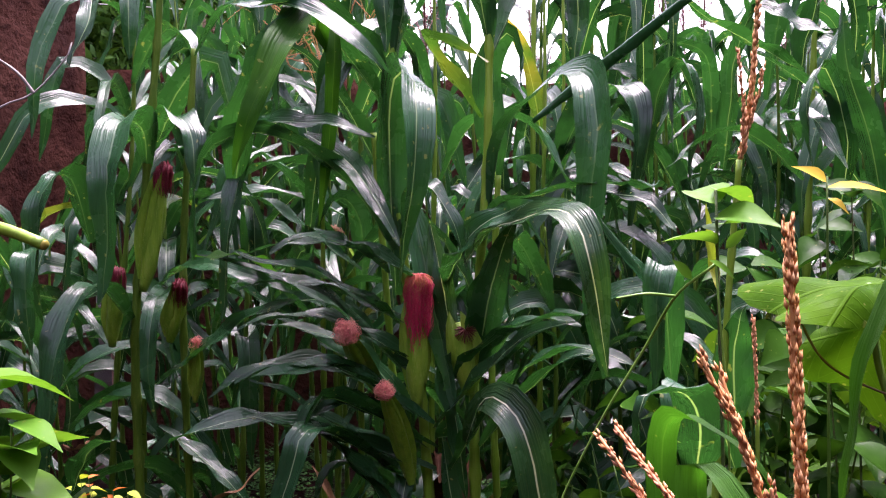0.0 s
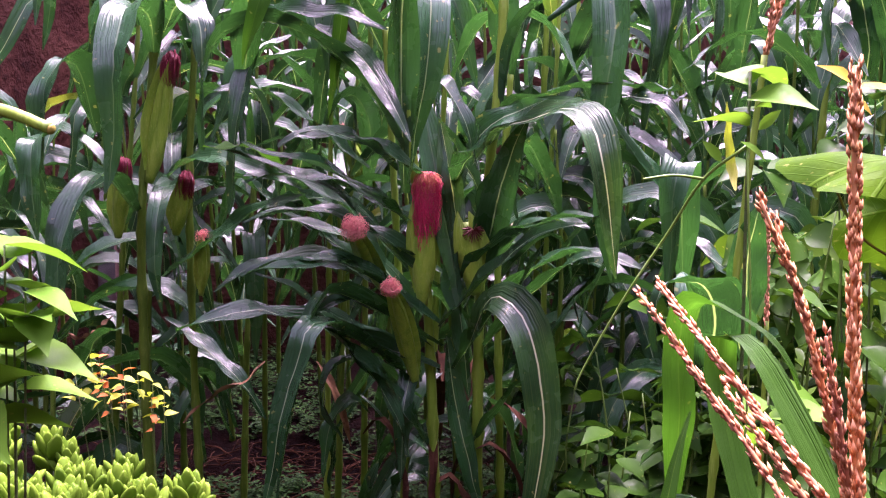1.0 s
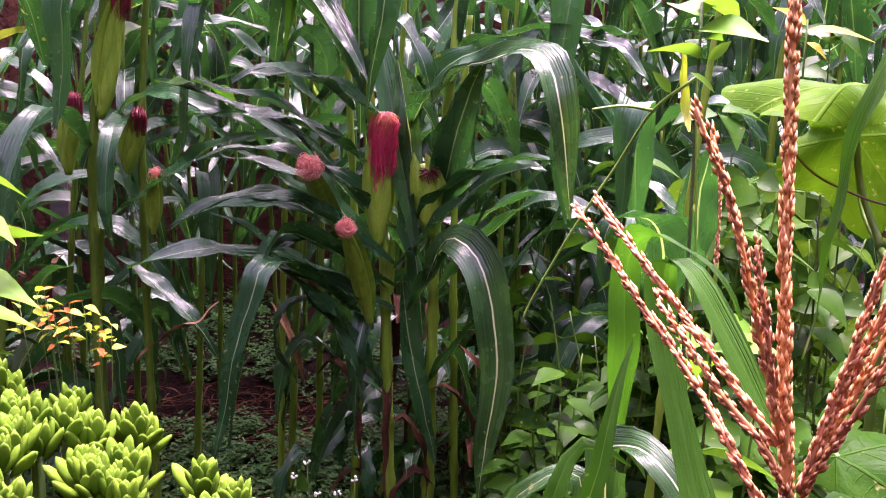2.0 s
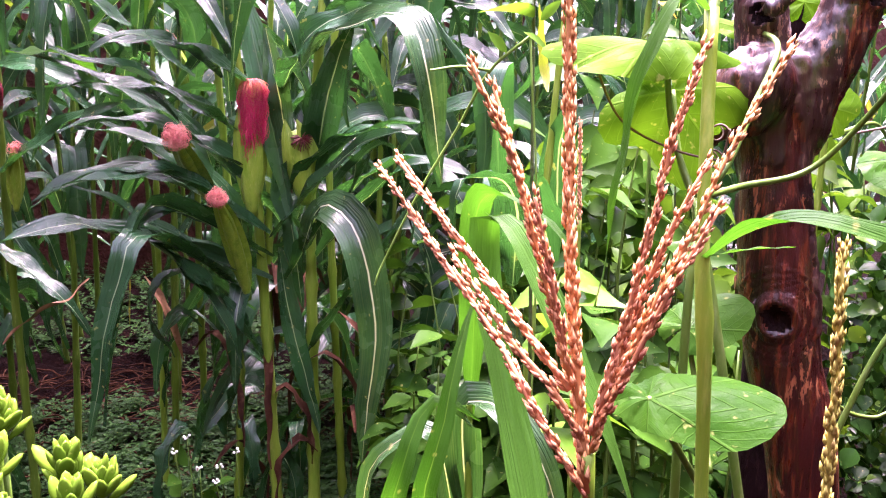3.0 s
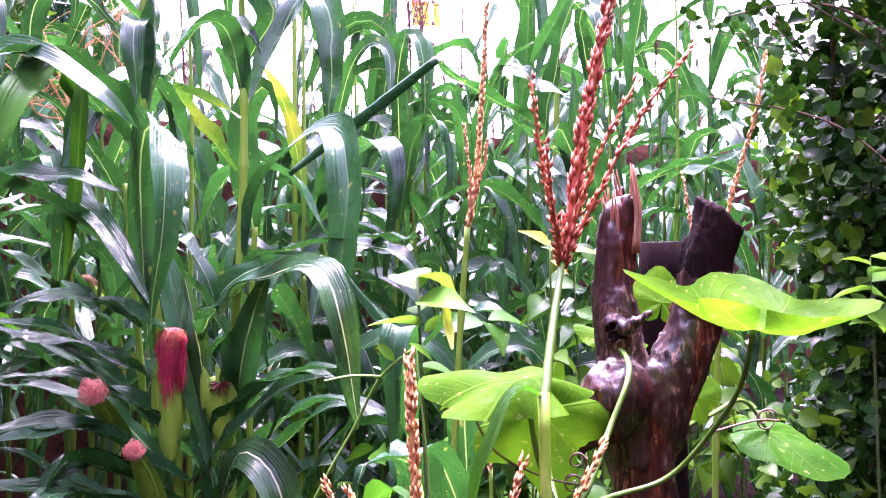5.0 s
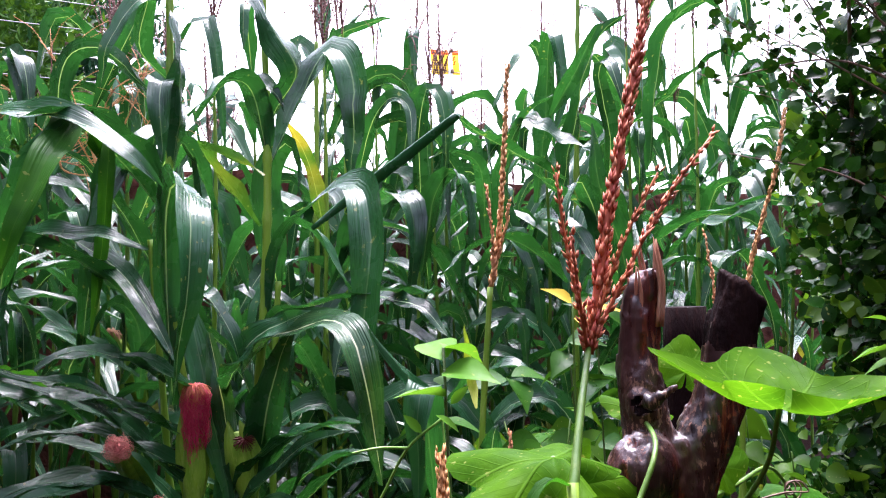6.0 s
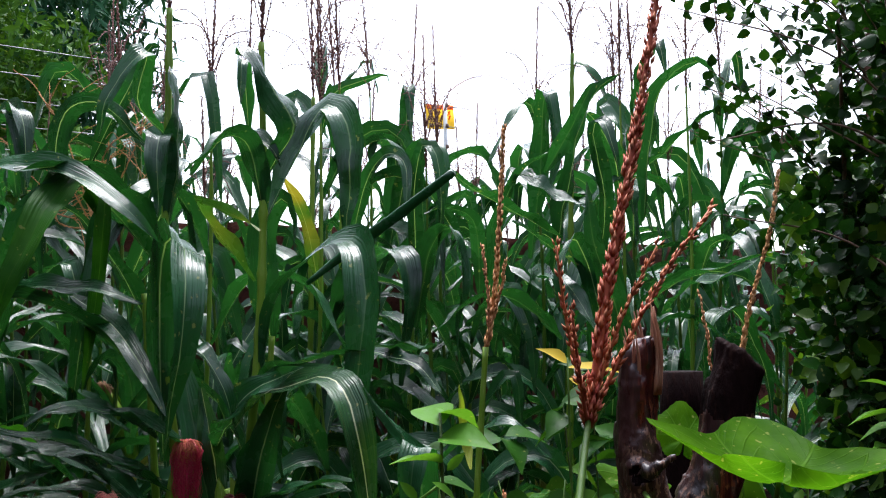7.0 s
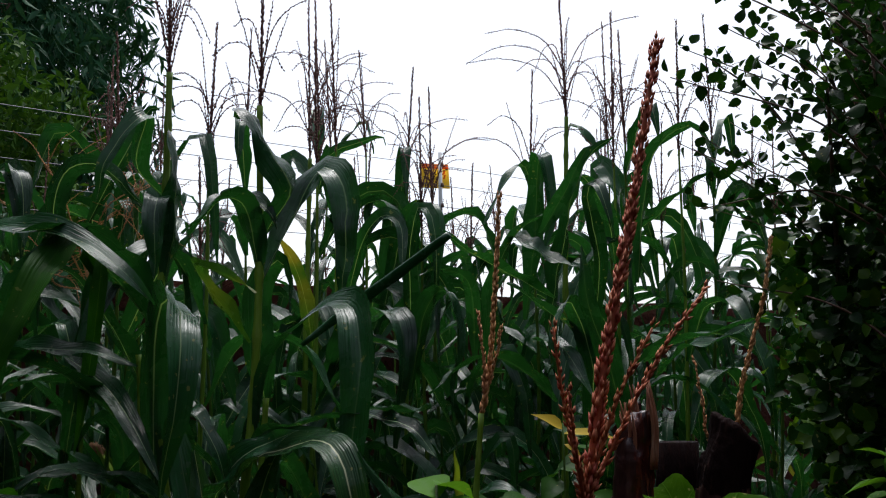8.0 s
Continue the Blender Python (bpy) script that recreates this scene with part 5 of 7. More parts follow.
def wild_maize(seed, height, low=0.1):
    """One of the plants of the standing crop, with leaves in two ranks."""
    rnd = random.Random(seed)
    lean = Vector((rnd.uniform(-0.06, 0.06), rnd.uniform(-0.06, 0.06), 1))
    pts = [Vector((0, 0, -0.03)), lean * height * 0.35, lean * height * 0.7 + Vector((0.02, 0, 0)), lean * height]
    plant = maize_plant(pts, STALK_LABEL, 0.0105, 0.0028, seed, material=M_STALK_SHADE)
    path = spline(pts, 60)
    az = rnd.uniform(0, 6.283)
    n = 18 if height > 1.5 else 14
    for i in range(n):
        v = low + (0.96 - low) * i / (n - 1)
        b = path[int(v * 59)]
        a = az + math.pi * (i % 2) + rnd.uniform(-1.0, 1.0)
        d = Vector((math.cos(a), math.sin(a), 0))
        ln = rnd.uniform(0.5, 0.75) * (1 - 0.45 * abs(v - 0.6)) * (0.62 if v > 0.82 else 1)
        steep = rnd.uniform(0.35, 1.1) + (0.4 if v > 0.8 else 0)
        p1 = b + d * ln * 0.22 + Vector((0, 0, ln * 0.26 * steep))
        p2 = b + d * ln * 0.48 + Vector((0, 0, ln * 0.30 * steep))
        p3 = b + d * ln * 0.66 + Vector((0, 0, ln * (0.1 * steep - 0.05)))
        p4 = b + d * ln * rnd.uniform(0.66, 0.8) - Vector((0, 0, ln * rnd.uniform(0.1, 0.4)))
        if rnd.random() < 0.45:
            p1 = b + d * ln * 0.2 + Vector((0, 0, ln * 0.3 * steep))
            p2 = b + d * ln * 0.38 + Vector((0, 0, ln * 0.5 * steep))
            p3 = p2 + d * ln * 0.09 - Vector((0, 0, ln * 0.05))
            p4 = p3 + d * ln * rnd.uniform(0.02, 0.14) - Vector((0, 0, ln * rnd.uniform(0.3, 0.5)))
        mt = M_BLADE_Y if rnd.random() < 0.1 and v < 0.55 else M_BLADE
        leaf(plant, [b, p1, p2, p3, p4], rnd.uniform(0.036, 0.074), rnd.choice((-1, 1)) * rnd.uniform(15, 120), mt, seed * 20 + i, seg=14)
    if height > 1.75:
        open_tassel(plant, path[-1], rnd.uniform(0.34, 0.46), seed + 70, rnd.uniform(0.5, 1.0), 9)
    return plant


kinds = [wild_maize(101 + i, h) for i, h in enumerate((1.95, 1.8, 2.05, 1.76, 1.9, 1.85, 2.1))]
spots = random.Random(17)
row = 0
for k in range(5):
    for i in range(13):
        s = -1.4 + i * 0.47 + spots.uniform(-0.15, 0.15) + (0.24 if k % 2 else 0)
        back = -0.35 - 0.56 * k + spots.uniform(-0.16, 0.16)
        q = on_wall(s, 0) + W_NRM * back
        if q.y < 2.75 or (-0.95 < q.x < -0.2 and q.y < 3.9) or q.x < -1.05 or (q.x > 1.0 and q.y < 3.2) or q.x > 4.2:
            continue
        m = pose(q.x, q.y, ground_height(q.x, q.y), 0, 0, spots.uniform(0, 360)) @ Matrix.Diagonal((1, 1, spots.uniform(0.9, 1.04), 1))
        squat = Matrix.Diagonal((1, 1, 0.82 if 0.45 < q.x < 0.85 and q.y < 3.8 else 1, 1))
        if row < len(kinds):
            kinds[row].matrix_basis = m @ squat
        else:
            copy_thing(kinds[spots.randrange(len(kinds))], pose(q.x, q.y, ground_height(q.x, q.y), 0, 0, spots.uniform(0, 360)) @ squat)
        row += 1
for i, (x, y) in enumerate(((0.0, 3.05), (0.42, 3.15), (0.72, 3.3), (1.0, 3.35), (1.3, 3.25), (0.15, 3.5), (0.55, 3.7), (0.9, 3.75), (1.25, 3.7), (1.6, 3.6), (-0.15, 3.9), (0.3, 4.0), (1.5, 4.2), (0.75, 4.2))):
    copy_thing(kinds[(3 * i + 1) % len(kinds)], pose(x, y, ground_height(x, y), 0, 0, 113 * i) @ Matrix.Diagonal((1, 1, 0.94 + 0.03 * (i % 4), 1)))
bare = [wild_maize(151 + i, h, 0.42) for i, h in enumerate((1.9, 1.75, 2.0))]
for i, (x, y) in enumerate(((-0.32, 2.72), (-0.62, 2.9), (-0.85, 3.1), (-0.4, 3.3), (-0.7, 3.55), (-0.95, 2.75), (-0.25, 3.65), (-0.55, 3.9), (-0.88, 3.8))):
    m = pose(x, y, ground_height(x, y), 0, 0, 77 * i)
    if i < 3:
        bare[i].matrix_basis = m
    else:
        copy_thing(bare[i % 3], m)
low = [wild_maize(131 + i, h) for i, h in enumerate((1.15, 1.3, 1.0))]
for i, (x, y) in enumerate(((-1.05, 2.6), (-0.9, 2.95), (-1.15, 2.75), (-1.3, 2.5), (-1.4, 2.9), (0.05, 2.7), (0.25, 2.6), (-1.2, 3.6), (0.45, 2.85), (-1.25, 3.2), (0.7, 3.0), (0.6, 2.6), (0.12, 3.0), (1.0, 3.1), (-0.95, 2.4), (0.3, 2.95))):
    m = pose(x, y, ground_height(x, y), 0, 0, 57 * i)
    if i < 3:
        low[i].matrix_basis = m
    else:
        copy_thing(low[i % 3], m)

# ---- things close to the camera ----
# forked post
def forked_post():
    """A forked limb set in the ground: limbs fused into one skin, peeling bark, knots."""
    root = base("forked_post", (0.46, 0.74, 0), "forked wet wooden post with peeling bark", "post")
    bm = bmesh.new()
    tube(bm, [(0.47, 0.735, -0.05), (0.455, 0.738, 0.5), (0.438, 0.74, 0.869), (0.413, 0.745, 0.994), (0.403, 0.75, 1.072), (0.40, 0.755, 1.118), (0.403, 0.76, 1.16), (0.41, 0.765, 1.185)],
         (0.03, 0.028, 0.0255, 0.024, 0.0225, 0.0215, 0.021, 0.024, 0.025, 0.016), 30, 90)
    tops = tube(bm, [(0.402, 0.757, 1.10), (0.394, 0.765, 1.175), (0.389, 0.77, 1.222), (0.389, 0.775, 1.25), (0.395, 0.776, 1.30)], (0.02, 0.0235, 0.0155, 0.0135, 0.0125), 30, 60)
    for i, v in enumerate(tops[-1]):
        v.co.z += 0.03 * noise.noise(Vector((i * 0.55, 2, 5))) + (0.014 if v.co.x > 0.397 else -0.012)
    saw = tube(bm, [(0.402, 0.762, 1.11), (0.418, 0.765, 1.158), (0.438, 0.765, 1.197), (0.451, 0.765, 1.233), (0.457, 0.765, 1.265), (0.466, 0.766, 1.294)], (0.02, 0.023, 0.0195, 0.018, 0.017, 0.0175), 30, 50)
    for v in saw[-1]:
        v.co.z -= (v.co.x - 0.466) * 0.55
    bmesh.ops.create_uvsphere(bm, u_segments=24, v_segments=16, radius=1, matrix=pose(0.379, 0.747, 1.168, 0, 25, 0) @ Matrix.Diagonal((0.023, 0.021, 0.027, 1)))
    tube(bm, [(0.375, 0.74, 1.152), (0.36, 0.733, 1.146), (0.349, 0.73, 1.137)], (0.014, 0.008, 0.003), 14, 10, 0.3, 2, 70)
    tube(bm, [(0.380, 0.750, 1.213), (0.392, 0.738, 1.222), (0.404, 0.732, 1.231)], (0.0045, 0.0024, 0.0012), 8, 8, 0.2)
    raw = bpy.data.meshes.new("post_skin")
    bm.to_mesh(raw)
    bm.free()
    tmp = new("post_skin", raw)
    mod = tmp.modifiers.new("fuse", "REMESH")
    mod.mode, mod.voxel_size = "VOXEL", 0.0023
    soft = tmp.modifiers.new("soft", "SMOOTH")
    soft.factor, soft.iterations = 0.5, 7
    skin = bpy.data.meshes.new_from_object(tmp.evaluated_get(bpy.context.evaluated_depsgraph_get()))
    bpy.data.objects.remove(tmp)
    bm = bmesh.new()
    bm.from_mesh(skin)
    bm.normal_update()
    knots = [(Vector(c), q) for c, q in (((0.397, 0.723, 1.024), 0.0115), ((0.381, 0.75, 1.214), 0.009), ((0.453, 0.748, 1.225), 0.006))]

    def bark_here(p):
        q = Vector((p.x * 34, p.y * 34, p.z * 9))
        edge = noise.noise(q) + 0.45 * noise.noise(Vector((p.x * 130, p.y * 130, p.z * 26)))
        return edge + max(-0.7, min(0.3, (p.z - 1.11) * 6.0))
    for v in bm.verts:
        p = v.co
        lift = 0.0022 if bark_here(p) > 0.12 else 0.0
        crack = noise.noise(Vector((p.x * 260, p.y * 260, p.z * 40)))
        lift += 0.0009 * crack + 0.0014 * noise.noise(Vector((p.x * 90, p.y * 90, p.z * 14)))
        if lift > 0.0015:
            lift += 0.0007 * noise.noise(p * 240)
        for c, q in knots:
            d = (p - c).length
            if d < 3 * q:
                ring = q * (1 + 0.35 * noise.noise((p - c) * 90))
                lift += 0.36 * q * math.exp(-((d - ring) / (0.42 * q)) ** 2) - 0.6 * q * math.exp(-(d / (0.6 * ring)) ** 2) + 0.08 * q * math.sin(d / q * 14)
        v.co = p + v.normal * lift
    for f in bm.faces:
        c = f.calc_center_median()
        # Knot hollows get the black material as painted shade; the sawn tip is charred.
        f.material_index = 2 if any((c - k).length < q * (0.75 + 0.4 * noise.noise((c - k) * 120)) for k, q in knots) or (c.x > 0.436 and c.z > 1.26 + 0.025 * noise.noise(c * 45) + 0.006 * noise.noise(c * 160)) else 1 if bark_here(c) > 0.12 else 0
    trunk = part("trunk", bm, M_BARE, root, "reddish wet trunk with peeling dark bark")
    trunk.data.materials.append(M_BARK)
    trunk.data.materials.append(M_CHAR)
    rnd = random.Random(8)
    for k in range(18):
        turn = rnd.uniform(0, 6.283)
        x, y = 0.394 + 0.0115 * math.cos(turn), 0.7755 + 0.0115 * math.sin(turn)
        ln, a = rnd.uniform(0.03, 0.045) + 1.1 * (x - 0.381), rnd.uniform(-0.2, 0.15)
        w = rnd.uniform(0.0016, 0.0032)
        bm = bmesh.new()
        tube(bm, [(x, y, 1.268), (x + 0.002, y - 0.002, 1.268 + ln * 0.5), (x + 0.02 * a, y - 0.004, 1.268 + ln)], (w, w * 0.8, 0.0003), 5, 8, 0.3, k, 90)
        part("splinter", bm, M_SPLINT, trunk, "pale torn splinter")


forked_post()
bm = bmesh.new()
tube(bm, [(0.53, 1.0, -0.05), (0.522, 1.0, 0.7), (0.517, 1.0, 1.272)], (0.026, 0.023, 0.021), 20, 40, 0.08, 12, 25)
tagged(part("fence_post", bm, M_CHAR, None), "dark sawn-off post behind the forked one", "post")

# maize with the orange tassel
plant_a = maize_plant([(0.25, 0.55, -0.02), (0.238, 0.52, 0.5), (0.214, 0.475, 0.98), (0.21, 0.468, 1.05)], "young maize plant with a spreading orange tassel", 0.0055, 0.0026, 21, "young maize in front")
tassel(plant_a, [(0.21, 0.468, 1.035), (0.203, 0.472, 1.102), (0.2, 0.478, 1.164), (0.199, 0.487, 1.236)],
       [[(0.21, 0.468, 1.033), (0.188, 0.475, 1.07), (0.181, 0.49, 1.084), (0.159, 0.51, 1.115), (0.136, 0.535, 1.147)],
        [(0.206, 0.468, 1.057), (0.195, 0.462, 1.077), (0.18, 0.47, 1.094), (0.161, 0.49, 1.121)],
        [(0.202, 0.468, 1.075), (0.18, 0.485, 1.104), (0.161, 0.505, 1.128), (0.142, 0.53, 1.152)],
        [(0.203, 0.468, 1.077), (0.196, 0.466, 1.099), (0.187, 0.464, 1.129), (0.177, 0.463, 1.16), (0.163, 0.463, 1.191)],
        [(0.183, 0.466, 1.144), (0.178, 0.472, 1.163), (0.173, 0.48, 1.183)],
        [(0.212, 0.468, 1.06), (0.22, 0.46, 1.099), (0.23, 0.452, 1.137), (0.241, 0.45, 1.161)],
        [(0.211, 0.468, 1.058), (0.218, 0.46, 1.099), (0.223, 0.45, 1.14), (0.227, 0.447, 1.168), (0.236, 0.447, 1.199)],
        [(0.211, 0.468, 1.051), (0.218, 0.465, 1.078), (0.232, 0.463, 1.114), (0.244, 0.465, 1.137), (0.254, 0.468, 1.161), (0.264, 0.47, 1.177), (0.276, 0.472, 1.199)],
        [(0.2, 0.468, 1.088), (0.192, 0.46, 1.117), (0.184, 0.455, 1.148)],
        [(0.211, 0.468, 1.058), (0.22, 0.455, 1.088), (0.228, 0.445, 1.116), (0.242, 0.44, 1.147)]], M_TASSEL, 0.0013, 51, 0.0021, 0.0026, "orange-brown tassel with pinkish spikelets")
TO_EYE = (-0.1, -1, 0.45)
plant_h = maize_plant([(0.245, 0.95, -0.02), (0.24, 0.94, 0.4), (0.232, 0.93, 0.72), (0.228, 0.93, 0.9)], "leafy young maize plant with bright green blades", 0.008, 0.003, 27, "young maize in front")
leaf(plant_h, [(0.236, 0.94, 0.6), (0.176, 0.76, 0.86), (0.188, 0.75, 0.95), (0.205, 0.78, 1.007), (0.212, 0.79, 1.022)], 0.024, 0, M_BLADE_N, 1, face=TO_EYE, fold=0.8)
leaf(plant_h, [(0.23, 0.93, 0.88), (0.228, 0.91, 0.977), (0.227, 0.92, 1.032), (0.231, 0.91, 1.07), (0.243, 0.87, 1.079), (0.264, 0.83, 1.073), (0.276, 0.81, 1.057), (0.284, 0.8, 1.035)], 0.026, 0, M_BLADE_N, 2)
leaf(plant_a, [(0.218, 0.485, 0.9), (0.2, 0.6, 1.03), (0.195, 0.645, 1.095), (0.2, 0.635, 1.108), (0.208, 0.615, 1.1), (0.218, 0.59, 1.078), (0.229, 0.565, 1.052), (0.238, 0.54, 1.028), (0.25, 0.52, 0.985)], 0.019, 0, M_BLADE_N, 3, face=(0.35, -1, 0.6), seg=34, fold=0.3)
leaf(plant_h, [(0.238, 0.94, 0.55), (0.163, 0.83, 0.82), (0.168, 0.82, 0.895), (0.184, 0.84, 0.925), (0.199, 0.83, 0.933), (0.222, 0.82, 0.92)], 0.027, 0, M_BLADE_N, 4, face=TO_EYE)
leaf(plant_h, [(0.234, 0.94, 0.75), (0.222, 0.92, 0.88), (0.236, 0.89, 0.908), (0.253, 0.86, 0.904), (0.27, 0.84, 0.882), (0.282, 0.83, 0.85), (0.288, 0.82, 0.81)], 0.034, 0, M_BLADE_S, 8, face=(-0.1, -0.8, 1))
leaf(plant_h, [(0.238, 0.94, 0.66), (0.205, 0.93, 0.85), (0.188, 0.93, 0.868), (0.167, 0.94, 0.852), (0.146, 0.95, 0.825), (0.138, 0.95, 0.78), (0.136, 0.95, 0.72)], 0.022, 0, M_BLADE_S, 9, face=(-0.2, -0.7, 1))

plant_b = maize_plant([(0.30, 0.50, -0.02), (0.285, 0.5, 0.6), (0.266, 0.50, 1.038), (0.262, 0.505, 1.115), (0.266, 0.525, 1.212)], "young maize plant with a narrow folded leaf and red tassel", 0.0042, 0.0028, 22, "young maize in front")
bm = bmesh.new()
tube(bm, [(0.266, 0.525, 1.205), (0.279, 0.553, 1.24), (0.293, 0.582, 1.27)], (0.0026, 0.0021, 0.0016), 8, 12)
part("peduncle", bm, M_GREEN_STEM, plant_b, "thin green stem under the tassel")
tassel(plant_b, [(0.293, 0.582, 1.266), (0.307, 0.585, 1.342), (0.325, 0.59, 1.416), (0.352, 0.605, 1.53)],
       [[(0.292, 0.582, 1.274), (0.279, 0.57, 1.322), (0.273, 0.565, 1.36)],
        [(0.295, 0.582, 1.277), (0.311, 0.575, 1.324), (0.329, 0.57, 1.36)],
        [(0.296, 0.582, 1.274), (0.332, 0.58, 1.339), (0.367, 0.585, 1.383)],
        [(0.292, 0.582, 1.269), (0.281, 0.56, 1.305), (0.276, 0.55, 1.327)],
        [(0.293, 0.582, 1.269), (0.308, 0.60, 1.303), (0.316, 0.61, 1.34)]], M_TASSEL_R, 0.0012, 61, 0.0038, 0.0031, "upright dark red tassel", 1.5, 2.2)
leaf(plant_b, [(0.265, 0.525, 1.21), (0.251, 0.51, 1.216), (0.239, 0.50, 1.205), (0.229, 0.495, 1.18), (0.221, 0.49, 1.139), (0.216, 0.49, 1.10)], 0.0095, 60, M_BLADE_N, 5)
leaf(plant_b, [(0.262, 0.505, 1.114), (0.269, 0.48, 1.13), (0.279, 0.45, 1.14), (0.306, 0.44, 1.133), (0.329, 0.445, 1.123), (0.341, 0.45, 1.107), (0.345, 0.455, 1.078), (0.348, 0.46, 1.04)], 0.0145, 40, M_BLADE_N, 6, seg=30)
leaf(plant_b, [(0.262, 0.50, 1.117), (0.275, 0.49, 1.122), (0.288, 0.48, 1.125)], 0.003, 0, M_BLADE_N, 7)

plant_d = maize_plant([(0.33, 0.47, -0.02), (0.315, 0.47, 0.7), (0.305, 0.47, 1.0)], "young maize plant with a fresh yellow tassel spike", 0.006, 0.0025, 23, "young maize in front")
tassel(plant_d, [(0.305, 0.47, 0.99), (0.304, 0.47, 1.069), (0.304, 0.475, 1.126)], [], M_TASSEL_Y, 0.0013, 71, 0.0028, 0.0028, "pale yellow fresh tassel spike")

plant_f = maize_plant([(0.80, 1.50, -0.02), (0.80, 1.5, 0.7), (0.812, 1.5, 1.225)], "thin maize plant with a rust-coloured tassel spike", 0.008, 0.004, 24, "young maize in front")
tassel(plant_f, [(0.812, 1.5, 1.21), (0.832, 1.5, 1.323), (0.873, 1.5, 1.451), (0.902, 1.52, 1.55)], [[(0.812, 1.5, 1.20), (0.75, 1.45, 1.25), (0.746, 1.45, 1.29), (0.74, 1.46, 1.359)]], M_TASSEL, 0.0018, 81, 0.006, 0.005, "rust-coloured tassel spike")


plant_g = maize_plant([(0.47, 1.52, -0.02), (0.462, 1.5, 0.6), (0.457, 1.5, 0.94)], "small maize plant with a thin dry tassel", 0.006, 0.003, 25, "young maize in front")
tassel(plant_g, [(0.457, 1.5, 0.93), (0.455, 1.5, 1.0), (0.452, 1.5, 1.08)], [], M_TASSEL, 0.0014, 85, 0.005, 0.004, "thin dry tassel")

bm = bmesh.new()
tube(bm, [(-0.9, 1.92, 1.235), (-0.76, 1.875, 1.205), (-0.682, 1.85, 1.179)], (0.010, 0.0115, 0.011), 12, 16, 0.08, 3, 40)
snapped = maize_plant([(-0.98, 1.95, -0.02), (-0.97, 1.94, 0.7), (-0.93, 1.93, 1.15), (-0.89, 1.92, 1.236)], "snapped maize stalk bent over beside the wall", 0.011, 0.010, 26)
part("broken_end", bm, M_STALK, snapped, "cut hollow stalk end")
bm = bmesh.new()
tube(bm, [(-0.684, 1.8508, 1.18), (-0.678, 1.848, 1.1775)], (0.0095, 0.0085), 12, 3)
part("pith", bm, M_TASSEL_Y, snapped, "pale pith of the cut end")

for pts in ([(-0.885, 1.915, 1.236), (-0.83, 1.85, 1.36), (-0.727, 1.8, 1.414), (-0.668, 1.8, 1.437), (-0.609, 1.8, 1.497), (-0.60, 1.8, 1.52)], [(-0.668, 1.8, 1.437), (-0.69, 1.79, 1.47), (-0.73, 1.79, 1.50)]):
    bm = bmesh.new()
    tube(bm, pts, (0.003, 0.0022, 0.0012), 6, 22, 0.15, 5, 60)
    part("dead_branch", bm, M_PALE, snapped, "thin bleached dead branch")

# squash vine
def lobed_leaf(centre, normal, tip, radius, seed=0, dish=0.15, lobes=0.2, droop=0.0, point=0.0):
    """A five-lobed squash leaf: notched at the stem, toothed and dished."""
    bm = bmesh.new()
    uvl = bm.loops.layers.uv.new("UVMap")
    nrm = Vector(normal).normalized()
    t = Vector(tip)
    t = (t - nrm * t.dot(nrm)).normalized()
    s = t.cross(nrm)
    rings, count = 9, 72
    grid = []
    for i in range(1, rings + 1):
        v = i / rings
        row = []
        for j in range(count + 1):
            a = math.pi * (2 * j / count - 1) * 0.965
            q = 1 - lobes * (0.5 - 0.5 * math.cos(5 * a)) * v - 0.28 * (abs(a) / math.pi) ** 2 + 0.16 * math.cos(a) + point * max(0, math.cos(a)) ** 5 - 0.35 * point * math.sin(a) ** 2
            q += (0.013 * math.sin(j * 2.618) + 0.05 * noise.noise(Vector((j * 0.3, seed, 2)))) * v * v
            r = radius * v * q
            crease = min(abs(a - k * 1.05) for k in (-2, -1, 0, 1, 2)) * v
            up = -dish * radius * v * v - 0.02 * radius * math.exp(-(crease / 0.07) ** 2) + 0.05 * radius * math.cos(5 * a) * v + 0.07 * radius * noise.noise(Vector((math.cos(a) * 1.5 * v, math.sin(a) * 1.5 * v, seed)))
            p = Vector(centre) + t * (r * math.cos(a)) + s * (r * math.sin(a)) + nrm * up
            p.z -= droop * radius * v * v
            row.append(bm.verts.new(p))
        grid.append(row)
    mid = bm.verts.new(Vector(centre))
    for j in range(count):
        f = bm.faces.new((mid, grid[0][j], grid[0][j + 1]))
        for lp, uv in zip(f.loops, (((j + 0.5) / count, 0), (j / count, 1 / rings), ((j + 1) / count, 1 / rings))):
            lp[uvl].uv = uv
        for i in range(rings - 1):
            f = bm.faces.new((grid[i][j], grid[i + 1][j], grid[i + 1][j + 1], grid[i][j + 1]))
            for lp, (jj, ii) in zip(f.loops, ((j, i), (j, i + 1), (j + 1, i + 1), (j + 1, i))):
                lp[uvl].uv = (jj / count, (ii + 1) / rings)
    return bm


M_HEART = veined_leaf("bean_vine_leaf", (0.012, 0.065, 0.004), (0.028, 0.1, 0.007), (0.04, 0.12, 0.013), 0.4, 0.38, 0.03)
vine = base("squash_vine", (0.40, 0.62, 0), "squash vine with bright green lobed leaves round the post", "vine")


def vine_stem(points, r0, r1, name="stem"):
    bm = bmesh.new()
    tube(bm, points, (0.68 * r0, 0.34 * (r0 + r1), 0.68 * r1), 10, len(points) * 7, 0.06, 3, 60)
    return part(name, bm, M_GREEN_STEM, vine)


def squash(centre, normal, tip, radius, foot, seed, material=None, **more):
    material = material or M_SQUASH
    part("leaf", lobed_leaf(centre, normal, tip, radius, seed, **more), material, vine)
    if foot:
        vine_stem([centre, *foot], 0.0022, 0.0032, "petiole")


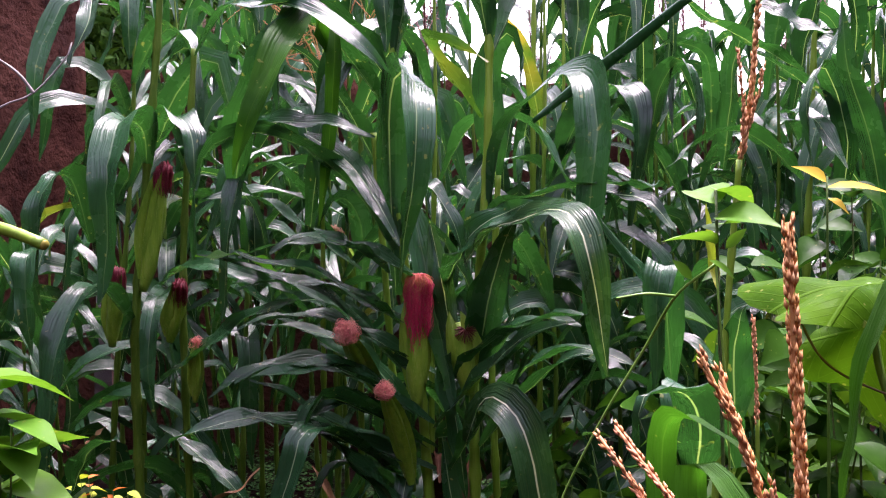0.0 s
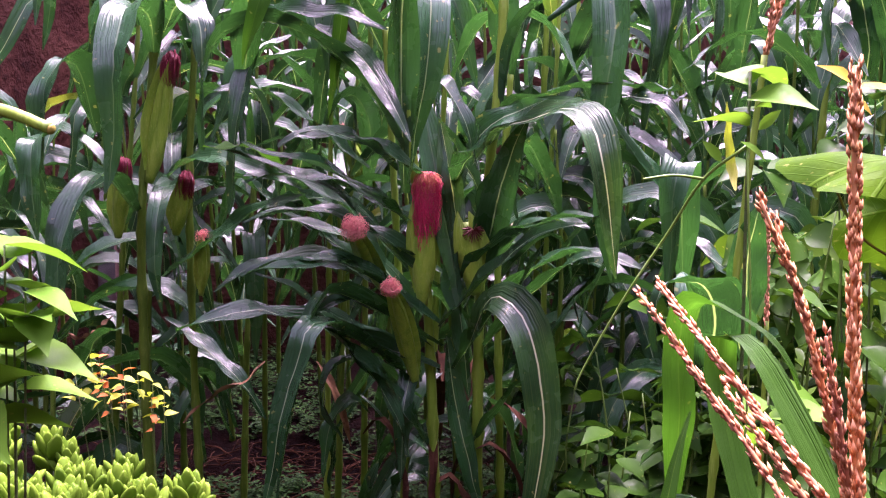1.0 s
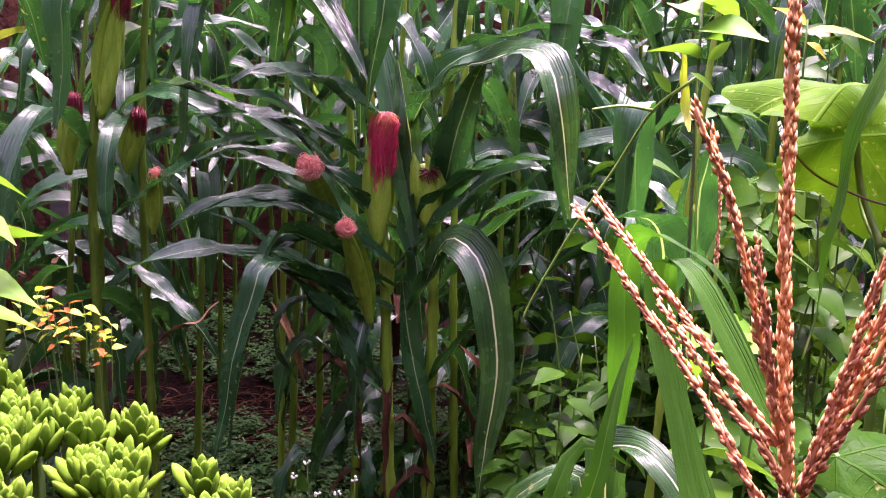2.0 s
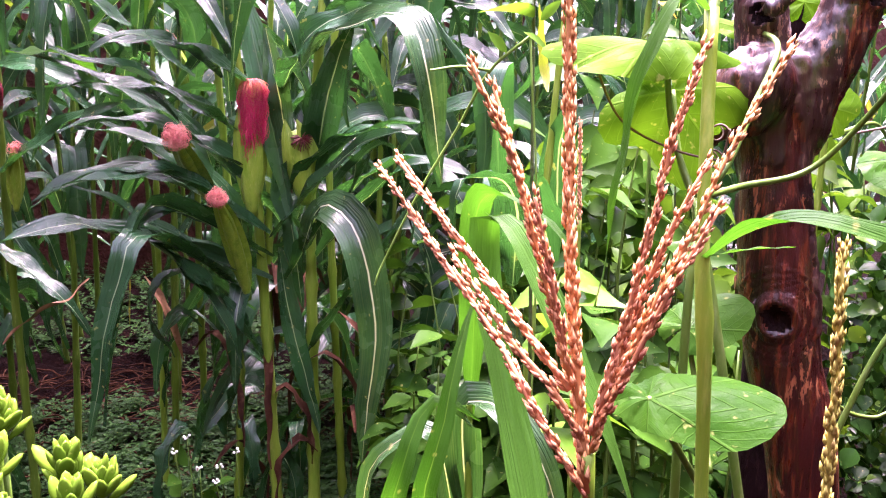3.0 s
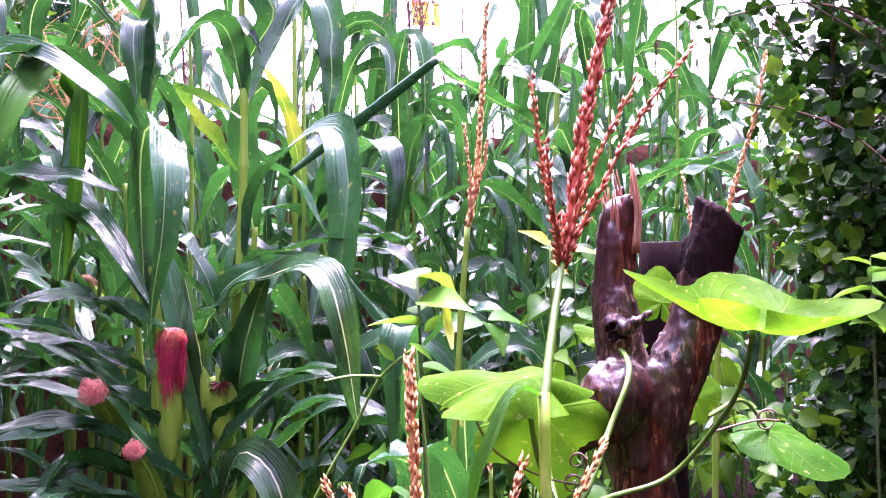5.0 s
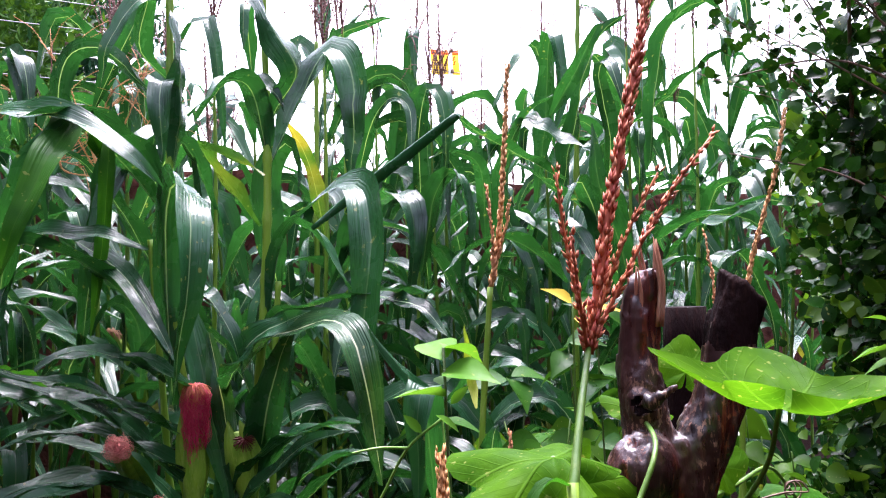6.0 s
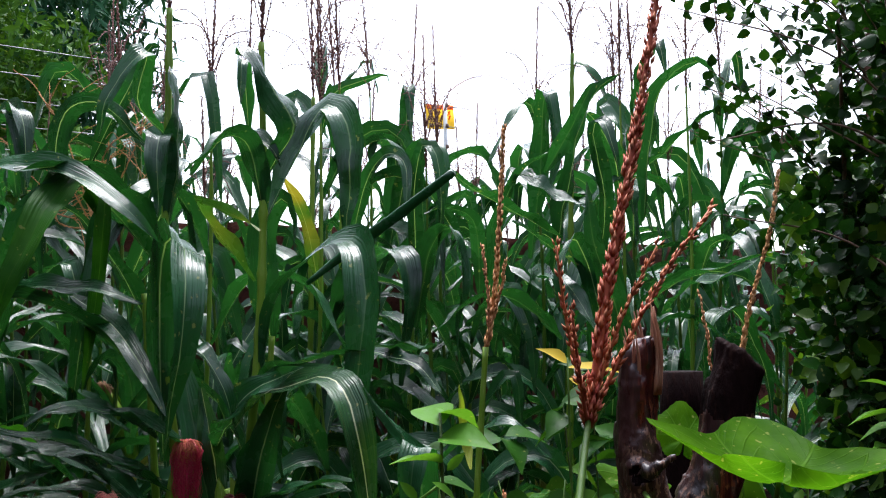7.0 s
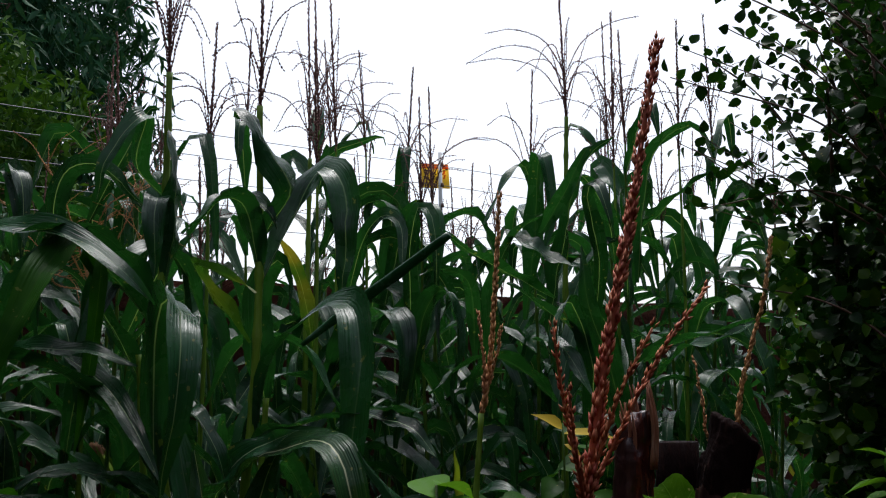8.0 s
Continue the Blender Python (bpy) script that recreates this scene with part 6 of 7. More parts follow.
vine_stem([(0.43, 0.62, -0.02), (0.40, 0.62, 0.6), (0.33, 0.63, 1.0), (0.312, 0.655, 1.113)], 0.005, 0.004)
vine_stem([(0.312, 0.655, 1.113), (0.306, 0.63, 1.107), (0.296, 0.61, 1.069), (0.30, 0.62, 0.9)], 0.003, 0.004)
squash((0.423, 0.63, 1.226), (0.1, -0.14, 1), (0.3, 0.95, 0.2), 0.08, [(0.428, 0.66, 1.185), (0.413, 0.69, 1.142), (0.393, 0.70, 1.121), (0.353, 0.69, 1.115), (0.312, 0.655, 1.113)], 1, dish=-0.22, lobes=0.36)
squash((0.294, 0.665, 1.198), (0.0, -0.14, 1), (-0.8, 0.6, 0.1), 0.063, [(0.302, 0.67, 1.15), (0.312, 0.655, 1.113)], 2, dish=0.22, lobes=0.38)
squash((0.318, 0.72, 1.168), (0.1, -1, 0.3), (0.15, -0.1, -1), 0.052, [(0.318, 0.70, 1.13), (0.312, 0.655, 1.113)], 11, dish=0.1, lobes=0.38)
squash((0.394, 0.80, 1.205), (0.1, -0.4, 1), (0.3, 0.6, 0.1), 0.03, [(0.374, 0.705, 1.195), (0.351, 0.68, 1.16), (0.325, 0.65, 1.129), (0.312, 0.655, 1.113)], 3)
squash((0.46, 0.86, 1.225), (0, -0.9, 0.5), (0.2, 0, 1), 0.03, None, 4)
squash((0.267, 0.575, 1.03), (-0.2, -0.45, 0.9), (0.9, -0.1, -0.42), 0.03, [(0.30, 0.60, 0.98), (0.32, 0.62, 0.95)], 5, M_HEART, lobes=0.02, point=0.95)
squash((0.60, 0.95, 1.095), (0.15, -0.35, 1), (0.8, -0.5, -0.1), 0.055, [(0.56, 0.92, 1.13), (0.50, 0.86, 1.13), (0.44, 0.80, 1.13)], 6, M_HEART, dish=0.2, lobes=0.05, point=0.25)
squash((0.505, 0.70, 1.065), (0.0, -0.12, 1), (0.7, -0.3, 0), 0.05, [(0.46, 0.70, 1.02), (0.43, 0.70, 0.95)], 7, M_HEART, dish=0.25, lobes=0.04, point=0.3)
squash((0.475, 0.84, 1.15), (0.2, -0.9, 0.4), (0.2, 0.1, 1), 0.036, None, 8)
squash((0.335, 0.715, 1.022), (-0.2, -0.5, 0.8), (0.7, 0.1, 0.3), 0.028, [(0.34, 0.70, 0.98), (0.335, 0.66, 0.95)], 9, M_HEART, lobes=0.02, point=0.5)
vine_stem([(0.43, 0.745, 0.985), (0.472, 0.77, 0.944), (0.502, 0.78, 0.932), (0.515, 0.78, 0.936)], 0.003, 0.002)


def tendril(points, turns, radius, seed):
    """A thin climbing thread that ends in a coil."""
    p = [Vector(q) for q in points]
    end = p[-1]
    coil = [end + Vector((radius * (1 - k / 60) * (math.cos(k * 0.42) - 1), 0.0006 * k, radius * (1 - k / 60) * math.sin(k * 0.42))) for k in range(1, int(turns * 15))]
    bm = bmesh.new()
    tube(bm, p + coil, (0.0009, 0.0005), 5, 80)
    part("tendril", bm, M_TWIG if seed % 2 else M_GREEN_STEM, vine)


tendril([(0.262, 0.70, 1.19), (0.275, 0.68, 1.155), (0.30, 0.66, 1.14), (0.325, 0.65, 1.135)], 2, 0.006, 1)
tendril([(0.312, 0.655, 1.113), (0.322, 0.65, 1.13), (0.325, 0.645, 1.15)], 1.2, 0.005, 3)
tendril([(0.45, 0.75, 1.14), (0.49, 0.76, 1.145), (0.52, 0.78, 1.14)], 3, 0.009, 5)

# ---- hedge, beans, weeds and far trees ----
def rnd_dir(r, up=0.0):
    v = Vector((r.gauss(0, 1), r.gauss(0, 1), r.gauss(0, 1) + up))
    return v.normalized() if v.length > 1e-3 else Vector((0, 0, 1))


def hedge_shrub():
    """A tall round-leaved shrub shaped to the camera's view: many stems from the ground, arching twigs, dense leaves.
    """
    r = random.Random(77)
    root = base("hedge_shrub", (1.5, 1.9, 0), "dense shrub of small round dark green leaves", "shrub")
    leaves = []

    def twig(points, r0, reach, step, start=0.15, per=3):
        bm = bmesh.new()
        tube(bm, points, (r0, r0 * 0.6, r0 * 0.3), 6, 20, 0.1, r.random() * 9, 40)
        part("branch", bm, M_TWIG, root)
        length = sum((Vector(a) - Vector(b)).length for a, b in zip(points, points[1:]))
        path = spline(points, max(4, int(length / step)))
        for i, p in enumerate(path):
            if i / len(path) < start:
                continue
            for _ in range(per):
                d = rnd_dir(r, 0.3)
                sz = r.uniform(0.02, 0.036) if per > 1 else r.uniform(0.015, 0.027)
                leaves.append((p + d * r.uniform(0, reach), d, rnd_dir(r, 0.9), sz, sz * r.uniform(0.75, 0.95)))

    for i in range(26):
        by, ty, tz = r.uniform(1.5, 2.9), r.uniform(1.35, 2.9), r.uniform(1.3, 2.0)
        bx, tx = 0.14 + by * r.uniform(0.6, 0.95), 0.14 + ty * r.uniform(0.52, 0.95)
        twig([(bx, by, -0.02), (bx * 0.6 + tx * 0.4 + r.uniform(-0.1, 0.1), by * 0.6 + ty * 0.4, tz * 0.55), (tx, ty, tz)], 0.011, 0.08, 0.012)
    for a, b, c in (((1.25, 1.5, 1.45), (1.03, 1.52, 1.72), (0.78, 1.6, 1.83)), ((1.3, 1.45, 1.6), (1.05, 1.5, 1.85), (0.82, 1.6, 2.02)),
                    ((1.2, 1.5, 1.5), (1.0, 1.5, 1.62), (0.8, 1.55, 1.60)), ((1.3, 1.5, 1.4), (1.08, 1.5, 1.56), (0.86, 1.52, 1.68)),
                    ((1.25, 1.4, 1.7), (1.0, 1.45, 1.9), (0.86, 1.5, 2.08)), ((1.2, 1.3, 1.5), (0.98, 1.3, 1.75), (0.86, 1.35, 1.9)),
                    ((1.2, 1.4, 1.2), (1.0, 1.45, 1.42), (0.80, 1.5, 1.48))):
        twig([a, b, c], 0.0035, 0.022, 0.012, 0.0, 1)
    for i in range(22):
        a = Vector((r.uniform(1.2, 1.5), r.uniform(1.6, 2.0), r.uniform(1.4, 1.95)))
        c = Vector((r.uniform(0.86, 1.12), a.y + r.uniform(-0.1, 0.05), a.z + r.uniform(0.12, 0.4)))
        twig([a, a.lerp(c, 0.5) + Vector((0, 0, 0.05)), c], 0.003, 0.022, 0.012, 0.0, 1)
    young = []

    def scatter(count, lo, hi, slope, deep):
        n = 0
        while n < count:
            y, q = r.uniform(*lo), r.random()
            # x follows sight angles from the camera spot, so the face fits its view.
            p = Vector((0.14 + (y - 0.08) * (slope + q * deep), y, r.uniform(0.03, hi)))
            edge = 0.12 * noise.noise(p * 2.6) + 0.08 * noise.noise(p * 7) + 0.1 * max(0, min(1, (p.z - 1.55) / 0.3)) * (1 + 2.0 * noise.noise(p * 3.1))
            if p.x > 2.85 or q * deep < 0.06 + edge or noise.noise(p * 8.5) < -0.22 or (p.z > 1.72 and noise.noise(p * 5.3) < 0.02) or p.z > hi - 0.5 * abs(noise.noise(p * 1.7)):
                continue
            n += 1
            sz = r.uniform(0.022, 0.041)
            # More bright copies near the face paint the light that falls on it.
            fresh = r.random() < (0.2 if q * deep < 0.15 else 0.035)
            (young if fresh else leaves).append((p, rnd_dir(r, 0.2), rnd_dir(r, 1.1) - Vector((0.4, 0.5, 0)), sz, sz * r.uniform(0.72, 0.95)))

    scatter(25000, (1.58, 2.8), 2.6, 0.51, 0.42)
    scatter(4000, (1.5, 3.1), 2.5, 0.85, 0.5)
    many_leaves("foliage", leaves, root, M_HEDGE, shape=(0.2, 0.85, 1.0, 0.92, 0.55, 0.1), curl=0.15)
    many_leaves("foliage", young, root, M_HEDGE_LIT, "yellow-green leaves in a lit tone", shape=(0.1, 0.8, 1.0, 0.92, 0.55, 0.1), curl=0.15)


hedge_shrub()


def bean_clump(seed, height, spread, count, material):
    """A low bush of three-part bean leaves on thin stems."""
    r = random.Random(seed)
    root = base("bean_plant", (0, 0, 0), "leafy bean plant with three-part leaves on the soil", "bean plant", "beans under the maize")
    leaves = []
    for i in range(count):
        a, q = r.uniform(0, 6.283), r.random() ** 0.6
        top = Vector((math.cos(a) * spread * q, math.sin(a) * spread * q, height * r.uniform(0.45, 1.0) * (1.1 - 0.4 * q)))
        bm = bmesh.new()
        tube(bm, [(top.x * 0.15, top.y * 0.15, -0.02), (top.x * 0.6, top.y * 0.6, top.z * 0.6), top], (0.003, 0.0022, 0.0015), 5, 8)
        part("stem", bm, M_GREEN_STEM, root)
        face = rnd_dir(r, 1.6)
        for k in (-1, 0, 1):
            d = Vector((math.cos(a + k * 1.25), math.sin(a + k * 1.25), r.uniform(-0.5, 0.1)))
            sz = r.uniform(0.05, 0.075)
            leaves.append((top + d * 0.008, d, face, sz, sz * 0.68))
        for v in (0.5, 0.75):
            d = rnd_dir(r, 0.2)
            sz = r.uniform(0.04, 0.065)
            leaves.append((top * v + d * 0.03, d, rnd_dir(r, 1.6), sz, sz * 0.68))
    many_leaves("foliage", leaves, root, material, shape=(0.1, 0.85, 1.0, 0.7, 0.32, 0.02), curl=0.3)
    return root


beans = [bean_clump(201, 0.62, 0.25, 30, M_BEAN), bean_clump(202, 0.5, 0.22, 26, M_BEAN), bean_clump(203, 0.66, 0.22, 30, M_BEAN), bean_clump(204, 0.45, 0.22, 22, M_BEAN_M)]
r = random.Random(23)
where = [(0.45, 2.1, 0.9), (0.65, 1.9, 1.15), (0.3, 1.75, 0.6), (0.55, 1.55, 1.0), (0.42, 1.3, 0.75), (0.62, 2.35, 1.2), (0.38, 2.45, 1.2),
         (0.95, 2.5, 1.4), (0.3, 1.5, 0.85), (0.52, 1.05, 1.0), (0.55, 2.0, 1.5)]
for i, (x, y, s) in enumerate(where):
    m = pose(x, y, 0, 0, 0, r.uniform(0, 360)) @ Matrix.Diagonal((max(0.9, s), max(0.9, s), s, 1))
    if i < 4:
        beans[i].matrix_basis = m
    else:
        copy_thing(beans[i % 4], m)


def tall_bean(seed, height, spread, count, material):
    """A climbing bean: twining stems with broad three-part leaves from the soil to the tip."""
    q = random.Random(seed)
    root = base("climbing_bean", (0, 0, 0), "climbing bean with broad glossy green leaves", "bean plant", "beans beside the post")
    leaves = []
    for i in range(6):
        a = i * 1.05 + q.uniform(-0.3, 0.3)
        top = Vector((math.cos(a) * spread * q.uniform(0.3, 1), math.sin(a) * spread * q.uniform(0.3, 1), height * q.uniform(0.75, 1.0)))
        pts = [(top.x * 0.1, top.y * 0.1, -0.02), (top.x * 0.7 + 0.03, top.y * 0.5, top.z * 0.4), (top.x * 0.8 - 0.03, top.y, top.z * 0.75), top]
        bm = bmesh.new()
        tube(bm, pts, (0.004, 0.003, 0.0014), 6, 24)
        part("stem", bm, M_GREEN_STEM, root)
        for p in spline(pts, count // 6)[1:]:
            out = rnd_dir(q, 0.3)
            at = p + out * q.uniform(0.03, 0.1)
            face = (Vector((0, -0.5, 1)) + rnd_dir(q) * 0.7)
            b = q.uniform(0, 6.283)
            size = q.uniform(0.055, 0.09)
            for k in (-1, 0, 1):
                d = Vector((math.cos(b + k * 1.35), math.sin(b + k * 1.35), q.uniform(-0.45, 0.1)))
                leaves.append((at + d * 0.008, d, face, size, size * 0.72))
    many_leaves("foliage", leaves, root, material, curl=0.3, shape=(0.12, 0.72, 0.98, 0.92, 0.62, 0.3, 0.02))
    return root


talls = [tall_bean(301, 1.12, 0.15, 84, M_BEAN), tall_bean(302, 1.0, 0.16, 78, M_BEAN), tall_bean(303, 0.92, 0.15, 66, M_BEAN_M)]
for i, (x, y, s) in enumerate(((0.58, 1.62, 1.0), (0.36, 2.0, 0.72), (0.66, 1.95, 1.1), (0.5, 1.85, 0.9), (0.44, 1.6, 0.66), (0.78, 2.15, 1.1), (0.55, 1.35, 0.75), (0.44, 2.15, 1.1), (1.08, 2.05, 1.1))):
    m = pose(x, y, 0, 0, 0, 70 * i) @ Matrix.Diagonal((1, 1, s, 1))
    if i < 3:
        talls[i].matrix_basis = m
    else:
        copy_thing(talls[i % 3], m)


M_YELLOW = broad_leaf("yellow_leaf", (0.45, 0.3, 0.03), (0.5, 0.38, 0.05), 0.45, 0.3, 40.0)
M_WEED_STEM = rough_stuff("weed_stem", (0.04, 0.09, 0.015), (0.07, 0.12, 0.02), (0.1, 0.07, 0.03), 30, 0.5)
M_RUST = broad_leaf("rusty_leaf", (0.3, 0.07, 0.02), (0.45, 0.16, 0.04), 0.5, 0.3, 40.0)
M_YEL = broad_leaf("yellowed_leaf", (0.16, 0.25, 0.02), (0.32, 0.36, 0.04), 0.45, 0.3, 40.0)


def pale_sprig(at, tops, label, size, material, name, category, stem=1.0):
    """Thin upright stems, each carrying a rosette of broad leaves."""
    r = random.Random(int(at[0] * 1000))
    root = base(name, at, label, category)
    leaves = []
    for top in tops:
        top = Vector(top)
        bm = bmesh.new()
        tube(bm, [at, Vector(at).lerp(top, 0.5) + Vector((0.01, 0, 0.03)), top], (0.0035 * stem, 0.0022 * stem, 0.0012 * stem), 6, 14)
        part("stem", bm, M_WEED_STEM, root)
        for k in range(5):
            a = k * 2.4 + r.uniform(-0.9, 0.9)
            d = Vector((math.cos(a), math.sin(a), r.uniform(-0.5, 0.6)))
            sz = size * r.uniform(0.75, 1.15)
            leaves.append((top - Vector((0, 0, 0.01 * k)), d, Vector((0, 0, 1)) + rnd_dir(r) * 0.7, sz, sz * 0.64))
    many_leaves("foliage", leaves, root, material, shape=(0.2, 0.82, 1.0, 0.9, 0.6, 0.25, 0.02))


pale_sprig((-0.36, 0.9, 0), [(-0.305, 0.9, 1.11), (-0.285, 0.89, 1.075), (-0.3, 0.9, 1.05), (-0.305, 0.91, 1.02), (-0.32, 0.88, 1.0)], "leafy sprig with pale green oval leaves", 0.062, M_BEAN_L, "leafy_sprig", "shrub", 0.7)
pale_sprig((0.27, 0.9, 0), [(0.262, 0.88, 1.25), (0.30, 0.92, 1.0), (0.29, 0.9, 0.9)], "climbing bean shoot with light green leaves", 0.06, M_BEAN_L, "bean_shoot", "bean plant")
pale_sprig((0.62, 1.55, 0), [(0.57, 1.6, 1.2), (0.60, 1.55, 1.26), (0.66, 1.6, 1.15)], "bean shoot with broad pale leaves", 0.06, M_BEAN, "bean_shoot", "bean plant")


pale_sprig((0.89, 1.22, 0), [(0.868, 1.2, 1.246), (0.872, 1.2, 1.2)], "bean shoot with fresh light leaves beside the hedge", 0.05, M_BEAN_L, "bean_shoot", "bean plant", 0.5)
shoot = base("bean_runner", (0.27, 0.92, 0), "thin pale green bean runner climbing between the maize", "vine")
for pts in ([(0.149, 0.95, 0.990), (0.155, 0.95, 1.007), (0.183, 0.92, 1.074), (0.211, 0.90, 1.128), (0.230, 0.87, 1.172), (0.255, 0.85, 1.197)], [(0.185, 0.86, 1.172), (0.207, 0.86, 1.175), (0.230, 0.87, 1.172)], [(0.255, 0.85, 1.197), (0.270, 0.87, 1.000), (0.270, 0.90, 0.500), (0.270, 0.92, -0.010)]):
    bm = bmesh.new()
    tube(bm, pts, (0.0008, 0.0011, 0.0013), 6, 30, 0.05)
    part("stem", bm, M_PALE_STEM, shoot)
many_leaves("foliage", [((0.25, 0.85, 1.2), (0.6, -0.2, -0.3), (0, -0.5, 1), 0.022, 0.008), ((0.262, 0.85, 1.208), (0.3, -0.3, 0.4), (0, -1, 0.5), 0.02, 0.008), ((0.24, 0.86, 1.185), (-0.5, -0.2, 0.6), (0, -1, 0.4), 0.02, 0.008)], shoot, M_BEAN_L)

yellowing = base("yellowing_shoot", (0.56, 1.5, 0), "leafy shoot with yellowed upper leaves", "shrub")
bm = bmesh.new()
tube(bm, [(0.56, 1.5, -0.02), (0.555, 1.5, 0.7), (0.55, 1.5, 1.27)], (0.004, 0.003, 0.0015), 6, 20)
part("stem", bm, M_GREEN_STEM, yellowing)
many_leaves("foliage", [((0.55, 1.5, 1.262), (-0.8, -0.2, 0.6), (0.2, -0.7, 0.7), 0.05, 0.024), ((0.55, 1.5, 1.255), (1, -0.3, 0.12), (0, -0.5, 0.9), 0.085, 0.02), ((0.552, 1.5, 1.24), (0.5, -0.6, -0.3), (0.2, -0.6, 0.8), 0.035, 0.016)], yellowing, M_YELLOW, "yellow leaves", 0.3, (0.1, 0.85, 1.0, 0.7, 0.32, 0.02))


def succulent():
    """Fleshy spoon-shaped leaves in rosettes on thick stems."""
    r = random.Random(31)
    root = base("succulent_bush", (-0.3, 1.15, 0), "low bush with fleshy light green spoon-shaped leaves", "succulent")
    for i in range(66):
        x, y = -0.14 - 0.36 * r.random(), 1.0 + 0.26 * r.random()
        z = 0.69 + 0.56 * (-0.14 - x) - 0.6 * (x + 0.14) ** 2 + r.uniform(-0.025, 0.005) + 0.03 * (y - 1.1)
        bm = bmesh.new()
        tube(bm, [(-0.3 + 0.3 * (x + 0.3), 1.15 + 0.3 * (y - 1.15), -0.02), (x, y, z * 0.6), (x, y, z)], (0.006, 0.005, 0.004), 6, 8)
        part("stem", bm, M_GREEN_STEM, root)
        bm = bmesh.new()
        for k in range(11):
            a, up = k * 2.4 + i, 0.8 + 3.0 * k / 11
            d = Vector((math.cos(a), math.sin(a), up)).normalized()
            ln = r.uniform(0.038, 0.054) * (1.05 - 0.3 * k / 11)
            m = d.to_track_quat("X", "Z").to_matrix().to_4x4()
            m.translation = Vector((x, y, z - 0.012 + 0.002 * k))
            vs = bmesh.ops.create_uvsphere(bm, u_segments=12, v_segments=6, radius=1)["verts"]
            for v in vs:
                c = v.co.copy()
                q = 0.5 + 0.5 * c.x
                w = 0.32 + 0.75 * math.sin(min(1, q * 0.95) * 2.4) ** 1.2 if q < 0.98 else 0.3
                v.co = m @ Vector((ln * q, c.y * ln * 0.19 * w, c.z * ln * 0.1 * w + 0.08 * ln * q * q))
        part("rosette", bm, M_SUCC, root)


succulent()


def flower_weed(at, tops, seed):
    r = random.Random(seed)
    root = base("flowering_weed", at, "thin weed with tiny white flower heads", "weed")
    leaves = []
    for top in tops:
        top = Vector(top)
        bm = bmesh.new()
        tube(bm, [at, Vector(at).lerp(top, 0.6) + Vector((0.008, 0, 0)), top], (0.0022, 0.0016, 0.001), 5, 12)
        part("stem", bm, M_GREEN_STEM, root)
        bm = bmesh.new()
        for _ in range(5):
            bmesh.ops.create_icosphere(bm, subdivisions=1, radius=0.003, matrix=Matrix.Translation(top + rnd_dir(r) * 0.006))
        part("flower_head", bm, M_TASSEL_Y if seed % 2 else M_FLOWER, root)
        for v in (0.55, 0.75, 0.85):
            d = rnd_dir(r, 0.2)
            leaves.append((Vector(at).lerp(top, v), d, rnd_dir(r, 2), 0.045, 0.03))
    many_leaves("foliage", leaves, root, M_BEAN, shape=(0.1, 0.85, 1.0, 0.6, 0.02))


M_FLOWER = rough_stuff("white_petals", (0.75, 0.75, 0.68), (0.82, 0.82, 0.76), (0.6, 0.6, 0.4), 60, 0.6, relief=0.2, depth=0.001)
flower_weed((-0.17, 2.0, 0), [(-0.176, 2.0, 0.42), (-0.20, 2.0, 0.39), (-0.15, 1.98, 0.36)], 2)
flower_weed((-0.09, 2.0, 0), [(-0.082, 2.0, 0.385), (-0.115, 2.0, 0.355), (-0.12, 1.98, 0.33)], 4)
pale_sprig((-0.36, 1.35, 0), [(-0.389, 1.3, 0.905), (-0.327, 1.3, 0.887), (-0.402, 1.25, 0.919), (-0.365, 1.3, 0.893), (-0.402, 1.3, 0.917), (-0.31, 1.29, 0.882), (-0.345, 1.3, 0.9)], "straggly weed with curled yellow-green leaves", 0.019, M_YEL, "yellow_weed", "weed", 0.4)
pale_sprig((-0.35, 1.33, 0), [(-0.38, 1.27, 0.926), (-0.355, 1.28, 0.908), (-0.37, 1.27, 0.9), (-0.322, 1.28, 0.875)], "thin weed with small rust-red leaves", 0.014, M_RUST, "red_weed", "weed", 0.4)


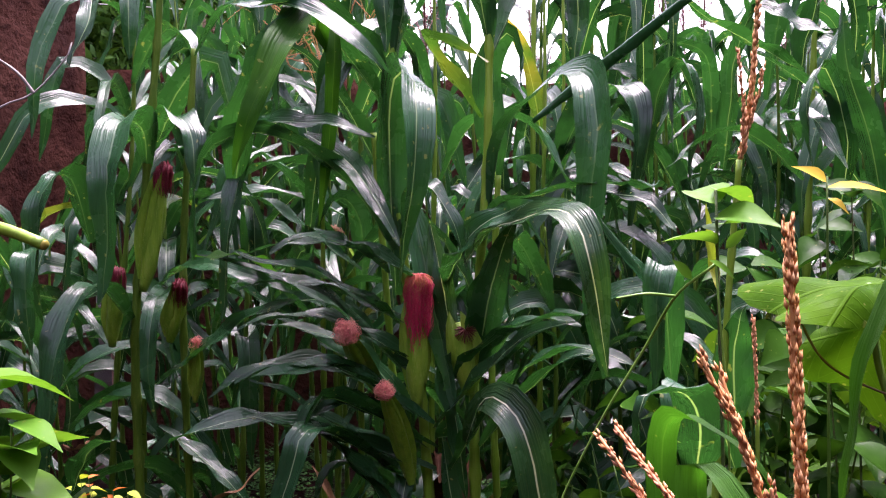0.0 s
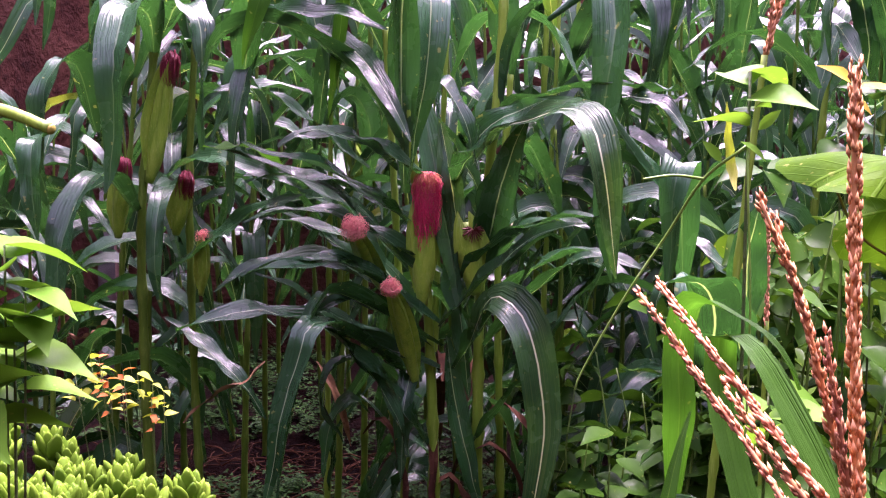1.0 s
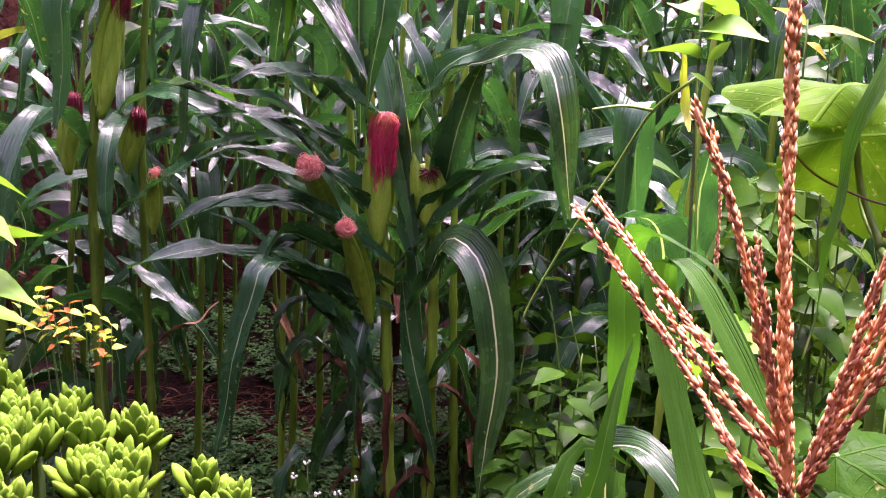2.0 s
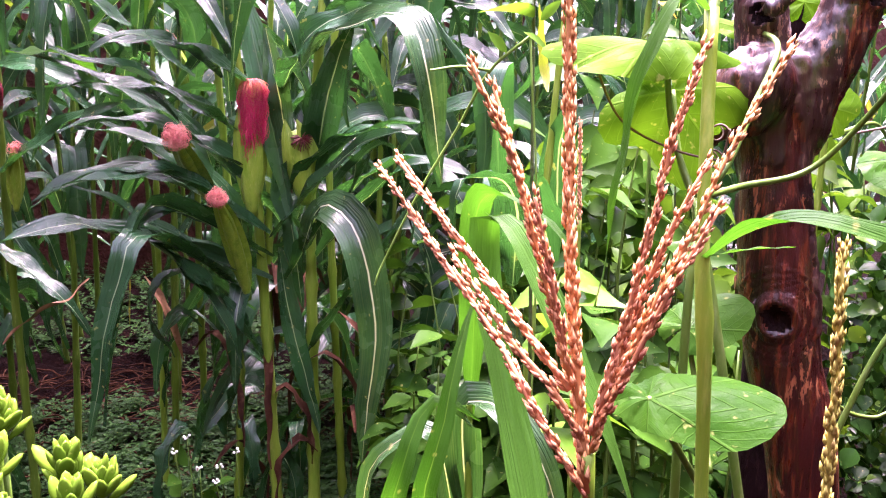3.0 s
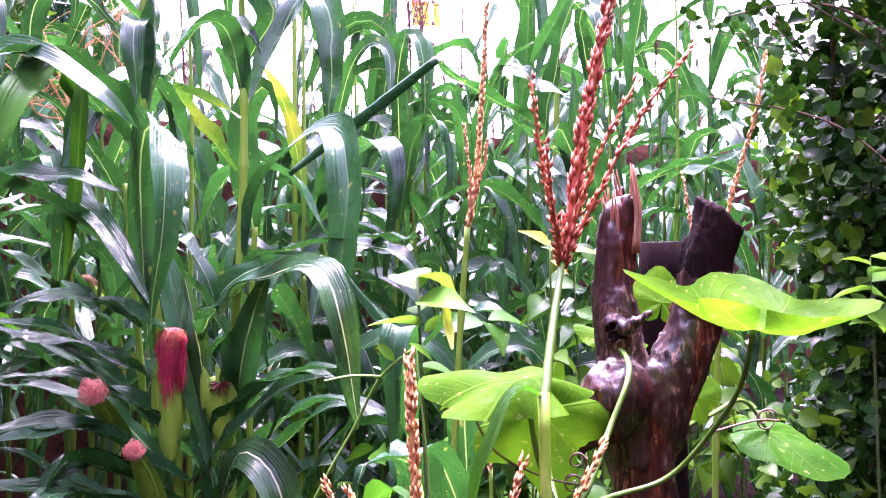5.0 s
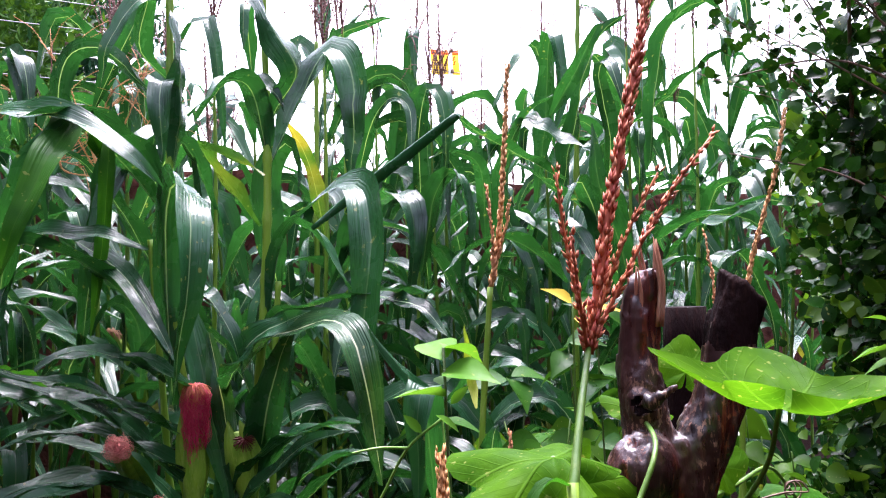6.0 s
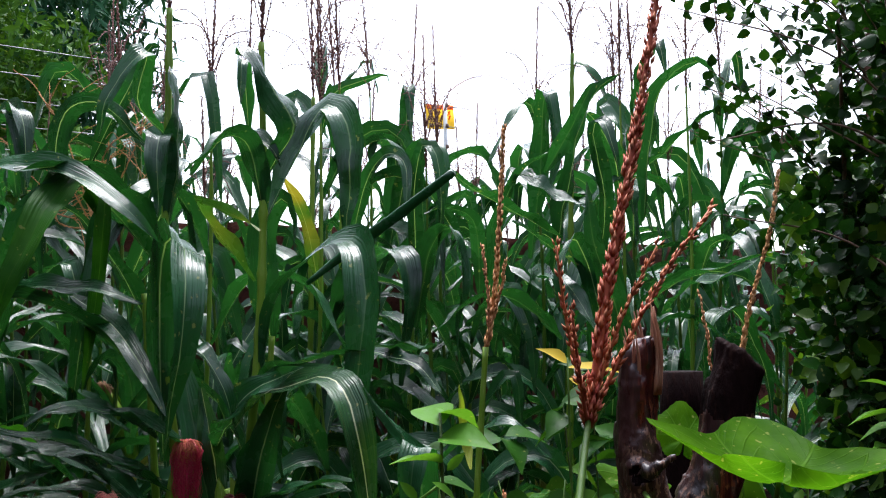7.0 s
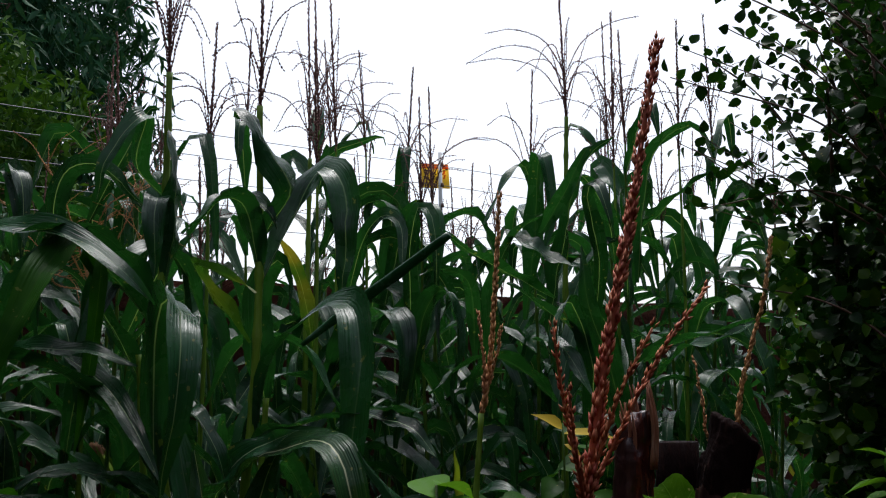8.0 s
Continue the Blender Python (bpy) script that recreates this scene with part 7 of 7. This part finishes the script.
def ground_weeds():
    r = random.Random(64)
    leaves = []
    for i in range(9500):
        x, y = r.uniform(-1.6, 1.2), r.uniform(1.9, 5.0)
        if i > 5200:
            x, y = r.uniform(-1.0, 0.35), r.uniform(1.75, 3.2)
        if (i <= 5200 and noise.noise(Vector((x * 1.6, y * 1.6, 4))) < -0.12) or noise.noise(Vector((x * 6, y * 6, 9))) < -0.22:
            continue
        z = ground_height(x, y)
        h = r.uniform(0.02, 0.12)
        a = r.uniform(0, 6.283)
        d = Vector((math.cos(a), math.sin(a), r.uniform(0.2, 0.9)))
        for k in range(5):
            p = Vector((x, y, z)) + d * h * (0.25 + 0.17 * k)
            for s in (-1, 1):
                e = Vector((-math.sin(a) * s, math.cos(a) * s, 0.15)) + d * 0.4
                leaves.append((p, e, Vector((0, 0, 1)) + rnd_dir(r) * 0.4, 0.02, 0.012))
    tagged(many_leaves("ground_weeds", leaves, None, M_WEED, shape=(0.15, 1.0, 0.05)), "small feathery green weeds over the soil", "weeds")
    straw = bmesh.new()
    for _ in range(1300):
        x, y = r.uniform(-1.2, 0.6), r.uniform(1.8, 3.6)
        a, ln = r.uniform(0, 6.283), r.uniform(0.04, 0.22)
        z = ground_height(x, y) + 0.008
        x2, y2 = x + math.cos(a) * ln, y + math.sin(a) * ln
        tube(straw, [(x, y, z), ((x + x2) / 2, (y + y2) / 2, z + r.uniform(0, 0.03)), (x2, y2, ground_height(x2, y2) + 0.006)], (0.0028, 0.0014), 4, 4)
    tagged(part("leaf_litter", straw, M_LITTER, None), "dry brown straw and stalk litter on soil", "litter", kind="stuff")


ground_weeds()


def far_tree(at, radius, height, trunk, leaf_size, count, material, label, seed, hang=0.6, narrow=0.25, low=0.3):
    r = random.Random(seed)
    at = Vector(at)
    root = base("far_tree", at, label, "tree")
    bm = bmesh.new()
    tube(bm, [at - Vector((0, 0, 0.1)), at + Vector((0.1, 0, height * 0.4)), at + Vector((0, 0.1, height * 0.75))], (trunk, trunk * 0.7, trunk * 0.3), 10, 16, 0.1, seed, 5)
    for k in range(9):
        a = k * 2.4
        tube(bm, [at + Vector((0, 0, height * (0.25 + 0.04 * k))), at + Vector((math.cos(a) * radius * 0.4, math.sin(a) * radius * 0.4, height * (0.4 + 0.04 * k))), at + Vector((math.cos(a) * radius * 0.85, math.sin(a) * radius * 0.85, height * (0.45 + 0.05 * k)))], (trunk * 0.4, trunk * 0.2, 0.01), 6, 10)
    part("trunk", bm, M_TWIG, root)
    leaves = []
    clumps = []
    while len(clumps) < count // 14:
        d = rnd_dir(r)
        q = r.uniform(0.55, 1.0)
        c = at + Vector((d.x * radius * q, d.y * radius * q, height * (low + (1 - low) * (0.5 + 0.5 * d.z * q))))
        if noise.noise(c * 0.9) > -0.25:
            clumps.append(c)
    for c in clumps:
        for _ in range(14):
            d = rnd_dir(r)
            d.z -= hang
            ln = leaf_size * r.uniform(0.7, 1.3)
            leaves.append((c + rnd_dir(r) * leaf_size * 0.9, d, rnd_dir(r, 0.8), ln, ln * narrow))
    many_leaves("crown", leaves, root, material, shape=(0.2, 1.0, 0.04))


far_tree((-4.2, 12.5, 0), 3.0, 8.5, 0.22, 0.22, 46000, M_FAR, "dark tree with long drooping leaves beyond the wall", 91, 0.9, 0.22, 0.1)
far_tree((-2.35, 8.2, 0), 1.5, 4.2, 0.09, 0.10, 26000, M_FAR_L, "rounded light green bush beyond the fence", 92, 0.1, 0.42, 0.02)
